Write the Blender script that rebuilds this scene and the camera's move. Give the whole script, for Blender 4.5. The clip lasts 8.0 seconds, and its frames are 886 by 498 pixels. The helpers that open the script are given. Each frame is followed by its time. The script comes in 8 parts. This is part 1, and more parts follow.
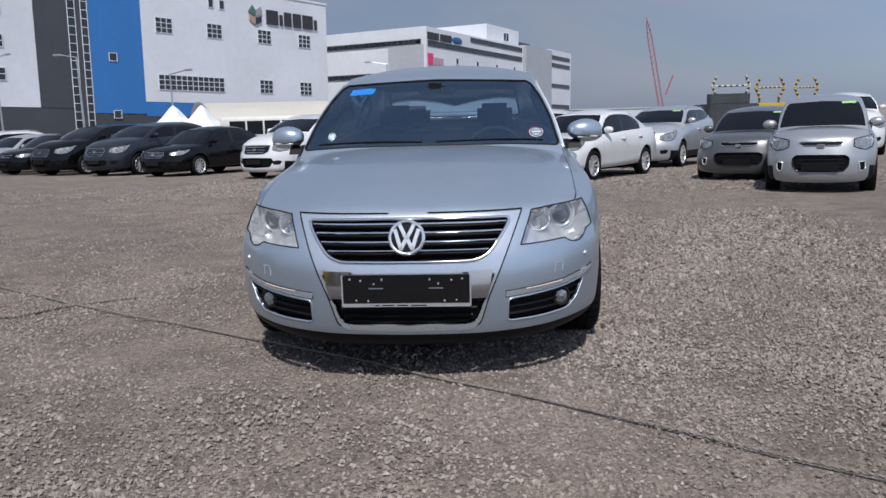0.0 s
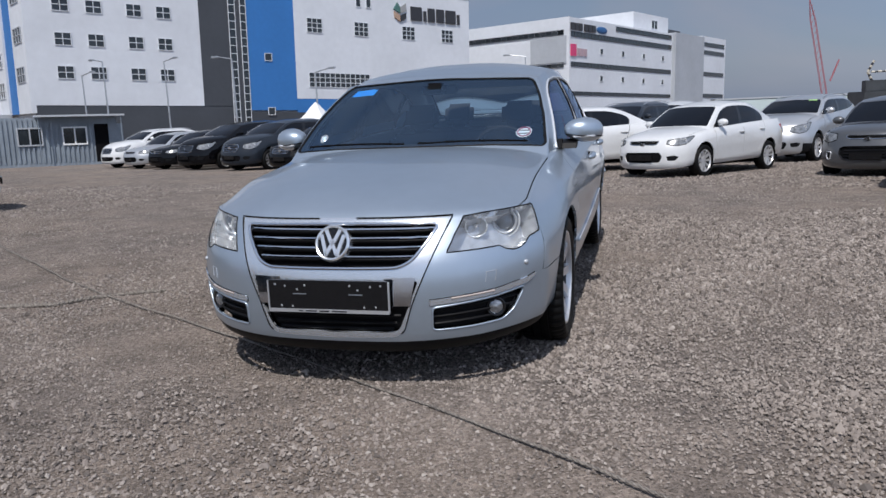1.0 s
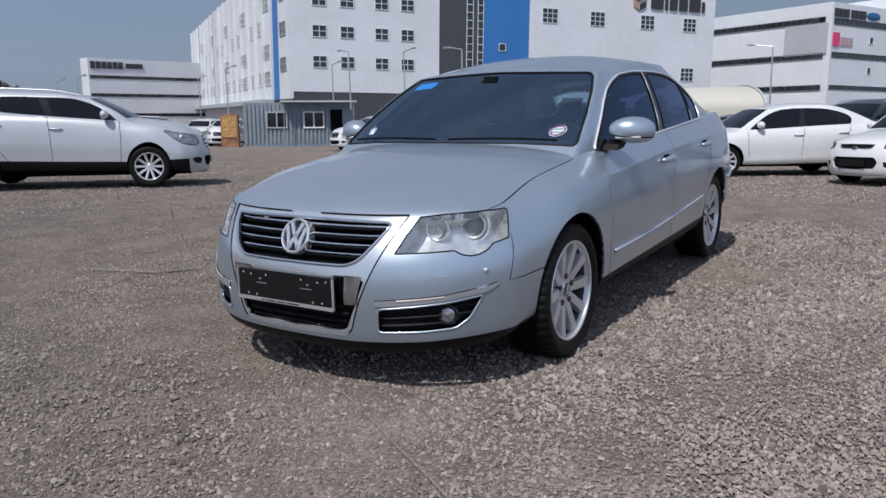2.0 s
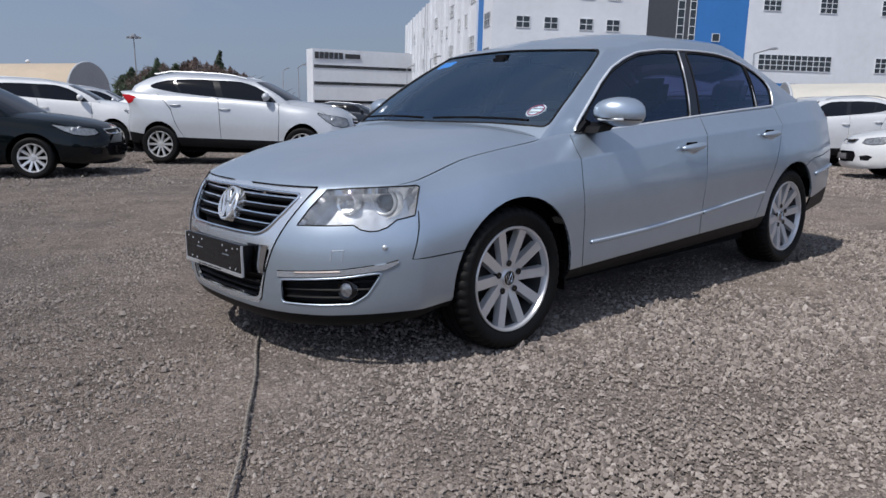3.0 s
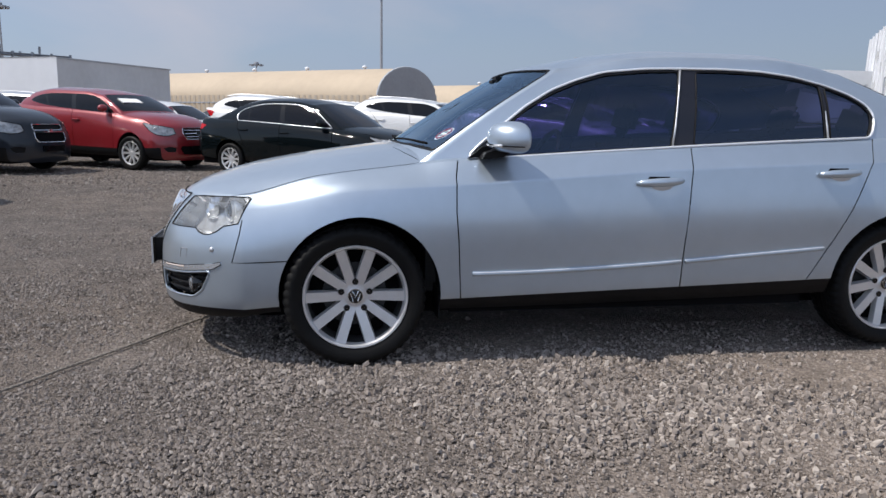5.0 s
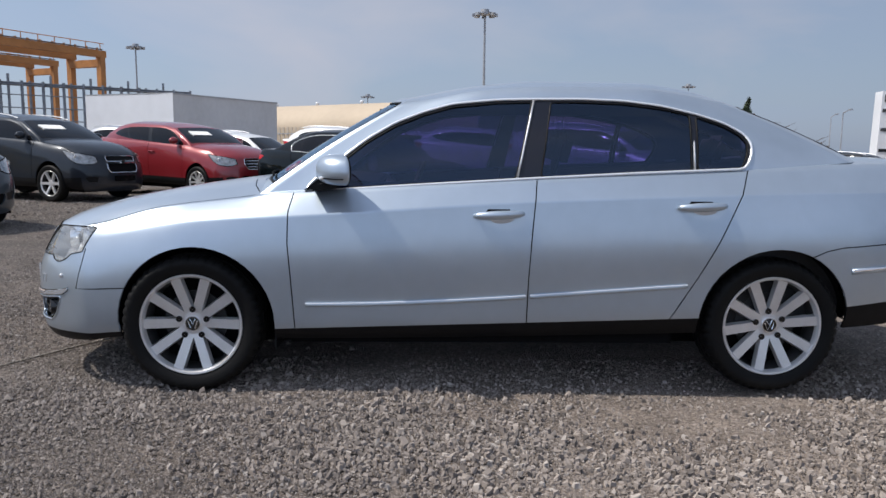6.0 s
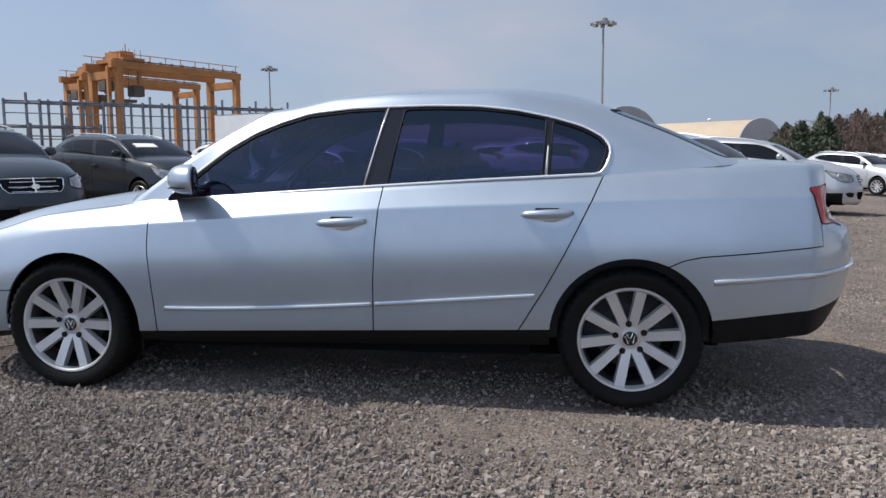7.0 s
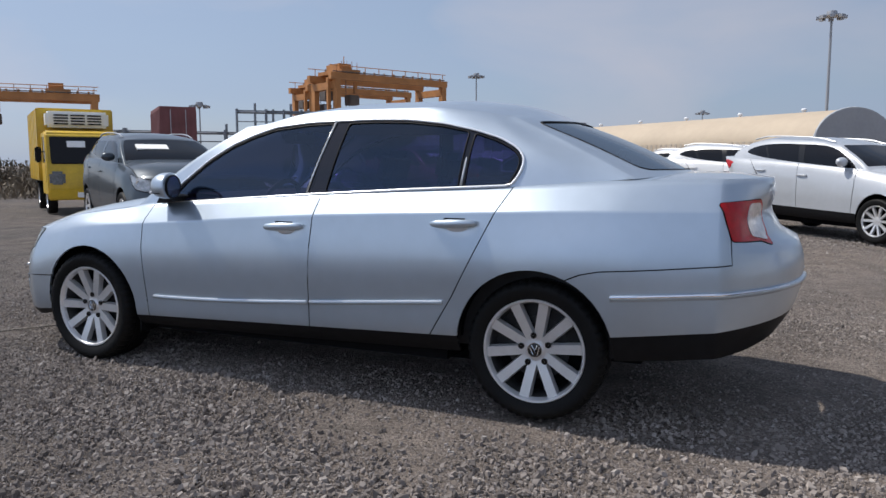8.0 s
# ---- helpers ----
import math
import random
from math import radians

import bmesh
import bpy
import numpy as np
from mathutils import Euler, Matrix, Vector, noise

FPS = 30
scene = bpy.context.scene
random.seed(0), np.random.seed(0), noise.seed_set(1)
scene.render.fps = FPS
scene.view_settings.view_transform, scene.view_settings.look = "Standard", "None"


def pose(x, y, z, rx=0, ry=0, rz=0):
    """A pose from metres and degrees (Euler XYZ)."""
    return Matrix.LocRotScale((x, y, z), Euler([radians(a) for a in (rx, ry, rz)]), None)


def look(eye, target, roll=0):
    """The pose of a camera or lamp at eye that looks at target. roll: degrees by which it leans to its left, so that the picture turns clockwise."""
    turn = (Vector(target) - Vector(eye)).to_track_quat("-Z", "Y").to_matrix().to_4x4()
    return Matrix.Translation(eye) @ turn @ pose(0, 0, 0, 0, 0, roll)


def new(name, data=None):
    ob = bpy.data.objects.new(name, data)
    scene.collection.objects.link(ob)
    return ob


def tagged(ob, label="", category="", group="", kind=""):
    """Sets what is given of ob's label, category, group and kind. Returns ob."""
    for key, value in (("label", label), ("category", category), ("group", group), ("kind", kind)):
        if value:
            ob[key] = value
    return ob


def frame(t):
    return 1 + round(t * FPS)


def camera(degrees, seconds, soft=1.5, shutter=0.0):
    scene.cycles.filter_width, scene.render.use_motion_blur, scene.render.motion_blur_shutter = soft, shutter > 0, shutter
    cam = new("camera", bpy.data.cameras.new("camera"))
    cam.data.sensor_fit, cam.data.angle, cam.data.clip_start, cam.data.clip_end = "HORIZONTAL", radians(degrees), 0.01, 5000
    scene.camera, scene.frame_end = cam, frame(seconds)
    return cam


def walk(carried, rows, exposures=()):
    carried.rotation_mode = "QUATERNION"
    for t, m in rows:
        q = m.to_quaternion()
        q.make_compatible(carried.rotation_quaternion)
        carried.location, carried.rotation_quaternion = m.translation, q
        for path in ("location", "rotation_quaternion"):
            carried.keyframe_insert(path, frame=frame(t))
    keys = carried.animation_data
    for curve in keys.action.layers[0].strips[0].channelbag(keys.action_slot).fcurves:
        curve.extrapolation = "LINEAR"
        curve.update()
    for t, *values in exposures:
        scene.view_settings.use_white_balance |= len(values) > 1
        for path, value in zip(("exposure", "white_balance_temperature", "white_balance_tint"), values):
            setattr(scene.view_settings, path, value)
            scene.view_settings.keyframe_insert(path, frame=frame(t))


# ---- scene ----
cam = camera(60.9, 8.0)
PATH = [
    (0, (0.389, -3.063, 1.167), (0.24, -1.101, 0.809), -1.6),
    (0.5, (0.819, -3.041, 1.194), (0.446, -1.107, 0.85), -2.4),
    (1, (1.275, -2.83, 1.18), (0.752, -0.934, 0.817), -2.5),
    (1.5, (1.754, -2.585, 1.166), (0.939, -0.794, 0.809), -3.8),
    (1.7, (1.948, -2.466, 1.172), (1.017, -0.733, 0.81), -2.8),
    (2.8, (2.913, -1.615, 1.101), (1.542, -0.208, 0.727), 0.1),
    (3, (3.068, -1.444, 1.08), (1.608, -0.131, 0.698), -0.2),
    (3.5, (3.46, -0.929, 1.104), (1.865, 0.21, 0.707), -0.9),
    (4, (3.772, -0.429, 1.096), (1.968, 0.328, 0.679), -0.2),
    (4.2, (3.875, -0.196, 1.091), (2.032, 0.454, 0.667), -0.5),
    (5.3, (4.227, 1.101, 1.118), (2.271, 1.379, 0.812), 1.2),
    (5.5, (4.25, 1.344, 1.126), (2.286, 1.588, 0.833), 0.9),
    (6, (4.294, 1.998, 1.139), (2.313, 2.054, 0.871), 0.6),
    (6.5, (4.263, 2.624, 1.139), (2.279, 2.58, 0.888), 0.3),
    (7, (4.228, 3.284, 1.119), (2.262, 3.006, 0.883), -0.3),
    (7.5, (4.127, 3.944, 1.127), (2.2, 3.466, 0.887), -0.8),
    (8, (4.04, 4.605, 1.145), (2.22, 3.805, 0.923), 0.0),
]
walk(cam, [(t, look(eye, target, roll)) for t, eye, target, roll in PATH], [(0.0, 0.05, 6200, 11), (1.7, 0.0, 6200, 11), (2.8, 0.02, 6250, 11), (3.5, 0.19, 6300, 11), (4.0, 0.29, 6350, 11), (5.5, 0.38, 6550, 10), (7.0, 0.39, 6550, 10), (7.5, 0.38, 6520, 10), (8.0, 0.30, 6470, 10)])

# ---------------------------------------------------------------- world and sun
SUN_WAY = Vector((-0.045, 0.57, -0.82)).normalized()
world = bpy.data.worlds.new("sky")
scene.world = world
world.use_nodes = True
wn = world.node_tree
wn.nodes.clear()
w_out = wn.nodes.new("ShaderNodeOutputWorld")
w_bg = wn.nodes.new("ShaderNodeBackground")
w_sky = wn.nodes.new("ShaderNodeTexSky")
w_sky.sky_type = "NISHITA"
w_sky.sun_disc = False
w_sky.sun_elevation = math.asin(-SUN_WAY.z)
w_sky.sun_rotation = math.atan2(-SUN_WAY.x, -SUN_WAY.y)
w_sky.dust_density, w_sky.air_density, w_sky.ozone_density = 1.2, 1.0, 2.0
# thin high cloud over the blue
w_co = wn.nodes.new("ShaderNodeTexCoord")
w_map = wn.nodes.new("ShaderNodeMapping")
w_map.inputs["Scale"].default_value = (1.2, 1.2, 5.0)
w_noise = wn.nodes.new("ShaderNodeTexNoise")
w_noise.inputs["Scale"].default_value, w_noise.inputs["Detail"].default_value = 1.6, 5.0
w_ramp = wn.nodes.new("ShaderNodeValToRGB")
w_ramp.color_ramp.elements[0].position, w_ramp.color_ramp.elements[0].color = 0.30, (0.55, 0.55, 0.55, 1)
w_ramp.color_ramp.elements[1].position, w_ramp.color_ramp.elements[1].color = 0.75, (0.88, 0.88, 0.88, 1)
w_mix = wn.nodes.new("ShaderNodeMixRGB")
w_mix.inputs[2].default_value = (3.4, 4.25, 5.9, 1)
wn.links.new(w_co.outputs["Generated"], w_map.inputs[0])
wn.links.new(w_map.outputs[0], w_noise.inputs["Vector"])
wn.links.new(w_noise.outputs["Fac"], w_ramp.inputs[0])
wn.links.new(w_ramp.outputs[0], w_mix.inputs[0])
wn.links.new(w_sky.outputs[0], w_mix.inputs[1])
w_veil, w_vr, w_vm, w_vmap = wn.nodes.new("ShaderNodeTexNoise"), wn.nodes.new("ShaderNodeValToRGB"), wn.nodes.new("ShaderNodeMixRGB"), wn.nodes.new("ShaderNodeMapping")
w_vmap.inputs["Scale"].default_value, w_vmap.inputs["Location"].default_value = (1.0, 1.0, 2.6), (3.1, 0.4, 0.2)
w_veil.inputs["Scale"].default_value, w_veil.inputs["Detail"].default_value, w_veil.inputs["Distortion"].default_value = 2.4, 6.0, 0.4
w_vr.color_ramp.elements[0].position, w_vr.color_ramp.elements[0].color = 0.46, (0, 0, 0, 1)
w_vr.color_ramp.elements[1].position, w_vr.color_ramp.elements[1].color = 0.74, (0.75, 0.75, 0.75, 1)
w_vm.inputs[2].default_value = (5.0, 5.1, 5.9, 1)
wn.links.new(w_co.outputs["Generated"], w_vmap.inputs[0])
wn.links.new(w_vmap.outputs[0], w_veil.inputs["Vector"])
wn.links.new(w_veil.outputs["Fac"], w_vr.inputs[0])
wn.links.new(w_vr.outputs[0], w_vm.inputs[0])
wn.links.new(w_mix.outputs[0], w_vm.inputs[1])
# dimmer away from the sun
w_sep, w_dim, w_mul = wn.nodes.new("ShaderNodeSeparateXYZ"), wn.nodes.new("ShaderNodeMapRange"), wn.nodes.new("ShaderNodeMixRGB")
w_dim.inputs[1].default_value, w_dim.inputs[2].default_value, w_dim.inputs[3].default_value, w_dim.inputs[4].default_value = -1.0, 1.0, 1.12, 0.74
w_mul.blend_type = "MULTIPLY"
w_mul.inputs[0].default_value = 1.0
wn.links.new(w_co.outputs["Generated"], w_sep.inputs[0])
wn.links.new(w_sep.outputs[1], w_dim.inputs[0])
w_east, w_both = wn.nodes.new("ShaderNodeMapRange"), wn.nodes.new("ShaderNodeMath")
w_east.interpolation_type = "SMOOTHSTEP"
w_east.inputs[1].default_value, w_east.inputs[2].default_value, w_east.inputs[3].default_value, w_east.inputs[4].default_value = 0.0, 1.0, 1.0, 1.65
w_both.operation = "MULTIPLY"
wn.links.new(w_sep.outputs[0], w_east.inputs[0])
wn.links.new(w_dim.outputs[0], w_both.inputs[0])
wn.links.new(w_east.outputs[0], w_both.inputs[1])
wn.links.new(w_vm.outputs[0], w_mul.inputs[1])
wn.links.new(w_both.outputs[0], w_mul.inputs[2])
wn.links.new(w_mul.outputs[0], w_bg.inputs[0])
wn.links.new(w_bg.outputs[0], w_out.inputs[0])
w_bg.inputs[1].default_value = 0.085
sun = new("sun", bpy.data.lights.new("sun", "SUN"))
sun.data.energy, sun.data.angle, sun.data.color = 3.9, radians(0.8), (1.0, 0.95, 0.88)
sun.matrix_world = look((0, 0, 60), Vector((0, 0, 60)) + SUN_WAY)

# ---------------------------------------------------------------- materials
MATS = {}


def mat(name, color, rough=0.5, metal=0.0, coat=0.0, vary=0.0, scale=6.0, bump=0.0, bscale=60.0, spec=0.5, dark=None, emit=0.0, rnd=0.0, flake=0.0):
    """A procedural surface: base colour with variation at two scales, and fine relief."""
    if name in MATS:
        return MATS[name]
    m = bpy.data.materials.new(name)
    m.use_nodes = True
    nt = m.node_tree
    b = nt.nodes["Principled BSDF"]
    b.inputs["Base Color"].default_value = (*color, 1)
    b.inputs["Roughness"].default_value = rough
    b.inputs["Metallic"].default_value = metal
    b.inputs["Coat Weight"].default_value = coat
    b.inputs["Coat Roughness"].default_value = 0.04
    b.inputs["Specular IOR Level"].default_value = spec
    co = nt.nodes.new("ShaderNodeTexCoord")
    if vary or rnd:
        n1, n2 = nt.nodes.new("ShaderNodeTexNoise"), nt.nodes.new("ShaderNodeTexNoise")
        n1.inputs["Scale"].default_value, n1.inputs["Detail"].default_value = scale, 6
        n2.inputs["Scale"].default_value, n2.inputs["Detail"].default_value = scale * 9, 3
        nt.links.new(co.outputs["Object"], n1.inputs["Vector"])
        nt.links.new(co.outputs["Object"], n2.inputs["Vector"])
        add = nt.nodes.new("ShaderNodeMath")
        add.operation = "MULTIPLY_ADD"
        add.inputs[1].default_value = 0.45
        nt.links.new(n2.outputs["Fac"], add.inputs[0])
        nt.links.new(n1.outputs["Fac"], add.inputs[2])
        ramp = nt.nodes.new("ShaderNodeValToRGB")
        low = dark or tuple(c * (1 - vary) for c in color)
        ramp.color_ramp.elements[0].position, ramp.color_ramp.elements[0].color = 0.5, (*low, 1)
        ramp.color_ramp.elements[1].position, ramp.color_ramp.elements[1].color = 0.95, (*[min(1, c * (1 + 0.5 * vary)) for c in color], 1)
        nt.links.new(add.outputs[0], ramp.inputs[0])
        last = ramp.outputs[0]
        if rnd:
            inf, hsv, mr = nt.nodes.new("ShaderNodeObjectInfo"), nt.nodes.new("ShaderNodeHueSaturation"), nt.nodes.new("ShaderNodeMapRange")
            mr.inputs[3].default_value, mr.inputs[4].default_value = 1 - rnd, 1 + rnd
            nt.links.new(inf.outputs["Random"], mr.inputs[0])
            nt.links.new(mr.outputs[0], hsv.inputs["Value"])
            nt.links.new(last, hsv.inputs["Color"])
            last = hsv.outputs[0]
        nt.links.new(last, b.inputs["Base Color"])
    if bump:
        n3, bp = nt.nodes.new("ShaderNodeTexNoise"), nt.nodes.new("ShaderNodeBump")
        n3.inputs["Scale"].default_value, n3.inputs["Detail"].default_value = bscale, 4
        bp.inputs["Strength"].default_value, bp.inputs["Distance"].default_value = bump, 0.01
        nt.links.new(co.outputs["Object"], n3.inputs["Vector"])
        nt.links.new(n3.outputs["Fac"], bp.inputs["Height"])
        nt.links.new(bp.outputs[0], b.inputs["Normal"])
    if flake:
        v, mr = nt.nodes.new("ShaderNodeTexNoise"), nt.nodes.new("ShaderNodeMapRange")
        v.inputs["Scale"].default_value, v.inputs["Detail"].default_value = 3.0, 6
        mr.inputs[3].default_value, mr.inputs[4].default_value = rough - flake, rough + flake
        nt.links.new(co.outputs["Object"], v.inputs["Vector"])
        nt.links.new(v.outputs["Fac"], mr.inputs[0])
        nt.links.new(mr.outputs[0], b.inputs["Roughness"])
    if emit:
        b.inputs["Emission Color"].default_value = (*color, 1)
        b.inputs["Emission Strength"].default_value = emit
    MATS[name] = m
    return m


def glass(name, tint, rough=0.0, f0=1.5, film=(1, 1, 1)):
    """A thin pane: tinted, clear to look through, with a reflection that grows at a glance."""
    if name in MATS:
        return MATS[name]
    m = bpy.data.materials.new(name)
    m.use_nodes = True
    nt = m.node_tree
    nt.nodes.clear()
    out, mix = nt.nodes.new("ShaderNodeOutputMaterial"), nt.nodes.new("ShaderNodeMixShader")
    tr, gl, fr = nt.nodes.new("ShaderNodeBsdfTransparent"), nt.nodes.new("ShaderNodeBsdfGlossy"), nt.nodes.new("ShaderNodeFresnel")
    tr.inputs[0].default_value = (*tint, 1)
    gl.inputs["Roughness"].default_value = rough
    gl.inputs["Color"].default_value = (*film, 1)
    fr.inputs[0].default_value = f0
    nt.links.new(fr.outputs[0], mix.inputs[0])
    nt.links.new(tr.outputs[0], mix.inputs[1])
    nt.links.new(gl.outputs[0], mix.inputs[2])
    nt.links.new(mix.outputs[0], out.inputs[0])
    MATS[name] = m
    return m


def paint(name, color, metal=0.0, rough=0.4, coat=0.9, spec=0.5):
    return mat("paint_" + name, color, rough, metal, coat=coat, spec=spec, vary=0.06, scale=1.5, flake=0.05)


SILVER = paint("silver_blue", (0.448, 0.517, 0.597), 0.74, 0.36, 0.7)
TRIM = mat("bright_trim", (0.86, 0.87, 0.89), 0.28, 0.55, coat=0.3)
CHROME = mat("chrome", (0.82, 0.83, 0.85), 0.08, 1.0)
SATIN = mat("satin_alloy", (0.58, 0.59, 0.61), 0.34, 0.6, coat=0.2, vary=0.08, scale=20)
BLACK = mat("black_plastic", (0.007, 0.007, 0.008), 0.5, vary=0.3, scale=15, bump=0.05, bscale=300, spec=0.16)
GLOSS_BLACK = mat("gloss_black", (0.008, 0.008, 0.009), 0.12, coat=0.4, spec=0.3)
PILLAR_FILM = mat("pillar_film", (0.010, 0.011, 0.018), 0.12, spec=0.42)
GAP = mat("dark_gap", (0.006, 0.006, 0.007), 0.9, spec=0.08)
RUBBER = mat("tyre_rubber", (0.0055, 0.0055, 0.006), 0.55, vary=0.5, scale=14, bump=0.2, bscale=120, dark=(0.008, 0.0078, 0.0075), spec=0.14)
ALLOY = mat("bright_alloy", (0.72, 0.72, 0.73), 0.30, 0.6, coat=0.2, vary=0.06, scale=20)
BADGE = mat("badge_chrome", (0.86, 0.87, 0.88), 0.2, 0.82)
WINDSCREEN = glass("windscreen_glass", (0.66, 0.74, 0.78), f0=2.9, film=(0.60, 0.80, 1.0))
REAR_GLASS = glass("rear_screen_glass", (0.30, 0.33, 0.35), f0=4.2, film=(0.86, 0.94, 1.0))
TINTED = glass("tinted_glass", (0.150, 0.136, 0.29), f0=1.72, film=(0.55, 0.72, 1.0))
RED_LENS = mat("red_lamp", (0.42, 0.006, 0.010), 0.22, coat=0.15, vary=0.25, scale=40, spec=0.3)
CLEAR_LAMP = mat("clear_lamp", (0.72, 0.73, 0.74), 0.15, 0.35, coat=1.0, vary=0.5, scale=25)
AMBER = mat("amber_lens", (0.46, 0.38, 0.34), 0.25, coat=0.6)
SEAT = mat("seat_cloth", (0.035, 0.036, 0.04), 0.85, vary=0.3, scale=30, bump=0.2, bscale=400)
DASH = mat("dashboard_plastic", (0.014, 0.014, 0.016), 0.6, vary=0.2, scale=20)
WHITE_P = mat("white_print", (0.8, 0.8, 0.8), 0.5)
BLUE_P = mat("blue_print", (0.03, 0.32, 0.72), 0.4)
STEEL = mat("grey_steel", (0.22, 0.24, 0.27), 0.5, 0.5, vary=0.3, scale=2)
GALV = mat("galvanised_steel", (0.45, 0.47, 0.5), 0.45, 0.6, vary=0.2, scale=3)

SOFT_CHROME = mat("soft_chrome", (0.66, 0.70, 0.755), 0.24, 0.75, coat=0.5)
PROJECTOR = mat("projector_glass", (.035, .05, .075), .05, .1, coat=1)


def sky_veiled():
    """Clear lamp plastic with a milky veil painted in for the sky it reflects."""
    m = glass("hazed_lens", (0.92, 0.94, 0.95), f0=1.55)
    nt = m.node_tree
    mix, dif = nt.nodes.new("ShaderNodeMixShader"), nt.nodes.new("ShaderNodeBsdfDiffuse")
    dif.inputs[0].default_value = (0.78, 0.80, 0.82, 1)
    n, mr, co = nt.nodes.new("ShaderNodeTexNoise"), nt.nodes.new("ShaderNodeMapRange"), nt.nodes.new("ShaderNodeTexCoord")
    n.inputs["Scale"].default_value, n.inputs["Detail"].default_value = 9.0, 4
    mr.inputs[1].default_value, mr.inputs[2].default_value, mr.inputs[3].default_value, mr.inputs[4].default_value = .3, .7, .02, .09
    out = next(k for k in nt.nodes if k.bl_idname == "ShaderNodeOutputMaterial")
    first = out.inputs[0].links[0].from_socket
    nt.links.new(co.outputs["Object"], n.inputs["Vector"])
    nt.links.new(n.outputs["Fac"], mr.inputs[0])
    nt.links.new(mr.outputs[0], mix.inputs[0])
    nt.links.new(first, mix.inputs[1])
    nt.links.new(dif.outputs[0], mix.inputs[2])
    nt.links.new(mix.outputs[0], out.inputs[0])
    return m


SKY_VEILED = sky_veiled()

# ---------------------------------------------------------------- small mesh kit


def obj(name, verts, faces, material, parent=None, label="", smooth=False, normals=None):
    me = bpy.data.meshes.new(name)
    me.from_pydata([tuple(v) for v in verts], [], [tuple(f) for f in faces])
    me.materials.append(material)
    if smooth:
        me.shade_smooth()
        if normals is not None:
            me.normals_split_custom_set_from_vertices([tuple(n) for n in normals])
    me.update()
    ob = new(name, me)
    ob.parent = parent
    return tagged(ob, label)


def part(name, bm, material, parent, label="", smooth=False, angle=None):
    """Links a bmesh as one mesh object under a thing or a part."""
    bmesh.ops.recalc_face_normals(bm, faces=bm.faces)
    me = bpy.data.meshes.new(name)
    bm.to_mesh(me)
    bm.free()
    me.materials.append(material)
    if smooth:
        me.shade_smooth()
    if angle:
        me.set_sharp_from_angle(angle=radians(angle))
    ob = new(name, me)
    ob.parent = parent
    return tagged(ob, label)


def thing(name, m, label, category, group="", kind=""):
    """An empty at the base of a thing."""
    ob = new(name)
    ob.matrix_world = m
    ob.empty_display_size = 0.2
    return tagged(ob, label, category, group, kind)


def add_box(bm, lo, hi, m=None, bevel=0.0):
    lo, hi = Vector(lo), Vector(hi)
    r = bmesh.ops.create_cube(bm, size=1.0)
    mid, size = (lo + hi) / 2, hi - lo
    t = Matrix.Translation(mid) @ Matrix.Diagonal((*size, 1))
    bmesh.ops.transform(bm, matrix=(m or Matrix()) @ t, verts=r["verts"])
    if bevel:
        edges = {e for v in r["verts"] for e in v.link_edges}
        bmesh.ops.bevel(bm, geom=list(edges), offset=bevel, segments=2, affect="EDGES")
    return bm


def box(lo, hi, m=None, bevel=0.0):
    return add_box(bmesh.new(), lo, hi, m, bevel)


def add_tube(bm, pts, r, n=8, closed=False, flat=1.0):
    """A tube along points; flat squashes it in z."""
    pts = [Vector(p) for p in pts]
    rings = []
    for i, p in enumerate(pts):
        a = pts[i - 1] if (i or closed) else p
        b = pts[(i + 1) % len(pts)] if (i + 1 < len(pts) or closed) else p
        d = (b - a)
        d = d.normalized() if d.length > 1e-9 else Vector((0, 0, 1))
        up = Vector((0, 0, 1)) if abs(d.z) < 0.9 else Vector((1, 0, 0))
        s = d.cross(up).normalized()
        t = s.cross(d)
        rr = r(i / max(1, len(pts) - 1)) if callable(r) else r
        rings.append([bm.verts.new(p + s * rr * math.cos(2 * math.pi * k / n) + t * rr * flat * math.sin(2 * math.pi * k / n)) for k in range(n)])
    last = len(rings) if closed else len(rings) - 1
    for i in range(last):
        A, B = rings[i], rings[(i + 1) % len(rings)]
        for k in range(n):
            bm.faces.new((A[k], A[(k + 1) % n], B[(k + 1) % n], B[k]))
    if not closed:
        bm.faces.new(rings[0][::-1])
        bm.faces.new(rings[-1])
    return bm


def add_lathe(bm, prof, n=40, m=None, close=False):
    """Turns a profile of (radius, x) about the x axis."""
    m = m or Matrix()
    rings = []
    for r, x in prof:
        rings.append([bm.verts.new(m @ Vector((x, r * math.cos(2 * math.pi * k / n), r * math.sin(2 * math.pi * k / n)))) for k in range(n)])
    for i in range(len(rings) - (0 if close else 1)):
        A, B = rings[i], rings[(i + 1) % len(rings)]
        for k in range(n):
            bm.faces.new((A[k], A[(k + 1) % n], B[(k + 1) % n], B[k]))
    return bm


def prism(poly, x0, x1, m=None):
    """A prism of a (y, z) outline between two x."""
    bm = bmesh.new()
    m = m or Matrix()
    A = [bm.verts.new(m @ Vector((x0, y, z))) for y, z in poly]
    B = [bm.verts.new(m @ Vector((x1, y, z))) for y, z in poly]
    n = len(poly)
    bm.faces.new(A)
    bm.faces.new(B[::-1])
    for i in range(n):
        bm.faces.new((A[i], B[i], B[(i + 1) % n], A[(i + 1) % n]))
    return bm


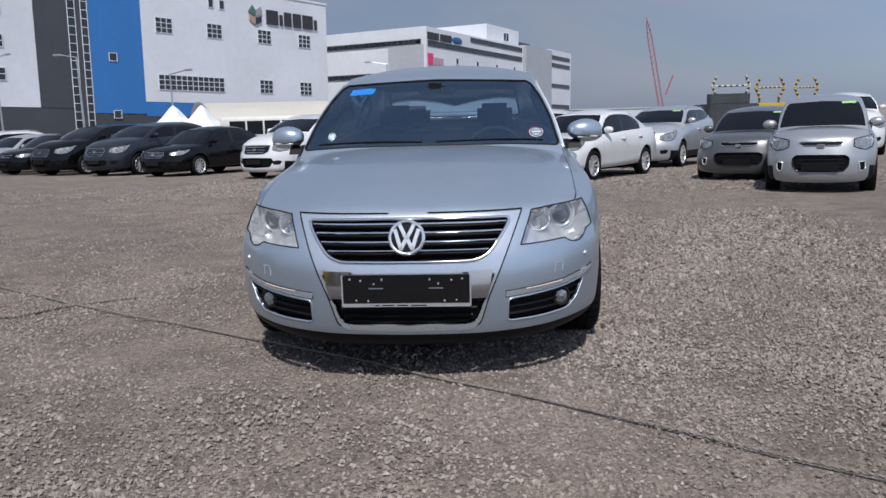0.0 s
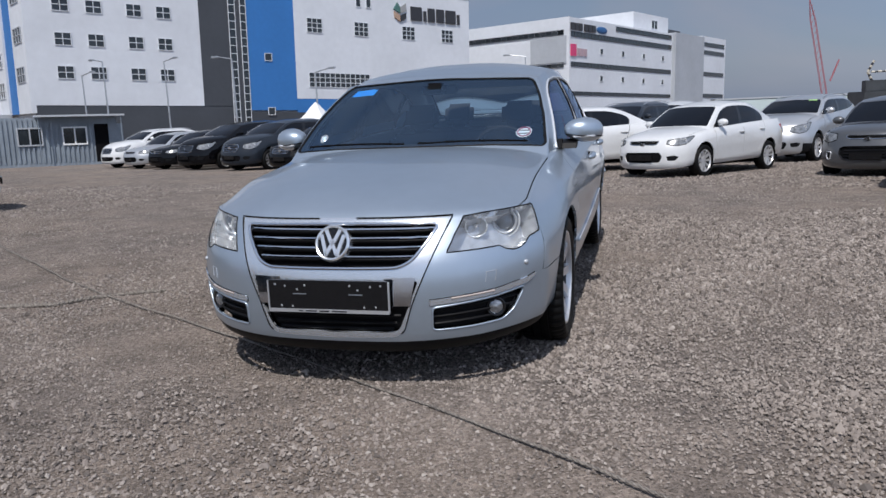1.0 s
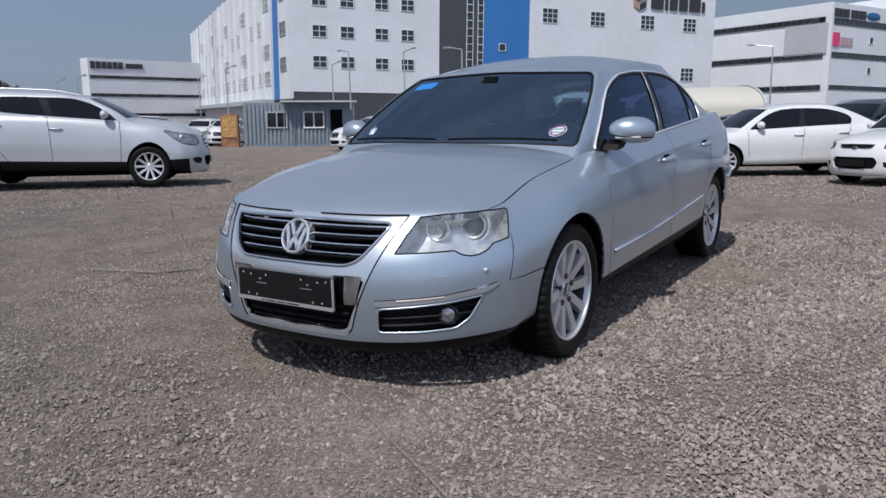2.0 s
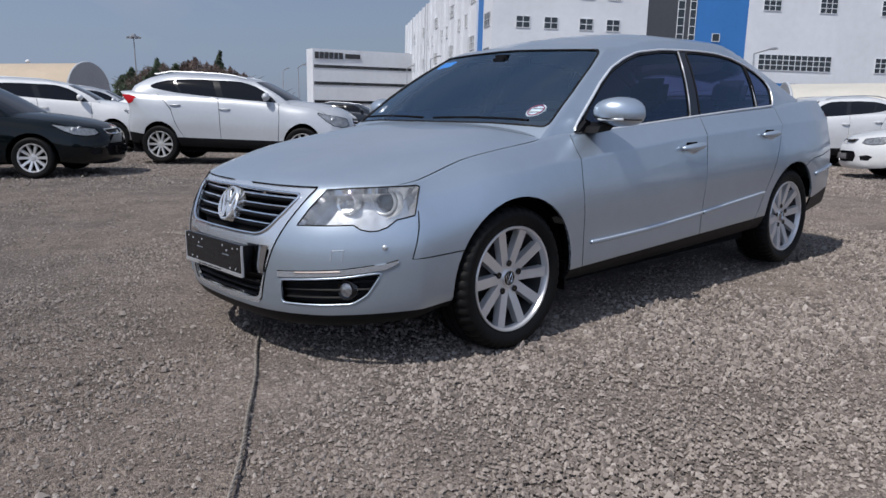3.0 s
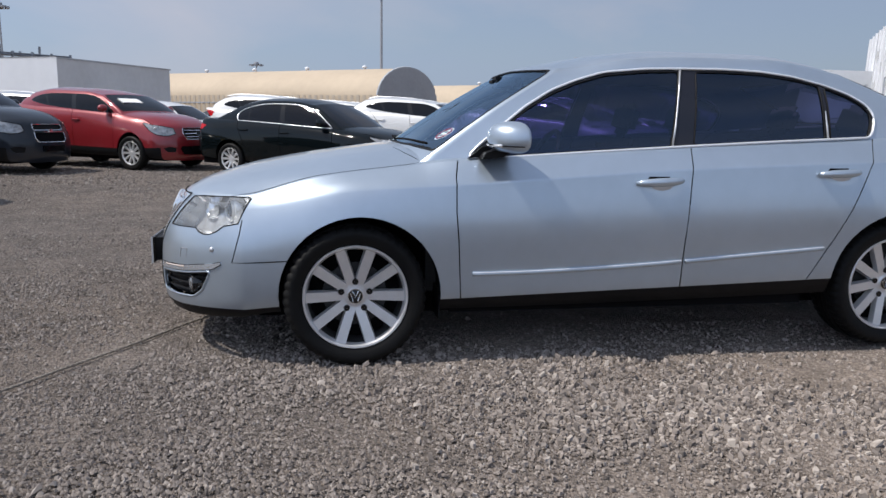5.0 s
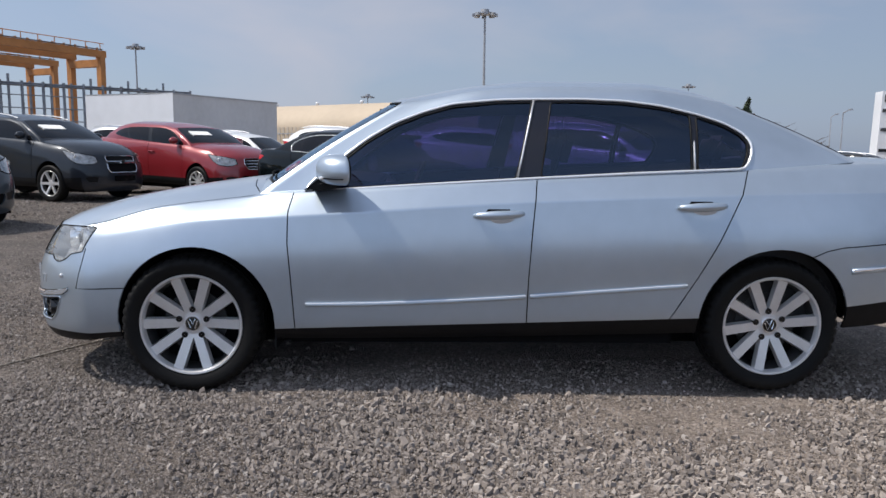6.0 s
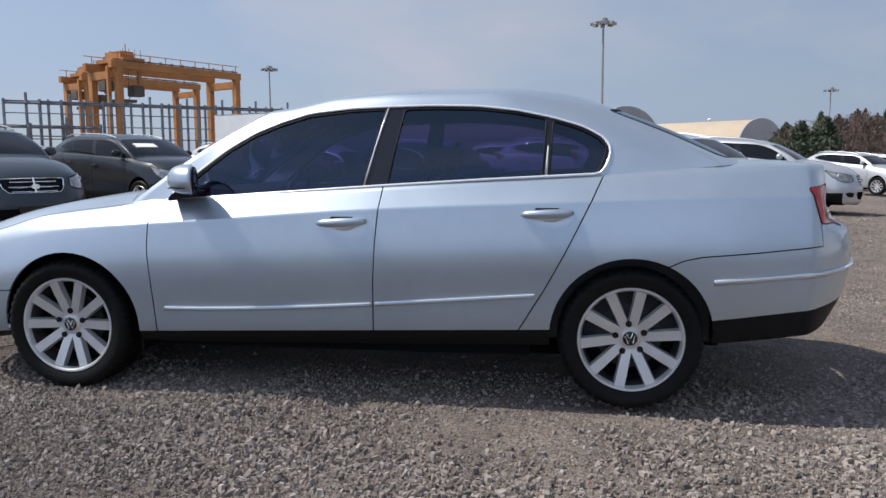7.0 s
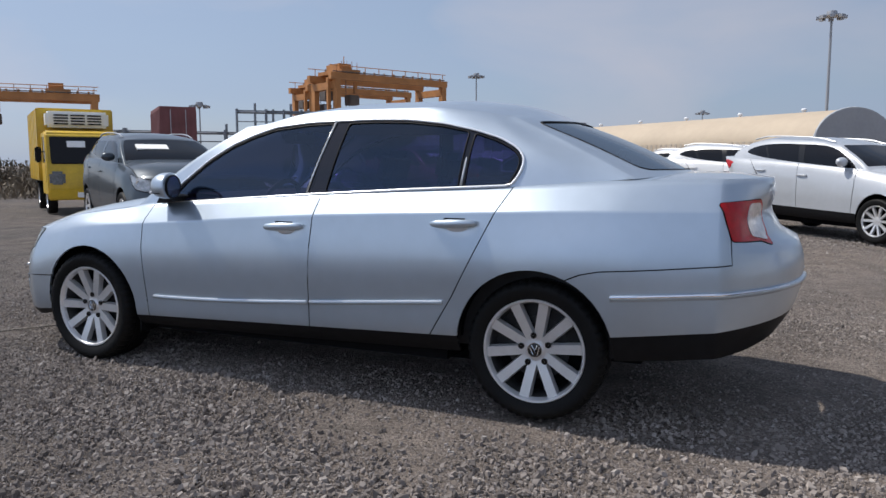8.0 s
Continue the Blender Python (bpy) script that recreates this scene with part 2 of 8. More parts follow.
def curve(*pts):
    """A smooth curve through (place, value) pairs that does not overshoot."""
    X, Y = np.array([p[0] for p in pts], float), np.array([p[1] for p in pts], float)
    h, d = np.diff(X), np.diff(Y) / np.diff(X)
    s = np.zeros(len(X))
    s[0], s[-1] = d[0], d[-1]
    for i in range(1, len(X) - 1):
        s[i] = 0 if d[i - 1] * d[i] <= 0 else 2 * d[i - 1] * d[i] / (d[i - 1] + d[i])

    def value(x):
        x = min(max(x, X[0]), X[-1])
        i = min(int(np.searchsorted(X, x, "right")) - 1, len(h) - 1)
        t = (x - X[i]) / h[i]
        return float((1 + 2 * t) * (1 - t) ** 2 * Y[i] + t * (1 - t) ** 2 * h[i] * s[i] + t * t * (3 - 2 * t) * Y[i + 1] + t * t * (t - 1) * h[i] * s[i + 1])
    return value


def slope(y):
    """The height of the lot: level round the cars, falling away to the north."""
    if y < -5:
        u = min(60.0, -5.0 - y)
        return -0.012 * u * u / (u + 2.0) if u < 20 else -0.012 * 400 / 22
    u = max(0.0, y - 2.0)
    return -0.033 * u * u / (u + 2.0) if u < 70 else -0.033 * 4900 / 72

# ---------------------------------------------------------------- the saloon's shell
# x to the car's left, y from nose to tail, z up; the half with x >= 0
LEVELS = [  # nose y, tail y, side x over y, z over y
    (0.07, 4.64, curve((.46, .80), (.94, .84), (1.5, .845), (3.2, .845), (3.9, .84), (4.4, .80)), curve((.05, .175), (.46, .225), (.6, .245), (1.33, .247), (3.3, .28), (4.0, .305), (4.4, .345), (4.6, .385))),
    (0.015, 4.712, curve((.46, .838), (.94, .887), (1.5, .884), (3.2, .889), (3.9, .886), (4.4, .824)), curve((.01, .235), (.2, .245), (.46, .283), (.6, .293), (1.33, .30), (3.28, .358), (4.0, .415), (4.4, .457), (4.7, .50))),
    (0.0, 4.745, curve((.46, .855), (.94, .905), (1.5, .893), (2.5, .897), (3.2, .90), (3.65, .912), (4.0, .90), (4.4, .83)), curve((0, .42), (.46, .455), (.94, .43), (1.47, .418), (3.235, .515), (3.98, .585), (4.74, .635))),
    (0.015, 4.735, curve((.46, .845), (.94, .912), (1.5, .905), (2.5, .912), (3.2, .912), (3.65, .918), (4.0, .90), (4.4, .825)), curve((.015, .55), (.46, .58), (.94, .62), (1.5, .63), (3.2, .70), (4.0, .75), (4.74, .76))),
    (0.07, 4.63, curve((.46, .80), (.94, .872), (1.43, .882), (2.5, .889), (3.42, .880), (3.95, .857), (4.4, .785)), curve((.07, .665), (.46, .70), (.94, .79), (1.43, .822), (2.51, .896), (3.42, .932), (3.95, .948), (4.64, .955))),
    (0.13, 4.60, curve((.46, .765), (.82, .775), (1.22, .78), (1.41, .80), (2.5, .826), (3.5, .785), (4.0, .745), (4.4, .70)), curve((.13, .745), (.3, .752), (.46, .762), (.82, .85), (1.22, .90), (1.41, .925), (2.5, .994), (3.5, 1.045), (4.0, 1.075), (4.4, 1.085), (4.6, 1.085))),
]
LID = curve((.13, .747), (.2, .785), (.3, .82), (.4, .85), (.6, .893), (.8, .928), (1.0, .957), (1.2, .98), (1.3, .985), (4.1, 1.112), (4.4, 1.11), (4.6, 1.088))
BASE = (1.165, 4.23, 1.222, 4.05, curve((1.222, .757), (1.33, .770), (1.6, .80), (2.5, .822), (3.5, .785), (4.05, .71)), curve((1.165, .950), (1.222, .90), (1.4, .91), (1.6, .932), (2.5, .988), (3.5, 1.04), (4.05, 1.085), (4.23, 1.10)))
TOP = (1.87, 3.57, 1.92, 3.45, curve((1.92, .612), (2.5, .625), (3.0, .622), (3.45, .565)), curve((1.87, 1.388), (1.92, 1.355), (2.0, 1.360), (2.3, 1.412), (2.6, 1.427), (3.0, 1.427), (3.3, 1.396), (3.45, 1.374), (3.57, 1.388)))
ROOF = curve((1.87, 1.388), (2.27, 1.464), (2.6, 1.495), (3.04, 1.495), (3.34, 1.466), (3.57, 1.402))
POW = 3.4
FRONT, SIDE, REAR, LIDR, ROOFR, GF, GS, GR = range(1, 9)


def smooth01(t):
    t = min(1.0, max(0.0, t))
    return t * t * (3 - 2 * t)


def bend(f):
    """How far a corner has turned back at a share of the half width."""
    return .72 * f ** POW + .28 * (1 - math.sqrt(max(0.0, 1 - f * f)))


def outline(yf, yr, ycf, ycr, xs, zs, nx, ny):
    """One level's line from the nose round the flank to the tail."""
    out = []
    for i in range(nx + 1):
        fx = math.sin(i / nx * math.pi / 2) ** 0.9
        y = yf + (ycf - yf) * bend(fx)
        out.append((xs(ycf) * fx, y, zs(y)))
    for j in range(1, ny + 1):
        y = ycf + (ycr - ycf) * j / ny
        out.append((xs(y), y, zs(y)))
    for i in range(1, nx + 1):
        fx = math.sin((nx - i) / nx * math.pi / 2) ** 0.9
        y = yr + (ycr - yr) * bend(fx)
        out.append((xs(ycr) * fx, y, zs(y)))
    return out


def spread(cols, steps):
    """Catmull-Rom through the levels of one column, with a crease at the shoulder."""
    out = []
    for q, ((a, b, c, d), n) in enumerate(zip(cols, steps)):
        ts = [k / n for k in range(n)]
        if n > 3 and q == 3:
            ts.append(.96)
        if n > 3 and q == 4:
            ts.insert(1, .06)
        for t in ts:
            out.append(tuple(0.5 * (2 * o + (r - p) * t + (2 * p - 5 * o + 4 * r - s) * t * t + (3 * o - p - 3 * r + s) * t ** 3) for p, o, r, s in zip(a, b, c, d)))
    return out


def lid_grid(ring, yf, yr, ycf, ycr, zc, nx, ny, crown):
    fr = [p[0] / ring[nx][0] for p in ring[:nx + 1]]
    rows = []
    for j in range(ny + 1):
        S, t = ring[nx + j], j / ny
        yc = yf + t * (yr - yf)
        row = []
        for i, f in enumerate(fr):
            y = yc + (S[1] - yc) * bend(f)
            z = S[2] + (zc(yc) - S[2]) * (1 - f ** crown)
            z0 = ring[nx][2] + (zc(yf) - ring[nx][2]) * (1 - f ** crown)
            z1 = ring[nx + ny][2] + (zc(yr) - ring[nx + ny][2]) * (1 - f ** crown)
            z += (ring[i][2] - z0) * max(0, 1 - t * 10) ** 2 + (ring[2 * nx + ny - i][2] - z1) * max(0, 1 - (1 - t) * 14) ** 2
            row.append((S[0] * f, y, z))
        rows.append(row)
    return rows


def shell(nx, ny, vs, gx, gy, gv, step=0.0):
    """Half the skin of the saloon as one mesh, its regions marked."""
    bm = bmesh.new()
    reg = bm.faces.layers.int.new("region")
    bm.faces.layers.int.new("group")

    def grid(rows, tag):
        V = [[bm.verts.new(p) for p in row] for row in rows]
        for a in range(len(V) - 1):
            for b in range(len(V[0]) - 1):
                f = bm.faces.new((V[a][b], V[a][b + 1], V[a + 1][b + 1], V[a + 1][b]))
                f[reg] = tag(b) if callable(tag) else tag
    lev = [outline(yf, yr, .46, 4.40, xs, zs, nx, ny) for yf, yr, xs, zs in LEVELS]
    n = len(lev[0])
    cols = []
    for c in range(n):
        p = [l[c] for l in lev]
        ext = tuple(2 * a - b for a, b in zip(p[0], p[1]))
        w = min(1.0, max(0.0, (p[4][1] - .9) / .6))
        end5 = tuple((2 * a - b) * w + e * (1 - w) for a, b, e in zip(p[4], p[3], p[5]))
        top = tuple(a + (a - b) * 0.3 for a, b in zip(p[5], p[4]))
        low = tuple((2 * a - b) * w + e * (1 - w) for a, b, e in zip(p[4], p[5], p[3]))
        quads = [(ext, p[0], p[1], p[2]), (p[0], p[1], p[2], p[3]), (p[1], p[2], p[3], p[4]), (p[2], p[3], p[4], end5), (low, p[4], p[5], top)]
        col = spread(quads, vs) + [p[5]]
        # the tail is set back above the bumper
        cols.append([(x, y - step * smooth01((y - 4.44) / .16) * smooth01((z - .80) / .035) * (1 - smooth01((z - .90) / .15)), z) for x, y, z in col] if step else col)
    rows = [[cols[c][k] for c in range(n)] for k in range(len(cols[0]))]
    grid(rows, lambda b: FRONT if b < nx else SIDE if b < nx + ny else REAR)
    grid(lid_grid(lev[5], LEVELS[5][0], LEVELS[5][1], .46, 4.40, LID, nx, ny, 3.0), LIDR)
    b0, b1 = outline(*BASE, gx, gy), outline(*TOP, gx, gy)
    rows = []
    for k in range(gv + 1):
        v = k / gv
        row = []
        for c, (p, q) in enumerate(zip(b0, b1)):
            s = math.sin(math.pi * v)
            x, y, z = (a + (b - a) * v for a, b in zip(p, q))
            if c < gx:
                w = 1 - (c / gx) ** 3
                y, z = y - 0.008 * s * w, z + (0.012 * w + 0.022 * (c / gx) ** 3) * s
                x *= 1 + 0.028 * s
            elif c > gx + gy:
                w = 1 - ((len(b0) - 1 - c) / gx) ** 3
                y, z = y + 0.004 * s * w, z + 0.016 * s * w
            else:
                e = min(1, (gx + gy - c) / 5)
                x += 0.022 * s * e
                z += 0.022 * s * max(0.0, 1 - (c - gx) / (gy * .3))
            row.append((x, y, z))
        rows.append(row)
    grid(rows, lambda b: GF if b < gx else GS if b < gx + gy else GR)
    grid(lid_grid(b1, TOP[0], TOP[1], TOP[2], TOP[3], ROOF, gx, gy, 2.4), ROOFR)
    bmesh.ops.remove_doubles(bm, verts=bm.verts, dist=1e-4)
    bmesh.ops.recalc_face_normals(bm, faces=bm.faces)
    up = [f for f in bm.faces if f[reg] == ROOFR]
    if sum(f.normal.z for f in up) < 0:
        bmesh.ops.reverse_faces(bm, faces=[f for f in bm.faces if f[reg] >= ROOFR])
    low = [f for f in bm.faces if f[reg] == SIDE]
    if sum(f.normal.x for f in low) < 0:
        bmesh.ops.reverse_faces(bm, faces=[f for f in bm.faces if f[reg] <= LIDR])
    bm.normal_update()
    nl = bm.verts.layers.float_vector.new("skin")
    for v in bm.verts:
        nv = v.normal.copy()
        if v.co.x < 1e-4:
            nv.x = 0
            nv.normalize()
        v[nl] = nv
    return bm


def inside(poly, a, b):
    hit = False
    for (x0, y0), (x1, y1) in zip(poly, poly[1:] + poly[:1]):
        if (y0 > b) != (y1 > b) and a < (x1 - x0) * (b - y0) / (y1 - y0) + x0:
            hit = not hit
    return hit


AXES = {"x": (Vector((0, 1, 0)), Vector((0, 0, 1))), "y": (Vector((1, 0, 0)), Vector((0, 0, 1))), "z": (Vector((1, 0, 0)), Vector((0, 1, 0))),
        "nose": (Vector((.7071, .7071, 0)), Vector((0, 0, 1))), "tail": (Vector((-.7071, .7071, 0)), Vector((0, 0, 1)))}


def knife(bm, poly, axis, regions, group, where=None, only=None):
    """Cuts an outline, seen along an axis, into the skin and marks the faces in it."""
    reg, grp = bm.faces.layers.int["region"], bm.faces.layers.int["group"]
    U, W = AXES[axis]
    way = U.cross(W)

    def ok(f):
        return f[reg] in regions and (only is None or f[grp] in only) and (where is None or where(f.calc_center_median()))
    lo0, hi0 = min(p[0] for p in poly) - .02, max(p[0] for p in poly) + .02
    lo1, hi1 = min(p[1] for p in poly) - .02, max(p[1] for p in poly) + .02
    pool = []
    for f in bm.faces:
        if ok(f):
            us, ws = [v.co.dot(U) for v in f.verts], [v.co.dot(W) for v in f.verts]
            if max(us) > lo0 and min(us) < hi0 and max(ws) > lo1 and min(ws) < hi1:
                pool.append(f)
    for (a0, b0), (a1, b1) in zip(poly, poly[1:] + poly[:1]):
        if math.hypot(a1 - a0, b1 - b0) < 1e-5:
            continue
        m0, m1, k0, k1 = min(a0, a1) - 1e-4, max(a0, a1) + 1e-4, min(b0, b1) - 1e-4, max(b0, b1) + 1e-4
        near = []
        for f in pool:
            us, ws = [v.co.dot(U) for v in f.verts], [v.co.dot(W) for v in f.verts]
            if max(us) > m0 and min(us) < m1 and max(ws) > k0 and min(ws) < k1:
                near.append(f)
        if not near:
            continue
        no = (U * (a1 - a0) + W * (b1 - b0)).cross(way).normalized()
        es, vs = {e for f in near for e in f.edges}, {v for f in near for v in f.verts}
        far = set(near)
        r = bmesh.ops.bisect_plane(bm, geom=near + list(es) + list(vs), dist=1e-5, plane_co=U * a0 + W * b0, plane_no=no)
        pool = [f for f in pool if f.is_valid and f not in far] + [g for g in r["geom"] if isinstance(g, bmesh.types.BMFace) and g.is_valid]
        pool = list(dict.fromkeys(pool))
    for f in pool:
        c = f.calc_center_median()
        if inside(poly, c.dot(U), c.dot(W)):
            f[grp] = group


def ribbon(line, w):
    """A closed outline of a thin line of width w."""
    L, R = [], []
    for i, p in enumerate(line):
        a, b = line[max(0, i - 1)], line[min(len(line) - 1, i + 1)]
        d = math.hypot(b[0] - a[0], b[1] - a[1])
        nx, ny = -(b[1] - a[1]) / d * w / 2, (b[0] - a[0]) / d * w / 2
        L.append((p[0] + nx, p[1] + ny))
        R.append((p[0] - nx, p[1] - ny))
    return L + R[::-1]


def circle(y, z, r, n=44, a0=0, a1=360):
    return [(y + r * math.cos(radians(a0 + (a1 - a0) * k / n)), z + r * math.sin(radians(a0 + (a1 - a0) * k / n))) for k in range(n)]


def rounded(poly, r=0.02, n=4):
    """Rounds the corners of an outline."""
    out = []
    for i, p in enumerate(poly):
        a, b = poly[i - 1], poly[(i + 1) % len(poly)]
        da, db = math.hypot(a[0] - p[0], a[1] - p[1]), math.hypot(b[0] - p[0], b[1] - p[1])
        ra, rb = min(r, da * .45), min(r, db * .45)
        s = (p[0] + (a[0] - p[0]) / da * ra, p[1] + (a[1] - p[1]) / da * ra)
        e = (p[0] + (b[0] - p[0]) / db * rb, p[1] + (b[1] - p[1]) / db * rb)
        for k in range(n + 1):
            t = k / n
            out.append(tuple((1 - t) ** 2 * s[q] + 2 * t * (1 - t) * p[q] + t * t * e[q] for q in (0, 1)))
    return out


# groups of the skin
(BODY, DROP, ARCH, WSCREEN, BACKL, GLASS_F, GLASS_R, GLASS_Q, PILLAR, SEAM, HLAMP, TLAMP, GRILLE, LOWER, SURROUND, FOGHOLE, STRIP,
 DOOR_F, DOOR_R, HOOD, FBUMP, RBUMP, VALANCE, TRUNK, ROOFG, SILL, RLENS) = range(27)

WIN = [(1.452, .935), (1.50, .985), (1.60, 1.068), (1.74, 1.175), (1.87, 1.252), (2.0, 1.303), (2.137, 1.343), (2.35, 1.364), (2.531, 1.369), (2.75, 1.372), (2.95, 1.366), (3.13, 1.345), (3.30, 1.308),
       (3.43, 1.268), (3.52, 1.22), (3.556, 1.175), (3.55, 1.12), (3.514, 1.052), (3.0, 1.028), (2.526, 1.001), (2.0, .967), (1.64, .942)]
WIN_F = [(1.56, .942), (1.54, .985), (1.60, 1.045), (1.74, 1.157), (1.87, 1.234), (2.0, 1.286), (2.137, 1.326), (2.35, 1.348), (2.515, 1.353), (2.428, .998), (2.0, .972)]
WIN_R = [(2.545, 1.006), (2.605, 1.354), (2.75, 1.356), (2.95, 1.35), (3.13, 1.329), (3.268, 1.302), (3.252, 1.040), (3.0, 1.031)]
WIN_Q = [(3.283, 1.042), (3.298, 1.294), (3.42, 1.254), (3.50, 1.212), (3.535, 1.172), (3.53, 1.125), (3.497, 1.056)]
HL = [(.412, .603), (.462, .668), (.528, .739), (.62, .747), (.80, .755), (.885, .757), (.897, .75), (.884, .645), (.85, .637), (.815, .63), (.78, .603), (.745, .59), (.71, .587), (.675, .594), (.645, .611), (.55, .607)]
TL = rounded([(2.568, .988), (2.602, .834), (2.70, .828), (2.80, .826), (2.855, .806), (2.885, .838), (2.89, .97), (2.86, .998), (2.70, .994)], .016, 3)
GR_IN = rounded([(-.1, .724), (.442, .718), (.40, .65), (.345, .578), (.29, .552), (-.1, .548)], .03)
GR_LOW = rounded([(-.1, .497), (.372, .497), (.33, .39), (.288, .292), (.255, .28), (-.1, .277)], .015)
GR_OUT = rounded([(-.1, .80), (.50, .80), (.488, .742), (.40, .53), (.345, .40), (.308, .285), (.27, .258), (-.1, .249)], .015)
FOG = rounded([(.335, .382), (.60, .405), (.745, .425), (.755, .418), (.70, .335), (.64, .297), (.50, .288), (.335, .284)], .02)
FSTRIP = [(.325, .392), (.325, .416), (.60, .437), (.775, .462), (.822, .474), (.820, .462), (.772, .438), (.60, .414)]
HOOD_LINE = [(-.1, .135), (.30, .14), (.47, .168), (.56, .225), (.66, .30), (.735, .40), (.752, .50), (.757, .82), (.76, 1.2), (.755, 1.245), (.60, 1.19), (.40, 1.155), (-.1, 1.14)]
ARCH_F, ARCH_R = circle(.962, .32, .362), circle(3.645, .332, .357)


def cut_saloon(bm, fine):
    low = (FRONT, SIDE, REAR)
    side = lambda c: c.x > .55
    knife(bm, ARCH_F, "x", low, DROP, side)
    knife(bm, ARCH_R, "x", low, DROP, side)
    # the floor of the cabin is open
    knife(bm, [(-.1, 1.19), (.45, 1.205), (.60, 1.26), (.68, 1.42), (.72, 1.75), (.75, 2.5), (.70, 3.5), (.56, 3.95), (-.1, 4.1)], "z", (LIDR,), DROP)
    knife(bm, rounded(WIN, .03, 2) if fine else WIN, "x", (GS, GF, GR), PILLAR, lambda c: c.x > .5)
    for poly, g in ((WIN_F, GLASS_F), (WIN_R, GLASS_R), (WIN_Q, GLASS_Q)):
        knife(bm, rounded(poly, .018, 3) if fine else poly, "x", (GS, GF, GR), g, None, (PILLAR,))
    knife(bm, rounded([(-.1, .986), (.45, .984), (.65, .974), (.722, .968), (.736, .985), (.701, 1.13), (.653, 1.25), (.605, 1.33), (.575, 1.352), (-.1, 1.377)], .012), "y", (GF, GS), WSCREEN, lambda c: c.y < 2.05, (BODY,))
    knife(bm, rounded([(-.1, 1.125), (.57, 1.125), (.595, 1.14), (.54, 1.335), (.51, 1.352), (-.1, 1.374)], .03), "y", (GR, GS), BACKL, lambda c: c.y > 3.3, (BODY,))
    knife(bm, HL, "nose", (FRONT, SIDE, LIDR), HLAMP, lambda c: c.y < .6)
    knife(bm, TL, "tail", (REAR, SIDE, LIDR), TLAMP, lambda c: c.y > 4.2)
    if fine:
        knife(bm, rounded([(2.752, .985), (2.724, .938), (2.720, .89), (2.748, .845), (2.80, .834), (2.848, .824), (2.866, .85), (2.868, .965), (2.846, .984)], .02, 3), "tail", (REAR, SIDE), RLENS, lambda c: c.y > 4.2, (TLAMP,))
    knife(bm, GR_OUT, "y", (FRONT,), SURROUND, lambda c: c.y < .4)
    knife(bm, GR_IN, "y", (FRONT,), GRILLE, lambda c: c.y < .4)
    knife(bm, GR_LOW, "y", (FRONT,), LOWER, lambda c: c.y < .4)
    knife(bm, FOG, "nose", (FRONT, SIDE), FOGHOLE, lambda c: c.y < .6, (BODY,))
    if not fine:
        return
    knife(bm, FSTRIP, "nose", (FRONT, SIDE), STRIP, lambda c: c.y < .6, (BODY,))
    w = .0056
    sd = lambda c: c.x > .6
    rock = [(.46, .2), (4.9, .2), (4.9, .53), (4.4, .459), (4.0, .417), (3.28, .36), (1.33, .302), (.62, .278), (.46, .262)]
    knife(bm, rock, "x", (SIDE, REAR), VALANCE, None, (BODY,))
    knife(bm, [(-.1, .1), (.9, .1), (.9, .268), (.60, .246), (.30, .238), (-.1, .236)], "y", (FRONT,), VALANCE, lambda c: c.y < .47, (BODY,))
    body = (BODY, DOOR_F, DOOR_R, FBUMP, RBUMP, HOOD)
    lines = [[(1.408, .93), (1.39, .85), (1.388, .70), (1.40, .56), (1.416, .30)], [(2.527, 1.0), (2.512, .88), (2.50, .75), (2.488, .55), (2.484, .33)],
             [(3.525, 1.05), (3.47, .94), (3.358, .715), (3.27, .55), (3.152, .355)]]
    for ln in lines:
        knife(bm, ribbon(ln, w), "x", (SIDE,), SEAM, sd, body)
    knife(bm, [(1.411, .3), (1.402, .56), (1.39, .70), (1.392, .85), (1.41, .96), (2.5, 1.1), (2.527, 1.0), (2.51, .88), (2.497, .75), (2.485, .55), (2.48, .32)], "x", (SIDE, LIDR), DOOR_F, lambda c: c.x > .7, (BODY,))
    knife(bm, [(2.487, .33), (2.491, .55), (2.503, .75), (2.515, .88), (2.53, 1.0), (2.6, 1.2), (3.5, 1.2), (3.521, 1.05), (3.466, .94), (3.354, .715), (3.266, .55), (3.148, .355)], "x", (SIDE, LIDR), DOOR_R, lambda c: c.x > .7, (BODY,))
    knife(bm, ribbon([(.452, .66), (.44, .60), (.405, .475), (.50, .478), (.66, .487)], w), "x", (SIDE, FRONT), SEAM, sd, body)
    knife(bm, ribbon([(3.78, .645), (3.86, .68), (3.94, .697), (4.2, .716), (4.46, .738), (4.45, .85)], w), "x", (SIDE, REAR), SEAM, sd, body)
    knife(bm, ribbon(HOOD_LINE[1:-1], w), "z", (LIDR,), SEAM, None, (BODY,))
    knife(bm, HOOD_LINE, "z", (LIDR,), HOOD, None, (BODY,))
    knife(bm, [(.2, .1), (.9, .1), (.9, 1.0), (.5, 1.0)], "y", (FRONT,), FBUMP, lambda c: c.y < .47, (BODY,))
    knife(bm, [(.3, .2), (.66, .2), (.66, .484), (.50, .475), (.407, .472), (.442, .6), (.455, .68), (.3, .68)], "x", (SIDE,), FBUMP, None, (BODY,))
    knife(bm, [(3.7, .3), (4.9, .3), (4.9, .845), (4.452, .845), (4.457, .741), (4.2, .719), (3.94, .70), (3.86, .683), (3.7, .62)], "x", (SIDE, REAR), RBUMP, None, (BODY,))
    knife(bm, [(-.1, .72), (.57, .74), (.60, .9), (.62, 1.2), (-.1, 1.2)], "y", (REAR,), TRUNK, None, (BODY, RBUMP))
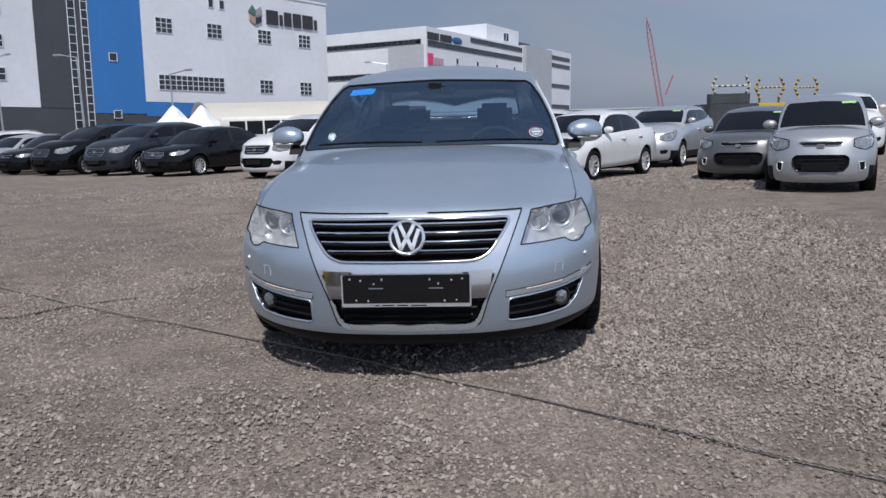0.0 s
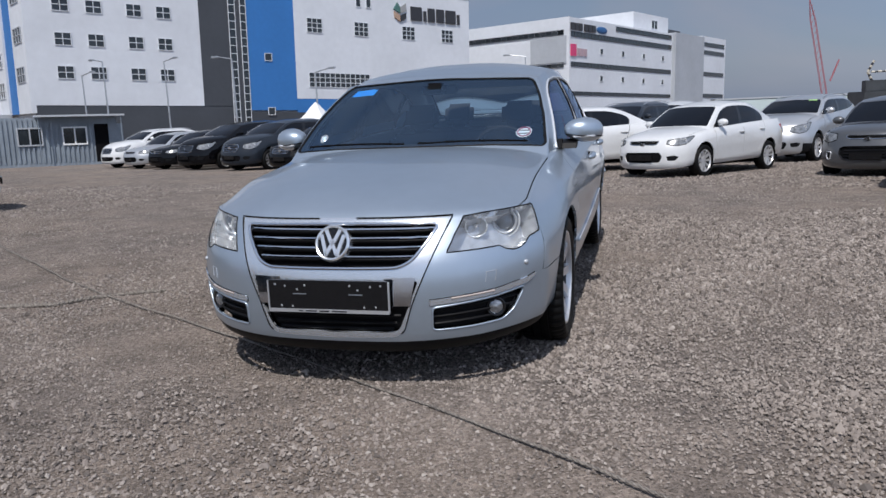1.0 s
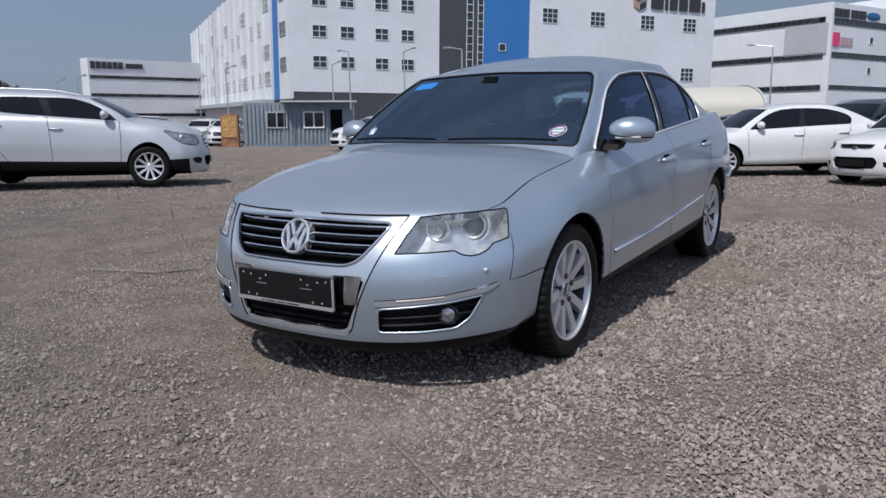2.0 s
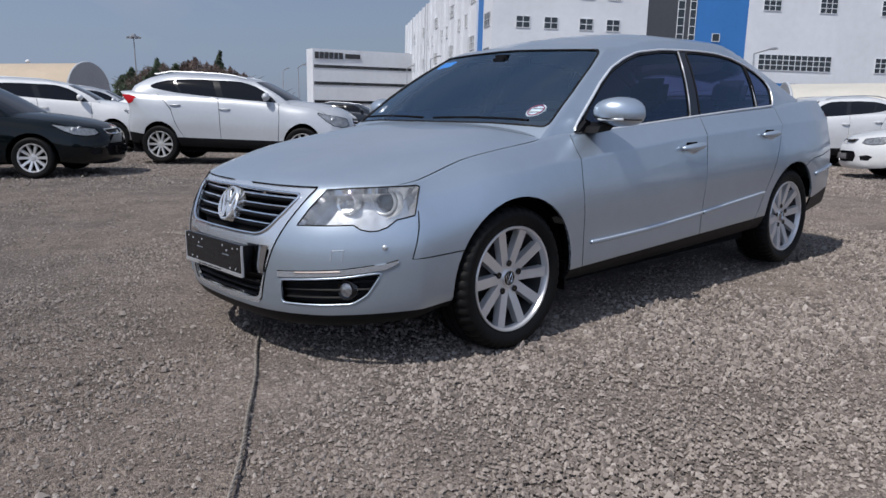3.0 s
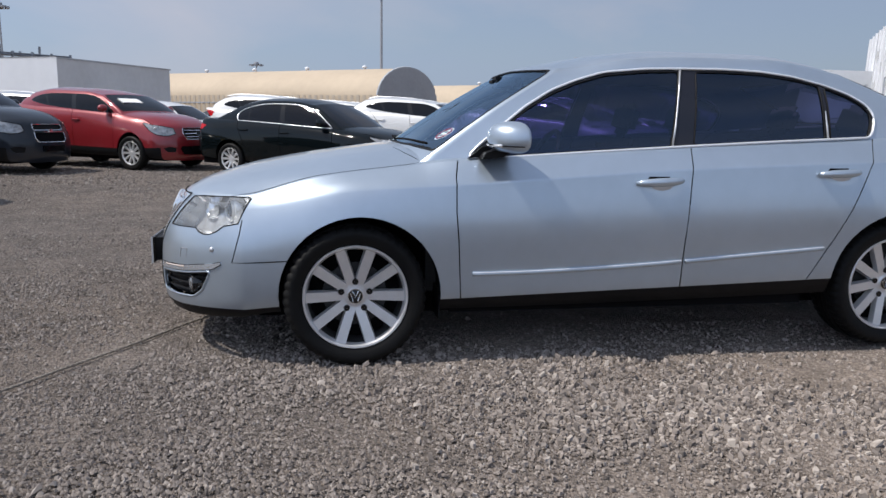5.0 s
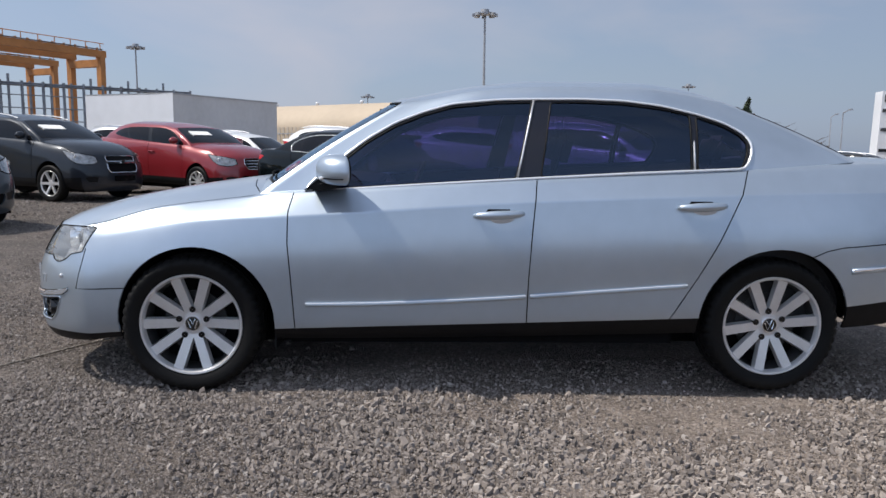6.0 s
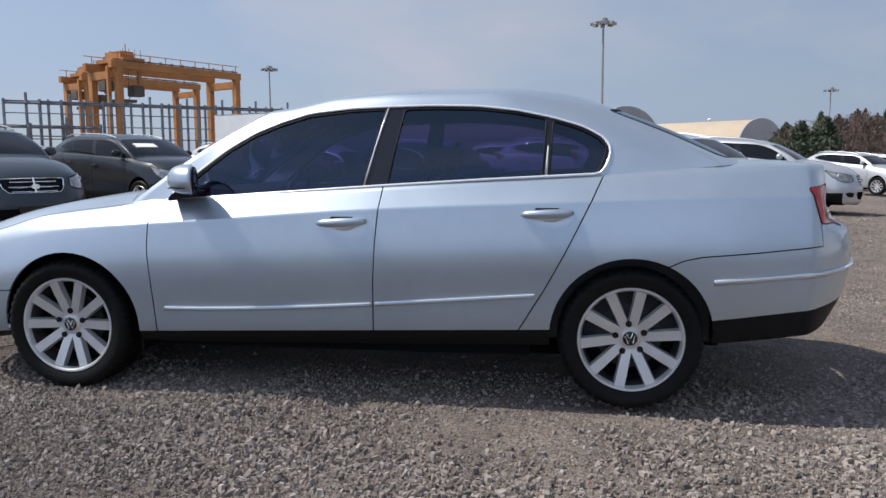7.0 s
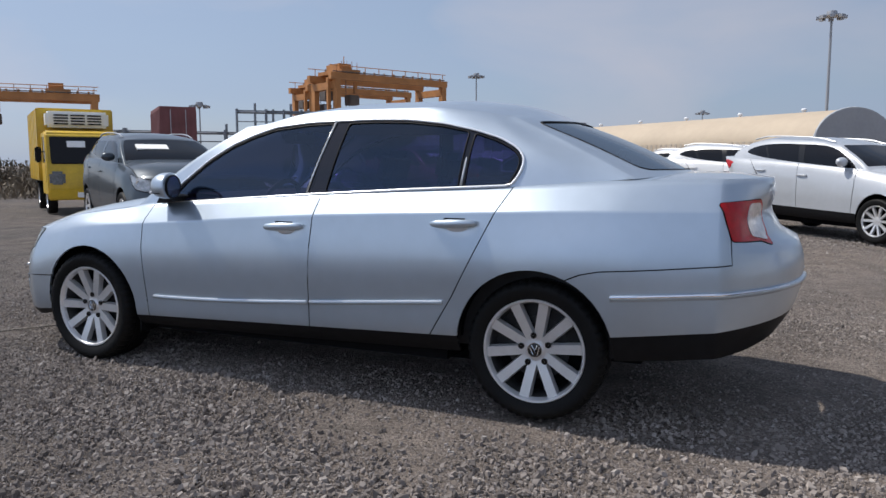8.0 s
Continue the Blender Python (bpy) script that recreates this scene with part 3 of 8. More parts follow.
    knife(bm, [(-.1, 4.14), (.60, 4.12), (.655, 4.2), (.66, 4.65), (-.1, 4.7)], "z", (LIDR,), TRUNK, None, (BODY,))
    knife(bm, ribbon([(.0, 4.14), (.60, 4.12), (.655, 4.2), (.66, 4.6)], w), "z", (LIDR,), SEAM, None, (BODY, TRUNK))


def pieces(bm, groups, flange=0.012, both=True, warp=None, inset=0.0):
    """Vertices, faces and normals of some groups, mirrored, with the edge of the sheet turned in."""
    grp, nl = bm.faces.layers.int["group"], bm.verts.layers.float_vector["skin"]
    fs = [f for f in bm.faces if f[grp] in groups]
    index, V, N, F = {}, [], [], []
    for f in fs:
        for v in f.verts:
            if v not in index:
                index[v] = len(V)
                V.append(v.co - v[nl] * inset)
                N.append(v[nl].copy())
        F.append([index[v] for v in f.verts])
    if flange:
        chosen = set(fs)
        edge = [(f, l) for f in fs for l in f.loops if sum(g in chosen for g in l.edge.link_faces) == 1 and not all(v.co.x < 1e-4 for v in l.edge.verts)]
        back = {}
        for f, l in edge:
            for v in l.edge.verts:
                if v not in back:
                    back[v] = (len(V), len(V) + 1)
                    V += [V[index[v]].copy(), V[index[v]] - v[nl] * flange]
                    out = sum((g.normal * 0 + (v.co - g.calc_center_median()) for g in v.link_faces if g in chosen), Vector())
                    out = out.normalized() if out.length > 1e-6 else v[nl]
                    N += [out, out]
        for f, l in edge:
            a, b = l.vert, l.link_loop_next.vert
            F.append([back[b][0], back[a][0], back[a][1], back[b][1]])
    if warp:
        V = [Vector(warp(p)) for p in V]
    L = (V, F, N)
    R = ([Vector((-p.x, p.y, p.z)) for p in V], [f[::-1] for f in F], [Vector((-n.x, n.y, n.z)) for n in N])
    return L, R


def join(L, R):
    n = len(L[0])
    V, F, N = list(L[0]), list(L[1]), list(L[2])
    weld = {i: i for i, p in enumerate(L[0]) if abs(p.x) < 1e-4}
    m = {}
    for i, p in enumerate(R[0]):
        if i in weld:
            m[i] = i
        else:
            m[i] = len(V)
            V.append(p)
            N.append(R[2][i])
    F += [[m[i] for i in f] for f in R[1]]
    return V, F, N


def loops(bm, groups):
    """The boundary lines round some groups, in order."""
    grp = bm.faces.layers.int["group"]
    fs = {f for f in bm.faces if f[grp] in groups}
    nxt = {}
    for f in fs:
        for l in f.loops:
            if sum(g in fs for g in l.edge.link_faces) == 1:
                nxt[l.vert] = l.link_loop_next.vert
    out = []
    while nxt:
        a, run = next(iter(nxt)), []
        while a in nxt:
            run.append(a.co.copy())
            a = nxt.pop(a)
        out.append(run)
    return sorted(out, key=len, reverse=True)


def half_line(loop):
    """A loop that touches the middle of the car, as an open line off it."""
    k = next((i for i, p in enumerate(loop) if p.x < 1e-4), 0)
    return [p for p in loop[k:] + loop[:k] if p.x > 1e-4]


def full_line(loop):
    """The same loop closed over both halves of the car."""
    half = half_line(loop)
    return half + [Vector((-p.x, p.y, p.z)) for p in reversed(half)]

# ---------------------------------------------------------------- ground
GRAVEL = mat("gravel_ground", (0.23, 0.205, 0.18), 0.95, vary=0.35, scale=1.3, bump=0.9, bscale=45, dark=(0.15, 0.135, 0.12))


def gravel_nodes():
    """Small stones, worn tracks and dusty patches over the lot."""
    nt = GRAVEL.node_tree
    b = nt.nodes["Principled BSDF"]
    co = nt.nodes.new("ShaderNodeTexCoord")
    vor, v2, big, ramp, ramp2, mix, bump = (nt.nodes.new(k) for k in ("ShaderNodeTexVoronoi", "ShaderNodeTexVoronoi", "ShaderNodeTexNoise", "ShaderNodeValToRGB", "ShaderNodeValToRGB", "ShaderNodeMixRGB", "ShaderNodeBump"))
    vor.inputs["Scale"].default_value, v2.inputs["Scale"].default_value = 90, 210
    big.inputs["Scale"].default_value, big.inputs["Detail"].default_value = 0.35, 7
    for n in (vor, v2, big):
        nt.links.new(co.outputs["Object"], n.inputs["Vector"])
    e = ramp.color_ramp.elements
    e[0].position, e[0].color, e[1].position, e[1].color = 0.1, (0.060, 0.050, 0.045, 1), 0.92, (0.355, 0.308, 0.275, 1)
    nt.links.new(vor.outputs["Color"], ramp.inputs[0])
    e = ramp2.color_ramp.elements
    e[0].position, e[0].color, e[1].position, e[1].color = 0.40, (0.160, 0.138, 0.125, 1), 0.64, (0.250, 0.200, 0.160, 1)
    nt.links.new(big.outputs["Fac"], ramp2.inputs[0])
    mid, m3 = nt.nodes.new("ShaderNodeTexNoise"), nt.nodes.new("ShaderNodeMixRGB")
    mid.inputs["Scale"].default_value, mid.inputs["Detail"].default_value, mid.inputs["Roughness"].default_value = 2.2, 9, 0.7
    r3 = nt.nodes.new("ShaderNodeValToRGB")
    r3.color_ramp.elements[0].position, r3.color_ramp.elements[0].color = 0.34, (0.72, 0.70, 0.69, 1)
    r3.color_ramp.elements[1].position, r3.color_ramp.elements[1].color = 0.62, (1.28, 1.25, 1.22, 1)
    nt.links.new(co.outputs["Object"], mid.inputs["Vector"])
    nt.links.new(mid.outputs["Fac"], r3.inputs[0])
    m3.blend_type = "MULTIPLY"
    m3.inputs[0].default_value = 1.0
    nt.links.new(mix.outputs[0], m3.inputs[1])
    nt.links.new(r3.outputs[0], m3.inputs[2])
    mix.inputs[0].default_value = 0.42
    nt.links.new(ramp.outputs[0], mix.inputs[1])
    nt.links.new(ramp2.outputs[0], mix.inputs[2])
    add = nt.nodes.new("ShaderNodeMath")
    add.operation = "ADD"
    nt.links.new(vor.outputs["Distance"], add.inputs[0])
    nt.links.new(v2.outputs["Distance"], add.inputs[1])
    bump.inputs["Strength"].default_value, bump.inputs["Distance"].default_value = 0.8, 0.014
    bump.invert = True
    nt.links.new(add.outputs[0], bump.inputs["Height"])
    # shallow ruts and scuffs under the grain
    rut, low = nt.nodes.new("ShaderNodeTexNoise"), nt.nodes.new("ShaderNodeBump")
    rut.inputs["Scale"].default_value, rut.inputs["Detail"].default_value, rut.inputs["Roughness"].default_value = 9.0, 8, 0.72
    low.inputs["Strength"].default_value, low.inputs["Distance"].default_value = 0.75, 0.03
    nt.links.new(co.outputs["Object"], rut.inputs["Vector"])
    nt.links.new(rut.outputs["Fac"], low.inputs["Height"])
    nt.links.new(low.outputs[0], bump.inputs["Normal"])
    nt.links.new(m3.outputs[0], b.inputs["Base Color"])
    nt.links.new(bump.outputs[0], b.inputs["Normal"])


gravel_nodes()
GRAVEL.node_tree.nodes["Principled BSDF"].inputs["Diffuse Roughness"].default_value = 1.0


def ground_sheet():
    near = [i * 0.12 for i in range(-40, 66)]
    xs = [-900, -400, -200, -120, -80, -55, -40, -30, -24, -19, -15, -12, -10, -8, -7, -6, -5.4] + near + [8.6, 10, 12, 15, 20, 30, 45, 70, 120, 250, 900]
    ys = [-900, -400, -200, -120, -80, -55, -40, -30, -24, -19, -15, -12, -10, -8, -7, -6, -5.4] + near + [8.6, 9.5, 10.5, 11.5, 13, 15, 17, 20, 24, 28, 34, 42, 52, 65, 80, 110, 160, 260, 900]
    V = []
    for y in ys:
        for x in xs:
            d = noise.fractal(Vector((x * 0.8, y * 0.8, 0)), 1.0, 2.0, 4) * 0.012 if abs(x) < 8 and abs(y) < 9 else 0
            V.append((x, y, slope(y) + d - 0.004))
    n = len(xs)
    F = [(j * n + i, j * n + i + 1, (j + 1) * n + i + 1, (j + 1) * n + i) for j in range(len(ys) - 1) for i in range(n - 1)]
    return tagged(obj("ground", V, F, GRAVEL, smooth=True), "grey-brown compacted gravel of an open car lot", "ground", kind="structure")


ground_sheet()
STONE = mat("stone", (0.30, 0.28, 0.255), 0.9, vary=0.4, scale=30)


def stone_nodes():
    nt = STONE.node_tree
    b = nt.nodes["Principled BSDF"]
    geo, ramp = nt.nodes.new("ShaderNodeNewGeometry"), nt.nodes.new("ShaderNodeValToRGB")
    e = ramp.color_ramp.elements
    e[0].color, e[1].color = (0.112, 0.095, 0.085, 1), (0.43, 0.384, 0.346, 1)
    for at, tone in ((0.42, (0.265, 0.226, 0.200, 1)), (0.85, (0.355, 0.307, 0.272, 1))):
        ramp.color_ramp.elements.new(at).color = tone
    nt.links.new(geo.outputs["Random Per Island"], ramp.inputs[0])
    nt.links.new(ramp.outputs[0], b.inputs["Base Color"])


stone_nodes()
STONE.node_tree.nodes["Principled BSDF"].inputs["Diffuse Roughness"].default_value = 1.0


def patches(x, y):
    """How thickly the stones lie: heaped in some places, worn down to dust in others."""
    a = np.sin(1.9 * x + .8 * np.sin(1.3 * y)) * np.sin(1.5 * y + .9 * np.sin(1.1 * x + 2.0))
    b = np.sin(5.3 * x + 2.2 * y + 1.4 * np.sin(2.9 * y)) * np.sin(4.1 * y - 1.7 * x + 1.0)
    return .5 + .30 * a + .20 * b


def gravel(count, lo, hi, small, large, seed, bare=.45, out=None, fade=.7, flat=False):
    """Loose crushed stones: angular lumps with a ridge on top, pressed into the ground."""
    rng = np.random.default_rng(seed)
    P = np.column_stack([rng.uniform(lo[0], hi[0], count), rng.uniform(lo[1], hi[1], count)])
    keep = rng.random(count) < np.clip(1 - bare + 2 * bare * patches(P[:, 0], P[:, 1]) - bare * .35, .12, 1)
    # thin out towards the edges of the patch
    rim = np.minimum(np.minimum(P[:, 0] - lo[0], hi[0] - P[:, 0]), np.minimum(P[:, 1] - lo[1], hi[1] - P[:, 1]))
    keep &= rng.random(count) < np.clip(rim / fade, 0, 1)
    if out:
        keep &= ~((P[:, 0] > out[0]) & (P[:, 0] < out[2]) & (P[:, 1] > out[1]) & (P[:, 1] < out[3]))
    P = P[keep]
    n = len(P)
    thick = np.clip(patches(P[:, 0], P[:, 1]), .1, 1)
    R = (small + (large - small) * rng.random(n) ** 2.6) * (.60 + .75 * thick)
    if flat:
        # flakes with a broad top that lies at any tilt
        base = np.array([(1, .1, -.9), (.1, .72, -.9), (-1, -.1, -.9), (-.1, -.72, -.9), (.82, .08, .26), (.08, .58, .26), (-.80, -.08, .26), (-.08, -.60, .26)], float)
        f = np.array([(4, 5, 6), (4, 6, 7), (0, 1, 5), (0, 5, 4), (1, 2, 6), (1, 6, 5), (2, 3, 7), (2, 7, 6), (3, 0, 4), (3, 4, 7)])
        tilt = .34
    else:
        base = np.array([(1, .15, -.25), (-.1, .85, -.25), (-1, -.1, -.25), (.1, -.85, -.25), (.46, .12, .54), (-.42, -.10, .48)], float)
        f = np.array([(0, 1, 4), (1, 5, 4), (1, 2, 5), (2, 3, 5), (3, 4, 5), (3, 0, 4)])
        tilt = .24
    m = len(base)
    V = base[None] * R[:, None, None] * rng.uniform(.72, 1.25, (n, m, 3)) + rng.normal(0, .12, (n, m, 3)) * R[:, None, None]
    V[:, :, 2] += V[:, :, 0] * rng.normal(0, tilt, n)[:, None] + V[:, :, 1] * rng.normal(0, tilt if flat else .05, n)[:, None]
    a = rng.uniform(0, 6.283, n)
    c, s = np.cos(a), np.sin(a)
    X, Y = V[:, :, 0] * c[:, None] - V[:, :, 1] * s[:, None], V[:, :, 0] * s[:, None] + V[:, :, 1] * c[:, None]
    zg = np.array([slope(y) for y in P[:, 1]])
    V = np.stack([X + P[:, :1], Y + P[:, 1:], V[:, :, 2] + (zg + R * rng.uniform(.05 if flat else -.05, .85 if flat else .45, n))[:, None]], 2).reshape(-1, 3)
    F = (f[None] + (np.arange(n) * m)[:, None, None]).reshape(-1, 3)
    return tagged(obj("gravel", V.tolist(), F.tolist(), STONE), "loose grey and buff crushed stones on the lot", "gravel", kind="stuff")


NEAR = (-3.0, -1.8, 3.3, 6.4)
gravel(196000, NEAR[:2], NEAR[2:], .0036, .0125, 3, .62, (-.75, 1.0, .3, 3.9))
gravel(72000, (.4, -.8), (3.9, 2.8), .0042, .0125, 8, .50, None, 1.2)
gravel(80000, (.6, .8), (3.9, 6.4), .0056, .0205, 9, .62, None, 1.2, True)
gravel(60, (.8, .8), (3.6, 6.2), .020, .034, 12, .5, None, .7, True)
gravel(1500, NEAR[:2], NEAR[2:], .011, .024, 5, .5)
gravel(72000, (-8, -4.5), (4.5, 9.5), .0055, .0145, 4, .5, (-2.4, -1.2, 2.7, 5.8))
gravel(30000, (-16, -9.0), (-7, 13), .012, .028, 6, .3)
gravel(30000, (-7, 9.0), (9, 18), .012, .030, 7, .3)

# ---------------------------------------------------------------- wheels


def wheel(parent, x, y, z, side, r=.322, w=.235, rim=.236, style=10, tread=True, simple=False, spin=0):
    """A wheel under a car: tyre, alloy rim with spokes, bolts and cap."""
    root = new("wheel")
    root.parent = parent
    root.matrix_basis = Matrix.Translation((x, y, z)) @ Matrix.Rotation(0 if side > 0 else math.pi, 4, "Z") @ Matrix.Rotation(radians(spin), 4, "X")
    key = (round(r, 3), round(w, 3), round(rim, 3), style, simple)
    if key in WHEELS:
        for me, name, lab in WHEELS[key]:
            o = new(name, me)
            o.parent = root
            tagged(o, lab)
        return root
    h = w / 2
    made = []
    bm = bmesh.new()
    prof = [(rim - .012, -h * .8), (rim + .03, -h * .96), (r - .028, -h * .97), (r - .008, -h * .84), (r, -h * .6)]
    if tread and not simple:
        for c in (-.045, 0.0, .045):
            prof += [(r, c - .006), (r - .007, c - .005), (r - .007, c + .005), (r, c + .006)]
    prof += [(r, h * .6), (r - .008, h * .84), (r - .022, h * .95), (r - .03, h * .985), (r - .045, h * .985), (rim + .028, h * .96), (rim + .006, h * .90), (rim - .004, h * .82)]
    add_lathe(bm, prof, 24 if simple else 144)
    if tread and not simple:
        for v in bm.verts:
            rr = math.hypot(v.co.y, v.co.z)
            if abs(v.co.x) > .05 and rr > r - .03 and int(round(math.atan2(v.co.z, v.co.y) / (2 * math.pi / 144))) % 3 == 0:
                v.co.y, v.co.z = v.co.y * (rr - .007) / rr, v.co.z * (rr - .007) / rr
    made.append(part("tyre", bm, RUBBER, root, "black rubber tyre with dusty sidewall", True, 35))
    bm = bmesh.new()
    add_lathe(bm, [(rim - .004, h * .80), (rim, h * .87), (rim - .003, h * .905), (rim - .011, h * .895), (rim - .018, h * .78), (rim - .021, h * .66)], 24 if simple else 72)
    xf = h * .62
    n = style
    for k in range(n):
        a = 2 * math.pi * (k + .5) / n
        m = Matrix.Rotation(a, 4, "X")
        r0, r1 = .045, rim - .014
        w0, w1 = (.0200, .0225) if n >= 10 else (.03, .026)
        w0, w1 = (w0 * .75, w1 * .85) if simple else (w0, w1)
        xh, xr = xf - .006, h * .80
        vs = [bm.verts.new(m @ Vector(p)) for p in ((xh, -w0, r0), (xh, w0, r0), (xr, w1, r1), (xr, -w1, r1), (xh - .03, -w0 - .004, r0), (xh - .03, w0 + .004, r0), (xr - .03, w1 + .006, r1), (xr - .03, -w1 - .006, r1))]
        for f in ((0, 1, 2, 3), (4, 7, 6, 5), (0, 4, 5, 1), (1, 5, 6, 2), (2, 6, 7, 3), (3, 7, 4, 0)):
            bm.faces.new([vs[i] for i in f])
    add_lathe(bm, [(.001, xf), (.036, xf), (.040, xf - .004), (.066, xf - .006), (.072, xf - .012), (.070, xf - .04), (.001, xf - .04)], 24)
    made.append(part("rim", bm, ALLOY, root, "silver ten-spoke alloy rim" if n == 10 else "silver alloy rim", True, 30))
    # inside of the rim, with its shade put into a dark grey
    bm = bmesh.new()
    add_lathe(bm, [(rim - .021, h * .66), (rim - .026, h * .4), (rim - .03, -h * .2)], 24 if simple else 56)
    made.append(part("rim_barrel", bm, SHADED_BARREL, root, "inside of the rim, its shade painted as dark grey", True))
    # black disc stands for the shade behind the spokes
    bm = bmesh.new()
    add_lathe(bm, [(.001, -.01), (rim - .03, -.01), (rim - .03, -.03), (.001, -.03)], 24)
    made.append(part("wheel_back", bm, GAP, root))
    if not simple:
        # disc coloured near black for the shade between the spokes
        bm = bmesh.new()
        add_lathe(bm, [(.06, .02), (.145, .02), (.145, .008), (.06, .008)], 40)
        made.append(part("brake_disc", bm, mat("brake_steel", (.05, .05, .052), .5, .6), root, "steel brake disc, coloured dark as shade behind the spokes", True, 40))
        bm = bmesh.new()
        add_lathe(bm, [(.001, xf + .004), (.029, xf + .003), (.033, xf - .001), (.033, xf - .01)], 28)
        made.append(part("centre_cap", bm, GLOSS_BLACK, root, "", True))
        bm = bmesh.new()
        add_lathe(bm, [(.0305, xf - .002), (.0315, xf + .005), (.0345, xf + .005), (.0355, xf - .002)], 28)
        made.append(part("cap_ring", bm, CHROME, root))
        for line in (((-.014, .022), (0, -.002), (.014, .022)), ((-.022, .013), (-.010, -.022), (0, -.004), (.010, -.022), (.022, .013))):
            made.append(part("cap_stroke", add_tube(bmesh.new(), [(xf + .004, *q) for q in line], .0030, 5), CHROME, root))
        for k in range(5):
            a = 2 * math.pi * k / 5
            bm = bmesh.new()
            add_lathe(bm, [(.001, xf + .001), (.012, xf + .001), (.0142, xf + .003), (.0148, xf - .02)], 14, Matrix.Translation((0, .066 * math.sin(a), .066 * math.cos(a))))
            made.append(part("wheel_bolt", bm, GLOSS_BLACK, root))
    WHEELS[key] = [(o.data, o.name.split(".")[0], o.get("label", "")) for o in made]
    return root


WHEELS = {}
# rim alloy darkened to hold the shade inside the wheel
SHADED_BARREL = mat("rim_barrel", (0.07, 0.07, 0.072), 0.5, 0.4, vary=.3, scale=12)


def islands(pair):
    """The separate patches of a pair of mirrored pieces."""
    out = []
    for V, F, N in pair:
        owner = list(range(len(V)))

        def find(i):
            while owner[i] != i:
                owner[i] = owner[owner[i]]
                i = owner[i]
            return i
        for f in F:
            for i in f[1:]:
                owner[find(i)] = find(f[0])
        sets = {}
        for f in F:
            sets.setdefault(find(f[0]), []).append(f)
        for fs in sets.values():
            ids = sorted({i for f in fs for i in f})
            m = {i: k for k, i in enumerate(ids)}
            out.append(([V[i] for i in ids], [[m[i] for i in f] for f in fs], [N[i] for i in ids]))
    return out


def nose_y(x, z):
    """How far back the nose lies at a place across it."""
    zs, ys = [.175, .235, .42, .55, .665, .747], [.07, .015, 0, .015, .07, .13]
    yf = float(np.interp(z, zs, ys))
    return yf + (.46 - yf) * bend(min(1, abs(x) / float(np.interp(z, zs, [.80, .835, .855, .845, .80, .765]))))


def flank_x(y, z):
    """Half the car's width at a place along its flank."""
    zz, xx = [l[3](y) for l in LEVELS], [l[2](y) for l in LEVELS]
    return float(np.interp(z, zz, xx))


# ---------------------------------------------------------------- the silver saloon


def both(name, bm_groups, mater, root, label="", flange=.012, inset=0.0, smooth=True, sides=True):
    L, R = pieces(SHELL, bm_groups, flange, inset=inset)
    if not L[0]:
        return []
    if sides:
        return [obj(name, *L[:2], mater, root, label, smooth, L[2]), obj(name, *R[:2], mater, root, label, smooth, R[2])]
    V, F, N = join(L, R)
    return [obj(name, V, F, mater, root, label, smooth, N)]


def mirror_tubes(name, lines, r, mater, root, label="", n=8, closed=False, flat=1.0, split=True):
    for sx in (1, -1):
        bm = bmesh.new()
        for ln in lines:
            add_tube(bm, [(p[0] * sx, p[1], p[2]) for p in ln], r, n, closed, flat)
        part(name, bm, mater, root, label, True)


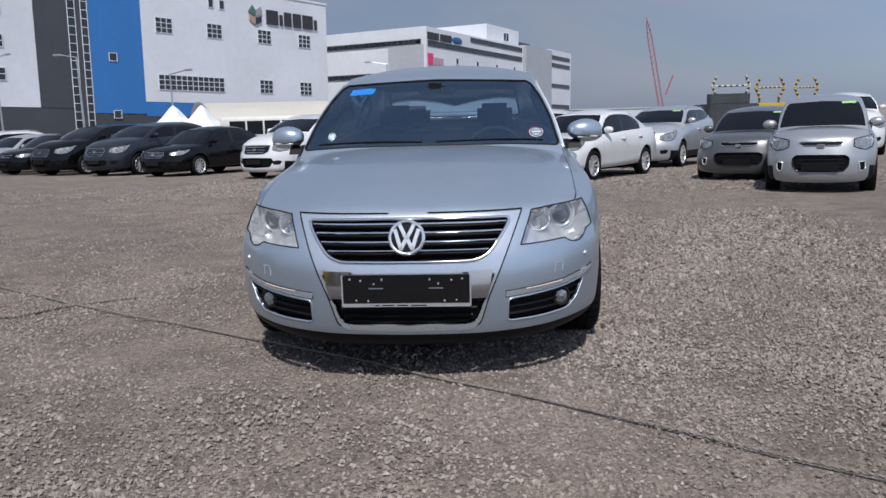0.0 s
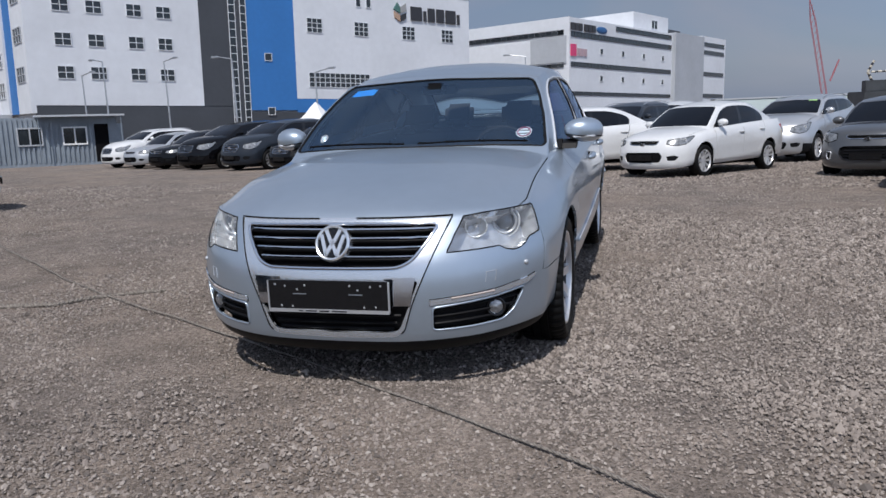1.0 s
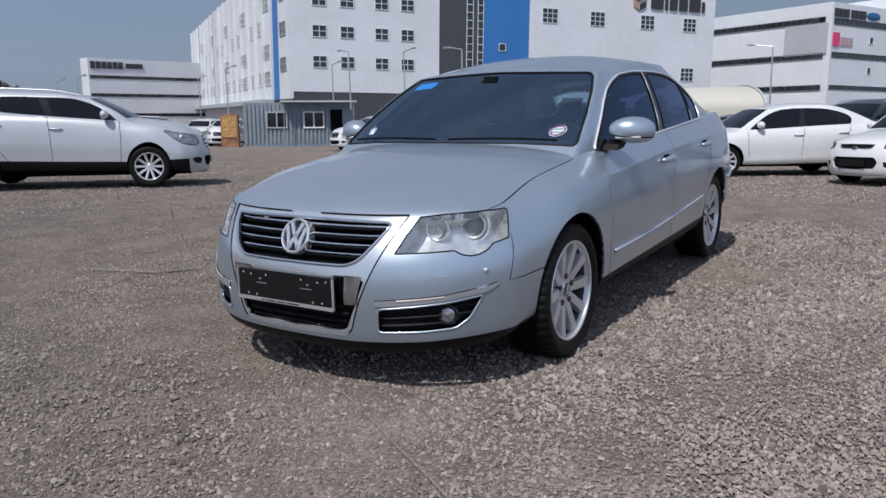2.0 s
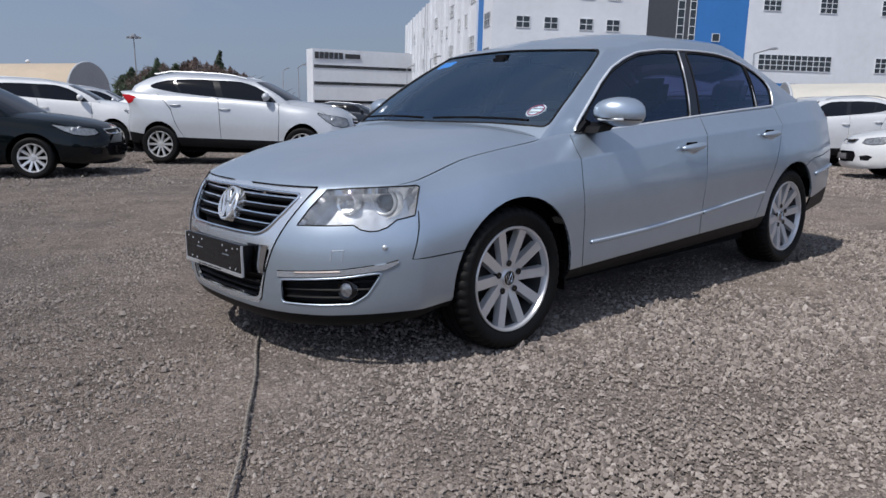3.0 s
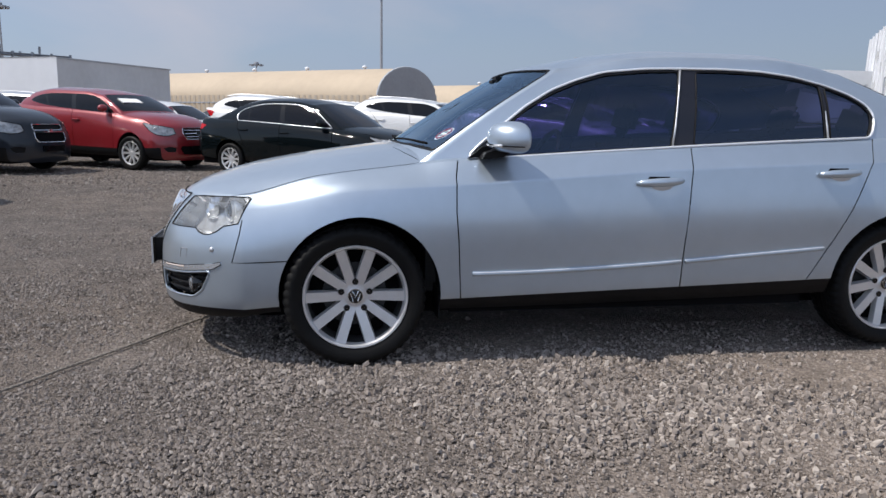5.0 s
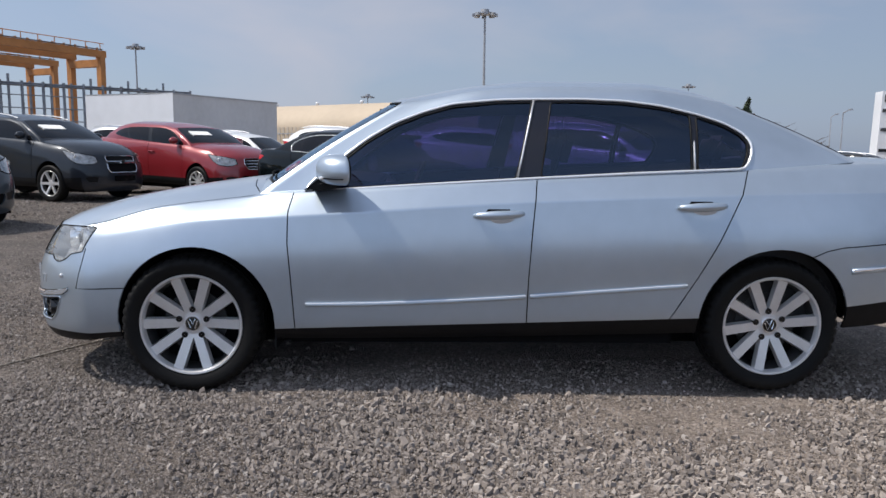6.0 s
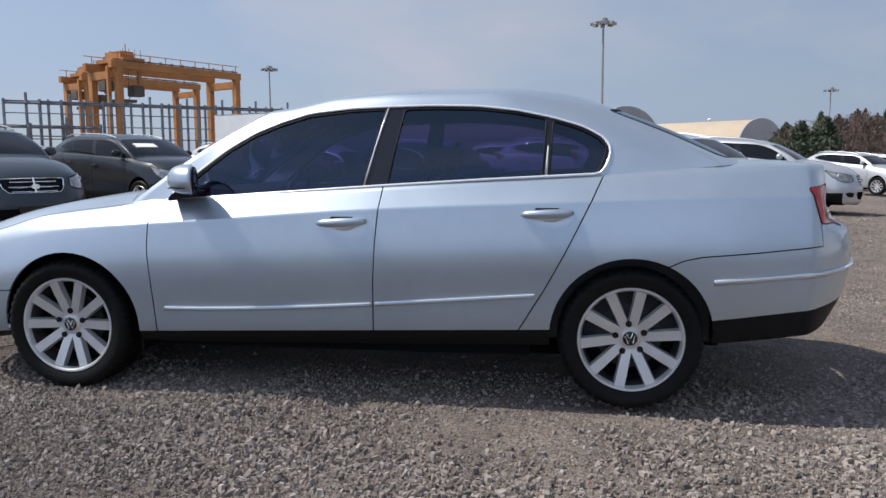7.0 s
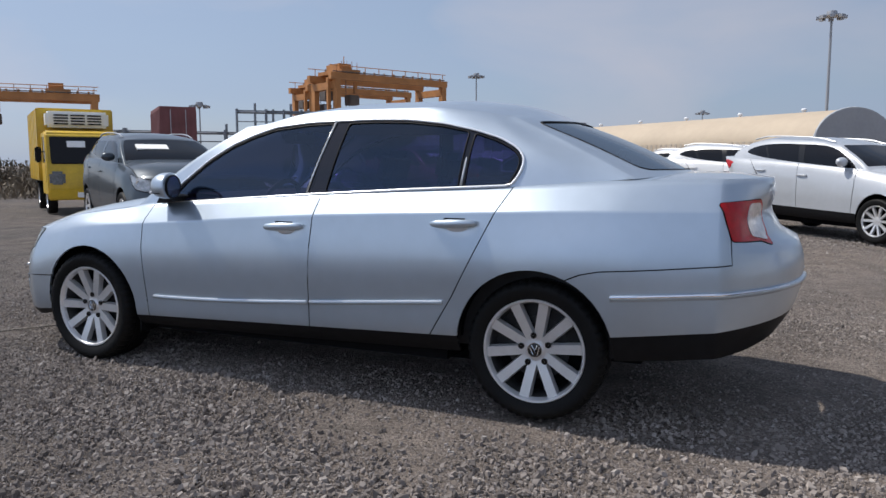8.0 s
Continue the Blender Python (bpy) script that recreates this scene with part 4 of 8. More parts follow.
def saloon():
    root = thing("saloon_car", Matrix(), "silver-blue four-door saloon parked alone on gravel, black blank plate", "car")
    skin, grp = SHELL.verts.layers.float_vector["skin"], SHELL.faces.layers.int["group"]
    screen = list({v for f in SHELL.faces if f[grp] == WSCREEN for v in f.verts})

    def on_screen(x, z, lift=.004):
        v = min(screen, key=lambda u: (u.co.x - abs(x)) ** 2 + (u.co.z - z) ** 2)
        n = v[skin]
        y = v.co.y - (n.x * (abs(x) - v.co.x) + n.z * (z - v.co.z)) / n.y
        return Vector((x, y, z)) - Vector((math.copysign(n.x, x), n.y, n.z)) * (.022 - lift)

    both("body", (BODY, ROOFG, SILL), SILVER, root, "silver-blue metallic painted body", sides=False)
    both("bonnet", (HOOD,), SILVER, root, "silver-blue painted bonnet", sides=False)
    both("front_bumper", (FBUMP,), SILVER, root, "painted bumper with small scuffs")
    both("rear_bumper", (RBUMP,), SILVER, root, sides=False)
    both("boot_lid", (TRUNK,), SILVER, root, sides=False)
    doors = both("front_door", (DOOR_F,), SILVER, root, "painted door with chrome strip")
    rdoors = both("rear_door", (DOOR_R,), SILVER, root, "painted door with chrome strip")
    for V, F, N in islands(pieces(SHELL, (SEAM,), 0, inset=.007)):
        obj("panel_gap", V, F, GAP, root, "", True, N)
    both("valance", (VALANCE,), BLACK, root, "black plastic lower apron and sill", sides=False)
    both("window_frame", (PILLAR,), PILLAR_FILM, root, "gloss black window pillars", inset=.002)
    both("front_window", (GLASS_F,), TINTED, root, "dark purple-tinted side glass", flange=0, inset=.003)
    both("rear_window", (GLASS_R,), TINTED, root, "dark purple-tinted side glass", flange=0, inset=.003)
    both("quarter_window", (GLASS_Q,), TINTED, root, "dark tinted quarter glass", flange=0, inset=.003)
    V, F, N = join(*pieces(SHELL, (WSCREEN,), 0, inset=.004))
    ws = obj("windscreen", V, F, WINDSCREEN, root, "clear windscreen with stickers", True)
    V, F, N = join(*pieces(SHELL, (BACKL,), 0, inset=.004))
    bl = obj("rear_screen", V, F, REAR_GLASS, root, "sloping rear window", True)
    for o in (ws, bl):
        o.visible_shadow = False
    for loop in loops(SHELL, (WSCREEN,)) + loops(SHELL, (BACKL,)):
        ln = [p for p in loop]
        bm = bmesh.new()
        add_tube(bm, [p - Vector((0, 0, .004)) for p in full_line(ln)], .009, 6, True, .7)
        part("screen_seal", bm, BLACK, ws if ln[0].y < 2.4 else bl)
    frame_line = loops(SHELL, (PILLAR, GLASS_F, GLASS_R, GLASS_Q))[0]
    mirror_tubes("window_trim", [[Vector((p.x + .003, p.y, p.z)) for p in frame_line]], .0064, TRIM, root, "bright chrome window surround", 8, True)
    for g in (GLASS_F, GLASS_R, GLASS_Q):
        mirror_tubes("window_seal", [loops(SHELL, (g,))[0]], .004, BLACK, root, "", 6, True)
    mirror_tubes("quarter_bar", [[(flank_glass(3.268 + t * .016, 1.04 + t * .262) + .002, 3.268 + t * .016, 1.04 + t * .262) for t in (0, .25, .5, .75, 1)]], .006, SATIN, root)
    mirror_tubes("pillar_bar", [[(flank_glass(2.434 + t * .09, .997 + t * .365) + .002, 2.434 + t * .09, .997 + t * .365) for t in (0, .25, .5, .75, 1)]], .005, SATIN, root)
    # nose
    both("grille_surround", (SURROUND,), SOFT_CHROME, root, "chrome shield-shaped grille surround", sides=False)
    both("grille_back", (GRILLE,), GAP, root, flange=.0, inset=.05, sides=False)
    both("lower_grille_back", (LOWER,), BLACK, root, flange=0, inset=.03, sides=False)
    for z, w in ((.700, .425), (.665, .405), (.629, .378), (.593, .345)):
        for a, b in ((-w, -.028), (.028, w)):
            bm = bmesh.new()
            pts = [(a + (b - a) * t / 8, nose_y(a + (b - a) * t / 8, z) + .014, z) for t in range(9)]
            add_tube(bm, pts, .0046, 8)
            part("grille_bar", bm, CHROME, root, "chrome grille bar")
            bm = bmesh.new()
            add_tube(bm, [(x, y + .012, q - .012) for x, y, q in pts], .012, 6, False, 1.0)
            part("grille_slat", bm, BLACK, root)
    bm = bmesh.new()
    ln = loops(SHELL, (GRILLE,))[0]
    add_tube(bm, [(p.x, p.y - .002, p.z) for p in full_line(ln)], .007, 8, True)
    part("grille_rim", bm, CHROME, root, "chrome rim of the grille", True)
    for z in (.455, .42, .385, .35, .318, .292):
        bm = bmesh.new()
        w = float(np.interp(z, [.28, .39, .5], [.25, .315, .36]))
        add_tube(bm, [(-w + 2 * w * t / 10, nose_y(-w + 2 * w * t / 10, z) + .012, z) for t in range(11)], .007, 6)
        part("lower_grille_slat", bm, BLACK, root)
    for grp_ in ((SURROUND, GRILLE, LOWER), (STRIP,)):
        ln = loops(SHELL, grp_)[0]
        mirror_tubes("shut_line", [[Vector((p.x, p.y - (.004 if p.z > .7 else .0012), p.z)) for p in half_line(ln) if p.z > .27]], .0028, GAP, root, "", 5)
    # badge
    tip = Matrix.Translation((0, .058, .648)) @ Matrix.Rotation(radians(-22), 4, "X")
    M = tip @ Matrix.Rotation(-math.pi / 2, 4, "Z")
    badge = part("badge", add_lathe(bmesh.new(), [(.001, .004), (.066, .004), (.069, .0), (.069, -.03)], 40, M), GLOSS_BLACK, root, "round black and chrome nose badge", True, 40)
    bm = bmesh.new()
    add_lathe(bm, [(.064, .004), (.066, .012), (.072, .014), (.078, .008), (.078, -.03)], 44, M)
    part("badge_ring", bm, BADGE, badge, "bright chrome ring", True, 40)
    for s in (-1, 1):
        for a, b in (((s * .030, .054), (s * .008, .008)), ((s * .050, .034), (s * .024, -.050)), ((s * .002, -.006), (s * .024, -.050)), ((s * .009, .008), (0, -.0))):
            d = Vector((b[0] - a[0], 0, b[1] - a[1])).normalized() if a != b else Vector((0, 0, 1))
            side = Vector((d.z, 0, -d.x)) * .0075
            A, B = Vector((a[0], 0, a[1])) - d * .002, Vector((b[0], 0, b[1])) + d * .004
            bm = bmesh.new()
            front = [bm.verts.new(tip @ (q + Vector((0, -.010, 0)))) for q in (A + side, B + side, B - side, A - side)]
            back = [bm.verts.new(tip @ (q * 1.02 + Vector((0, -.002, 0)))) for q in (A + side * 1.3, B + side * 1.3, B - side * 1.3, A - side * 1.3)]
            bm.faces.new(front)
            for q in range(4):
                bm.faces.new((front[q], front[(q + 1) % 4], back[(q + 1) % 4], back[q]))
            part("badge_bar", bm, BADGE, badge)
    # plate
    plate = part("number_plate", box((-.268, -.036, .376), (.268, -.022, .508), None, .004), GLOSS_BLACK, root, "black blank plate holder with white foot strip")
    part("plate_strip", box((-.268, -.041, .373), (.268, -.034, .387)), SATIN, plate)
    for sx in (-1, 1):
        part("plate_edge", box((sx * .268 - .003, -.0385, .376), (sx * .268 + .003, -.03, .506)), SATIN, plate)
        part("plate_slot", box((sx * .125 - .03, -.0385, .449), (sx * .125 + .03, -.035, .4535)), STEEL, plate)
        for px, pz in ((.235, .49), (.19, .485), (.10, .488), (.21, .40), (.16, .398), (.135, .47)):
            bm = bmesh.new()
            add_lathe(bm, [(.001, .003), (.004, .002), (.0045, 0)], 8, Matrix.Translation((px * sx, -.036, pz)) @ Matrix.Rotation(-math.pi / 2, 4, "Z"))
            part("plate_rivet", bm, SATIN, plate)
    bm = bmesh.new()
    x = -.13
    for i, w in enumerate((.018, .05, .045, .066)):
        add_box(bm, (x, -.0425, .378), (x + w, -.0412, .3825))
        x += w + .012
    part("plate_bars", bm, GLOSS_BLACK, plate)
    part("plate_bracket", box((-.24, -.024, .385), (.24, .03, .50)), BLACK, plate)
    # bright shield beside the plate
    for sx in (1, -1):
        bm = bmesh.new()
        rows = []
        for i in range(7):
            z = .395 + .118 * i / 6
            xe = .338 + .024 * i / 6
            rows.append([bm.verts.new((sx * (.235 + (xe - .235) * k / 6), nose_y(.235 + (xe - .235) * k / 6, z) - .008, z)) for k in range(7)])
        for a, b in zip(rows, rows[1:]):
            for k in range(6):
                q = (a[k], a[k + 1], b[k + 1], b[k])
                bm.faces.new(q if sx > 0 else q[::-1])
        part("grille_shield", bm, CHROME, root, "curved chrome panel beside the plate", True)
    # lamps of the nose
    for sx in (1, -1):
        L, R = pieces(SHELL, (HLAMP,), -.088, inset=.091)
        V, F, N = L if sx > 0 else R
        lamp = obj("headlight", V, F, mat("lamp_bowl", (.68, .69, .71), .24, .68, vary=.30, scale=30), root, "clear twin-round headlight with bright bowl")
        L, R = pieces(SHELL, (HLAMP,), .04, inset=.002)
        V, F, N = L if sx > 0 else R
        obj("lens", V, F, SKY_VEILED, lamp, "clear lens with a pale sky reflection mixed in", True, N).visible_shadow = False
        ln = [Vector((p.x * sx, p.y, p.z)) for p in loops(SHELL, (HLAMP,))[0]]
        part("lens_seal", add_tube(bmesh.new(), ln, .003, 6, True), BLACK, lamp)
        for cx, cy, cz, rr, aim in ((.672, .392, .690, .055, 24), (.566, .288, .684, .050, 16)):
            M = Matrix.Translation((cx * sx, cy, cz)) @ Matrix.Rotation(radians(-90 + sx * aim), 4, "Z")
            part("lamp_ring", add_lathe(bmesh.new(), [(rr * .84, .0), (rr * .92, .012), (rr, .009), (rr * 1.02, -.03)], 32, M), SATIN if cx > .6 else BADGE, lamp, "", True)
            if cx > .6:
                part("lamp_shroud", add_lathe(bmesh.new(), [(rr * 1.12, -.014), (rr * 1.20, .004), (rr * 1.30, .002), (rr * 1.34, -.03)], 32, M), CLEAR_LAMP, lamp, "", True)
                part("lamp_groove", add_lathe(bmesh.new(), [(rr * 1.0, -.004), (rr * 1.13, -.004)], 32, M), STEEL, lamp, "", True)
                part("lamp_bulb", add_lathe(bmesh.new(), [(.001, .018), (rr * .3, .016), (rr * .55, .008), (rr * .72, -.006), (rr * .86, -.012)], 28, M), PROJECTOR, lamp, "dark projector glass", True)
            else:
                part("lamp_reflector", add_lathe(bmesh.new(), [(.001, -.034), (rr * .3, -.031), (rr * .6, -.020), (rr * .8, -.006), (rr * .9, .006)], 28, M), CHROME, lamp, "bright concave reflector", True)
                part("lamp_bulb", add_lathe(bmesh.new(), [(.001, .004), (rr * .16, .001), (rr * .2, -.008), (rr * .2, -.032)], 16, M), CLEAR_LAMP, lamp, "", True)
        L, R = pieces(SHELL, (FOGHOLE,), .03, inset=.03)
        V, F, N = L if sx > 0 else R
        hole = obj("fog_recess", V, F, BLACK, root, "black air intake with slats", True)
        ln = [Vector((p.x * sx, p.y, p.z)) for p in loops(SHELL, (FOGHOLE,))[0]]
        part("intake_lip", add_tube(bmesh.new(), ln, .005, 6, True), SILVER, hole, "painted lip of the intake", True)
        for k in range(3):
            z0 = .305 + k * .032
            pts = [(sx * (.40 + .36 * t / 8), nose_y(.40 + .36 * t / 8, z0) + .022, z0 + .02 * t / 8) for t in range(9 if k else 7)]
            part("intake_slat", add_tube(bmesh.new(), pts, .006, 6), BLACK, hole)
        M = Matrix.Translation((sx * .655, .215, .353)) @ Matrix.Rotation(radians(-90 + sx * 22), 4, "Z")
        fog = part("fog_lamp", add_lathe(bmesh.new(), [(.001, .014), (.02, .013), (.032, .008), (.036, .014), (.042, .012), (.044, -.03)], 30, M), GLOSS_BLACK, hole, "round fog lamp with a black rim", True)
        part("fog_glass", add_lathe(bmesh.new(), [(.001, .02), (.016, .018), (.029, .011)], 24, M), mat("fog_lens", (.30, .31, .33), .09, .6, coat=1, vary=.6, scale=70), fog, "clear lens", True)
        L, R = pieces(SHELL, (STRIP,), .01, inset=-.006)
        V, F, N = L if sx > 0 else R
        st = obj("bumper_strip", V, F, SOFT_CHROME, root, "chrome strip with side marker", True)
        pts = [(sx * x, nose_y(x, .43) - .006, float(np.interp(x, [.5, .75], [.418, .437]))) for x in (.50, .56, .62, .66)]
        part("side_marker", add_tube(bmesh.new(), pts, .0050, 6), AMBER, st, "pale marker lens")
        M = Matrix.Translation((sx * .775, .315, .525)) @ Matrix.Rotation(radians(-90 + sx * 60), 4, "Z")
        part("parking_sensor", add_lathe(bmesh.new(), [(.001, .008), (.008, .007), (.011, .003), (.012, -.02)], 16, M), SATIN, root, "", True)
        x0 = .628
        pts = [(sx * (x0 + dx), nose_y(x0 + dx, .52 + dz) - .008, .52 + dz) for dx, dz in ((0, -.05), (.004, -.008), (.040, -.006), (.036, -.048))]
        part("washer_cover", add_tube(bmesh.new(), pts, .0018, 4), SATIN, root)
        # tail lamps
        L, R = pieces(SHELL, (TLAMP, RLENS), .02, inset=-.004)
        V, F, N = L if sx > 0 else R
        tl = obj("tail_light", V, F, RED_LENS, root, "red tail light with clear inner lens", True)
        L, R = pieces(SHELL, (RLENS,), .006, inset=-.008)
        V, F, N = L if sx > 0 else R
        obj("reversing_lens", V, F, mat("reversing_glass", (.72, .69, .69), .16, .35, coat=1.0, vary=.45, scale=26), tl, "clear rounded inner lens", True)
        ln = [Vector((p.x * sx, p.y, p.z)) for p in loops(SHELL, (TLAMP, RLENS))[0]]
        part("lamp_seal", add_tube(bmesh.new(), ln, .004, 6, True), GAP, tl)
        # door furniture
        for door, ys, zs in ((doors[0 if sx > 0 else 1], (2.232, 2.46), (.832, .844)), (rdoors[0 if sx > 0 else 1], (3.164, 3.388), (.876, .885))):
            pts = []
            for k in range(13):
                t = k / 12
                y, z = ys[0] + (ys[1] - ys[0]) * t, zs[0] + (zs[1] - zs[0]) * t
                pts.append((sx * (flank_x(y, z) + .010 + .022 * math.sin(math.pi * t) ** .6), y, z))
            h = part("door_handle", add_tube(bmesh.new(), pts, lambda t: .008 + .010 * math.sin(math.pi * t) ** .5, 10, False, 1.15), SILVER, door, "body-coloured bar handle", True)
            # highlight of the scoop, put on as a paler raised oval
            y, z = (ys[0] + ys[1]) / 2, (zs[0] + zs[1]) / 2 - .022
            bm = bmesh.new()
            bmesh.ops.create_uvsphere(bm, u_segments=20, v_segments=10, radius=1)
            bmesh.ops.transform(bm, matrix=Matrix.Translation((sx * (flank_x(y, z) + .0005), y + .015, z)) @ Matrix.Diagonal((.004, .055, .030, 1)), verts=bm.verts)
            part("handle_scoop", bm, SATIN, h, "", True)
            # shade of the recess above, put on as a black strip
            y, z = (ys[0] + ys[1]) / 2, (zs[0] + zs[1]) / 2 + .012
            part("handle_recess", prism([(y - .06, z - .004), (y + .05, z - .002), (y + .05, z + .012), (y - .05, z + .012)], sx * (flank_x(y, z) - .004), sx * (flank_x(y, z) + .004)), GAP, h)
        for door, y0, y1 in ((doors[0 if sx > 0 else 1], 1.467, 2.476), (rdoors[0 if sx > 0 else 1], 2.497, 3.222)):
            pts = [(sx * (LEVELS[2][2](y0 + (y1 - y0) * t / 16) + .003), y0 + (y1 - y0) * t / 16, LEVELS[2][3](y0 + (y1 - y0) * t / 16)) for t in range(17)]
            mld = part("door_moulding", add_tube(bmesh.new(), pts, .011, 8, False, 1.0), SILVER, door, "painted strip with bright edge", True)
            part("moulding_trim", add_tube(bmesh.new(), [(x + sx * .007, y, z + .007) for x, y, z in pts], .003, 6), TRIM, mld)
        pts = [(sx * (LEVELS[2][2](y) + .003), y, LEVELS[2][3](y)) for y in (3.99, 4.1, 4.2, 4.3, 4.40)]
        for k in range(1, 12):
            fx = math.sin((12 - k) / 12 * math.pi / 2) ** .9
            y = 4.745 + (4.40 - 4.745) * bend(fx)
            pts.append((sx * (LEVELS[2][2](4.40) * fx + .002), y + .003, LEVELS[2][3](y)))
        rb = part("rear_moulding", add_tube(bmesh.new(), pts, .014, 8), SILVER, root, "painted strip with chrome line round the tail", True)
        part("rear_trim", add_tube(bmesh.new(), [(x + sx * .010, y + .002, z + .006) for x, y, z in pts], .006, 6), CHROME, rb)
        # mirrors
        bm = bmesh.new()
        bmesh.ops.create_uvsphere(bm, u_segments=32, v_segments=20, radius=1)
        for v in bm.verts:
            q = v.co
            q = Vector([math.copysign(abs(c) ** .8, c) for c in q])
            k = 1 - .22 * max(0, -q.x)
            y = (.108 * q.y if q.y < 0 else .022 * q.y ** .35) * k
            v.co = Vector((sx * (.918 + .108 * q.x), 1.632 + y + .038 * q.x, 1.030 + (.074 if q.z > 0 else .064) * q.z * k - .006 * q.x))
        pod = part("door_mirror", bm, SILVER, root, "silver-painted door mirror with indicator", True)
        M = Matrix.Translation((sx * .918, 1.650, 1.028)) @ Matrix.Rotation(radians(90 + sx * 20), 4, "Z") @ Matrix.Diagonal((1, .090, .060, 1))
        part("mirror_glass", add_lathe(bmesh.new(), [(.001, .007), (.94, .007), (.96, .004)], 36, M), CHROME, pod, "mirror glass")
        part("mirror_rim", add_lathe(bmesh.new(), [(.94, .005), (.97, .010), (1.06, .008), (1.08, -.006)], 36, M), BLACK, pod, "", True)
        pts = [(sx * (.865 + .03 * k), 1.532 + .004 * k * k * .5, .998) for k in range(5)]
        part("mirror_indicator", add_tube(bmesh.new(), pts, .010, 8, False, .8), CLEAR_LAMP, pod, "clear indicator strip", True)
        pts = []
        for k in range(17):
            a = math.pi * (.02 + .96 * k / 16)
            q = [math.copysign(abs(c) ** .8, c) for c in (math.cos(a) * .93, -math.sin(a) * .93, -.37)]
            kk = 1 - .22 * max(0, -q[0])
            pts.append((sx * (.918 + .109 * q[0]), 1.632 + .110 * q[1] * kk + .038 * q[0], 1.030 + .064 * q[2] * kk - .006 * q[0]))
        part("mirror_seam", add_tube(bmesh.new(), pts, .0028, 5), GAP, pod)
        part("mirror_foot", prism([(1.50, .935), (1.60, .945), (1.645, .975), (1.60, .985), (1.52, .965)], sx * .785, sx * .885), BLACK, pod)
        part("mirror_corner", prism([(1.455, .937), (1.565, .944), (1.545, .99), (1.52, .99)], sx * .78, sx * .806), BLACK, root)
        # arches and wheels
        for (yc, zc, rr) in ((.962, .32, .362), (3.645, .332, .357)):
            bm = bmesh.new()
            pts = [(yc + rr * math.cos(a), zc + rr * math.sin(a)) for a in (math.pi * (.01 + .98 * k / 30) for k in range(31))]
            rows = [[bm.verts.new((sx * x, yc + (y - yc) * s, zc + (z - zc) * s)) for y, z in pts] for x, s in ((.835, 1.012), (.81, 1.03), (.50, 1.03), (.50, .2))]
            for A, B in zip(rows, rows[1:]):
                for a, b, c, d in zip(A, A[1:], B[1:], B):
                    bm.faces.new((a, b, c, d))
            part("wheel_arch", bm, GAP, root, "black wheel arch liner", True)
        wheel(root, sx * .778, .94, .318, sx)
        wheel(root, sx * .765, 3.649, .318, sx, spin=6.4)
        part("mud_flap", box((sx * .66 - .0, 1.318, .20), (sx * .86, 1.326, .34)), BLACK, root)
        part("wiper", add_tube(bmesh.new(), [on_screen(sx * x, z, .036) for x, z in ((.64, .985), (.5, .992), (.35, .995), (.2, .994), (.04, .990))], .006, 6), GAP, root)
    # under and inside
    for nm, lo, hi in (("floor_pan", (-.56, .50, .165), (.56, 3.72, .31)), ("side_floor", (-.79, 1.38, .215), (.79, 3.2, .33)), ("fuel_tank", (-.60, 3.73, .24), (.60, 4.08, .40)),
                       ("boot_floor", (-.68, 4.09, .365), (.68, 4.46, .43)), ("nose_shield", (-.46, .14, .20), (.46, .295, .26)), ("engine_shield", (-.66, .30, .205), (.66, .49, .265))):
        part(nm, box(lo, hi), GAP, root, "dark underside")
    bm = bmesh.new()
    for lo, hi in (((-.78, 1.45, .30), (-.74, 4.0, .86)), ((.74, 1.45, .30), (.78, 4.0, .86)), ((-.70, 1.28, .30), (.70, 1.33, .86)), ((-.66, 3.85, .30), (.66, 3.9, 1.0))):
        add_box(bm, lo, hi)
    part("cabin_trim", bm, DASH, root, "dark cabin lining")
    bm = box((-.52, .52, .30), (.52, 1.28, .70))
    add_box(bm, (-.44, .16, .262), (.44, .51, .60))
    add_box(bm, (-.62, .34, .268), (.62, .505, .56))
    part("engine_bay", bm, GAP, root)
    part("boot_floor", box((-.56, 3.9, .30), (.56, 4.4, .6)), GAP, root)
    part("parcel_shelf", box((-.60, 3.55, .985), (.60, 4.10, 1.01)), mat("shelf_cloth", (.02, .02, .021), .95), root)
    part("headliner", box((-.52, 2.05, 1.345), (.52, 3.45, 1.352)), mat("headliner_cloth", (.38, .38, .37), .9), root)
    bm = prism([(1.25, .90), (1.30, .955), (1.55, .985), (1.78, .965), (1.84, .90), (1.82, .70), (1.3, .6)], -.63, .63)
    bmesh.ops.bevel(bm, geom=list(bm.edges), offset=.012, segments=2, affect="EDGES")
    part("dashboard", bm, DASH, root, "black dashboard", True, 40)
    bm = bmesh.new()
    W = Matrix.Translation((.37, 1.93, .885)) @ Matrix.Rotation(radians(-24), 4, "X")
    add_tube(bm, [W @ Vector((.185 * math.cos(a), 0, .185 * math.sin(a))) for a in (2 * math.pi * k / 36 for k in range(36))], .014, 8, True)
    for a in (0, 180, 270):
        add_tube(bm, [W @ Vector((0, -.02, 0)), W @ Vector((.18 * math.cos(radians(a)), 0, .18 * math.sin(radians(a))))], .016, 6)
    add_tube(bm, [W @ Vector((0, -.14, 0)), W @ Vector((0, .02, 0))], .05, 12)
    part("steering_wheel", bm, BLACK, root, "black three-spoke steering wheel", True)
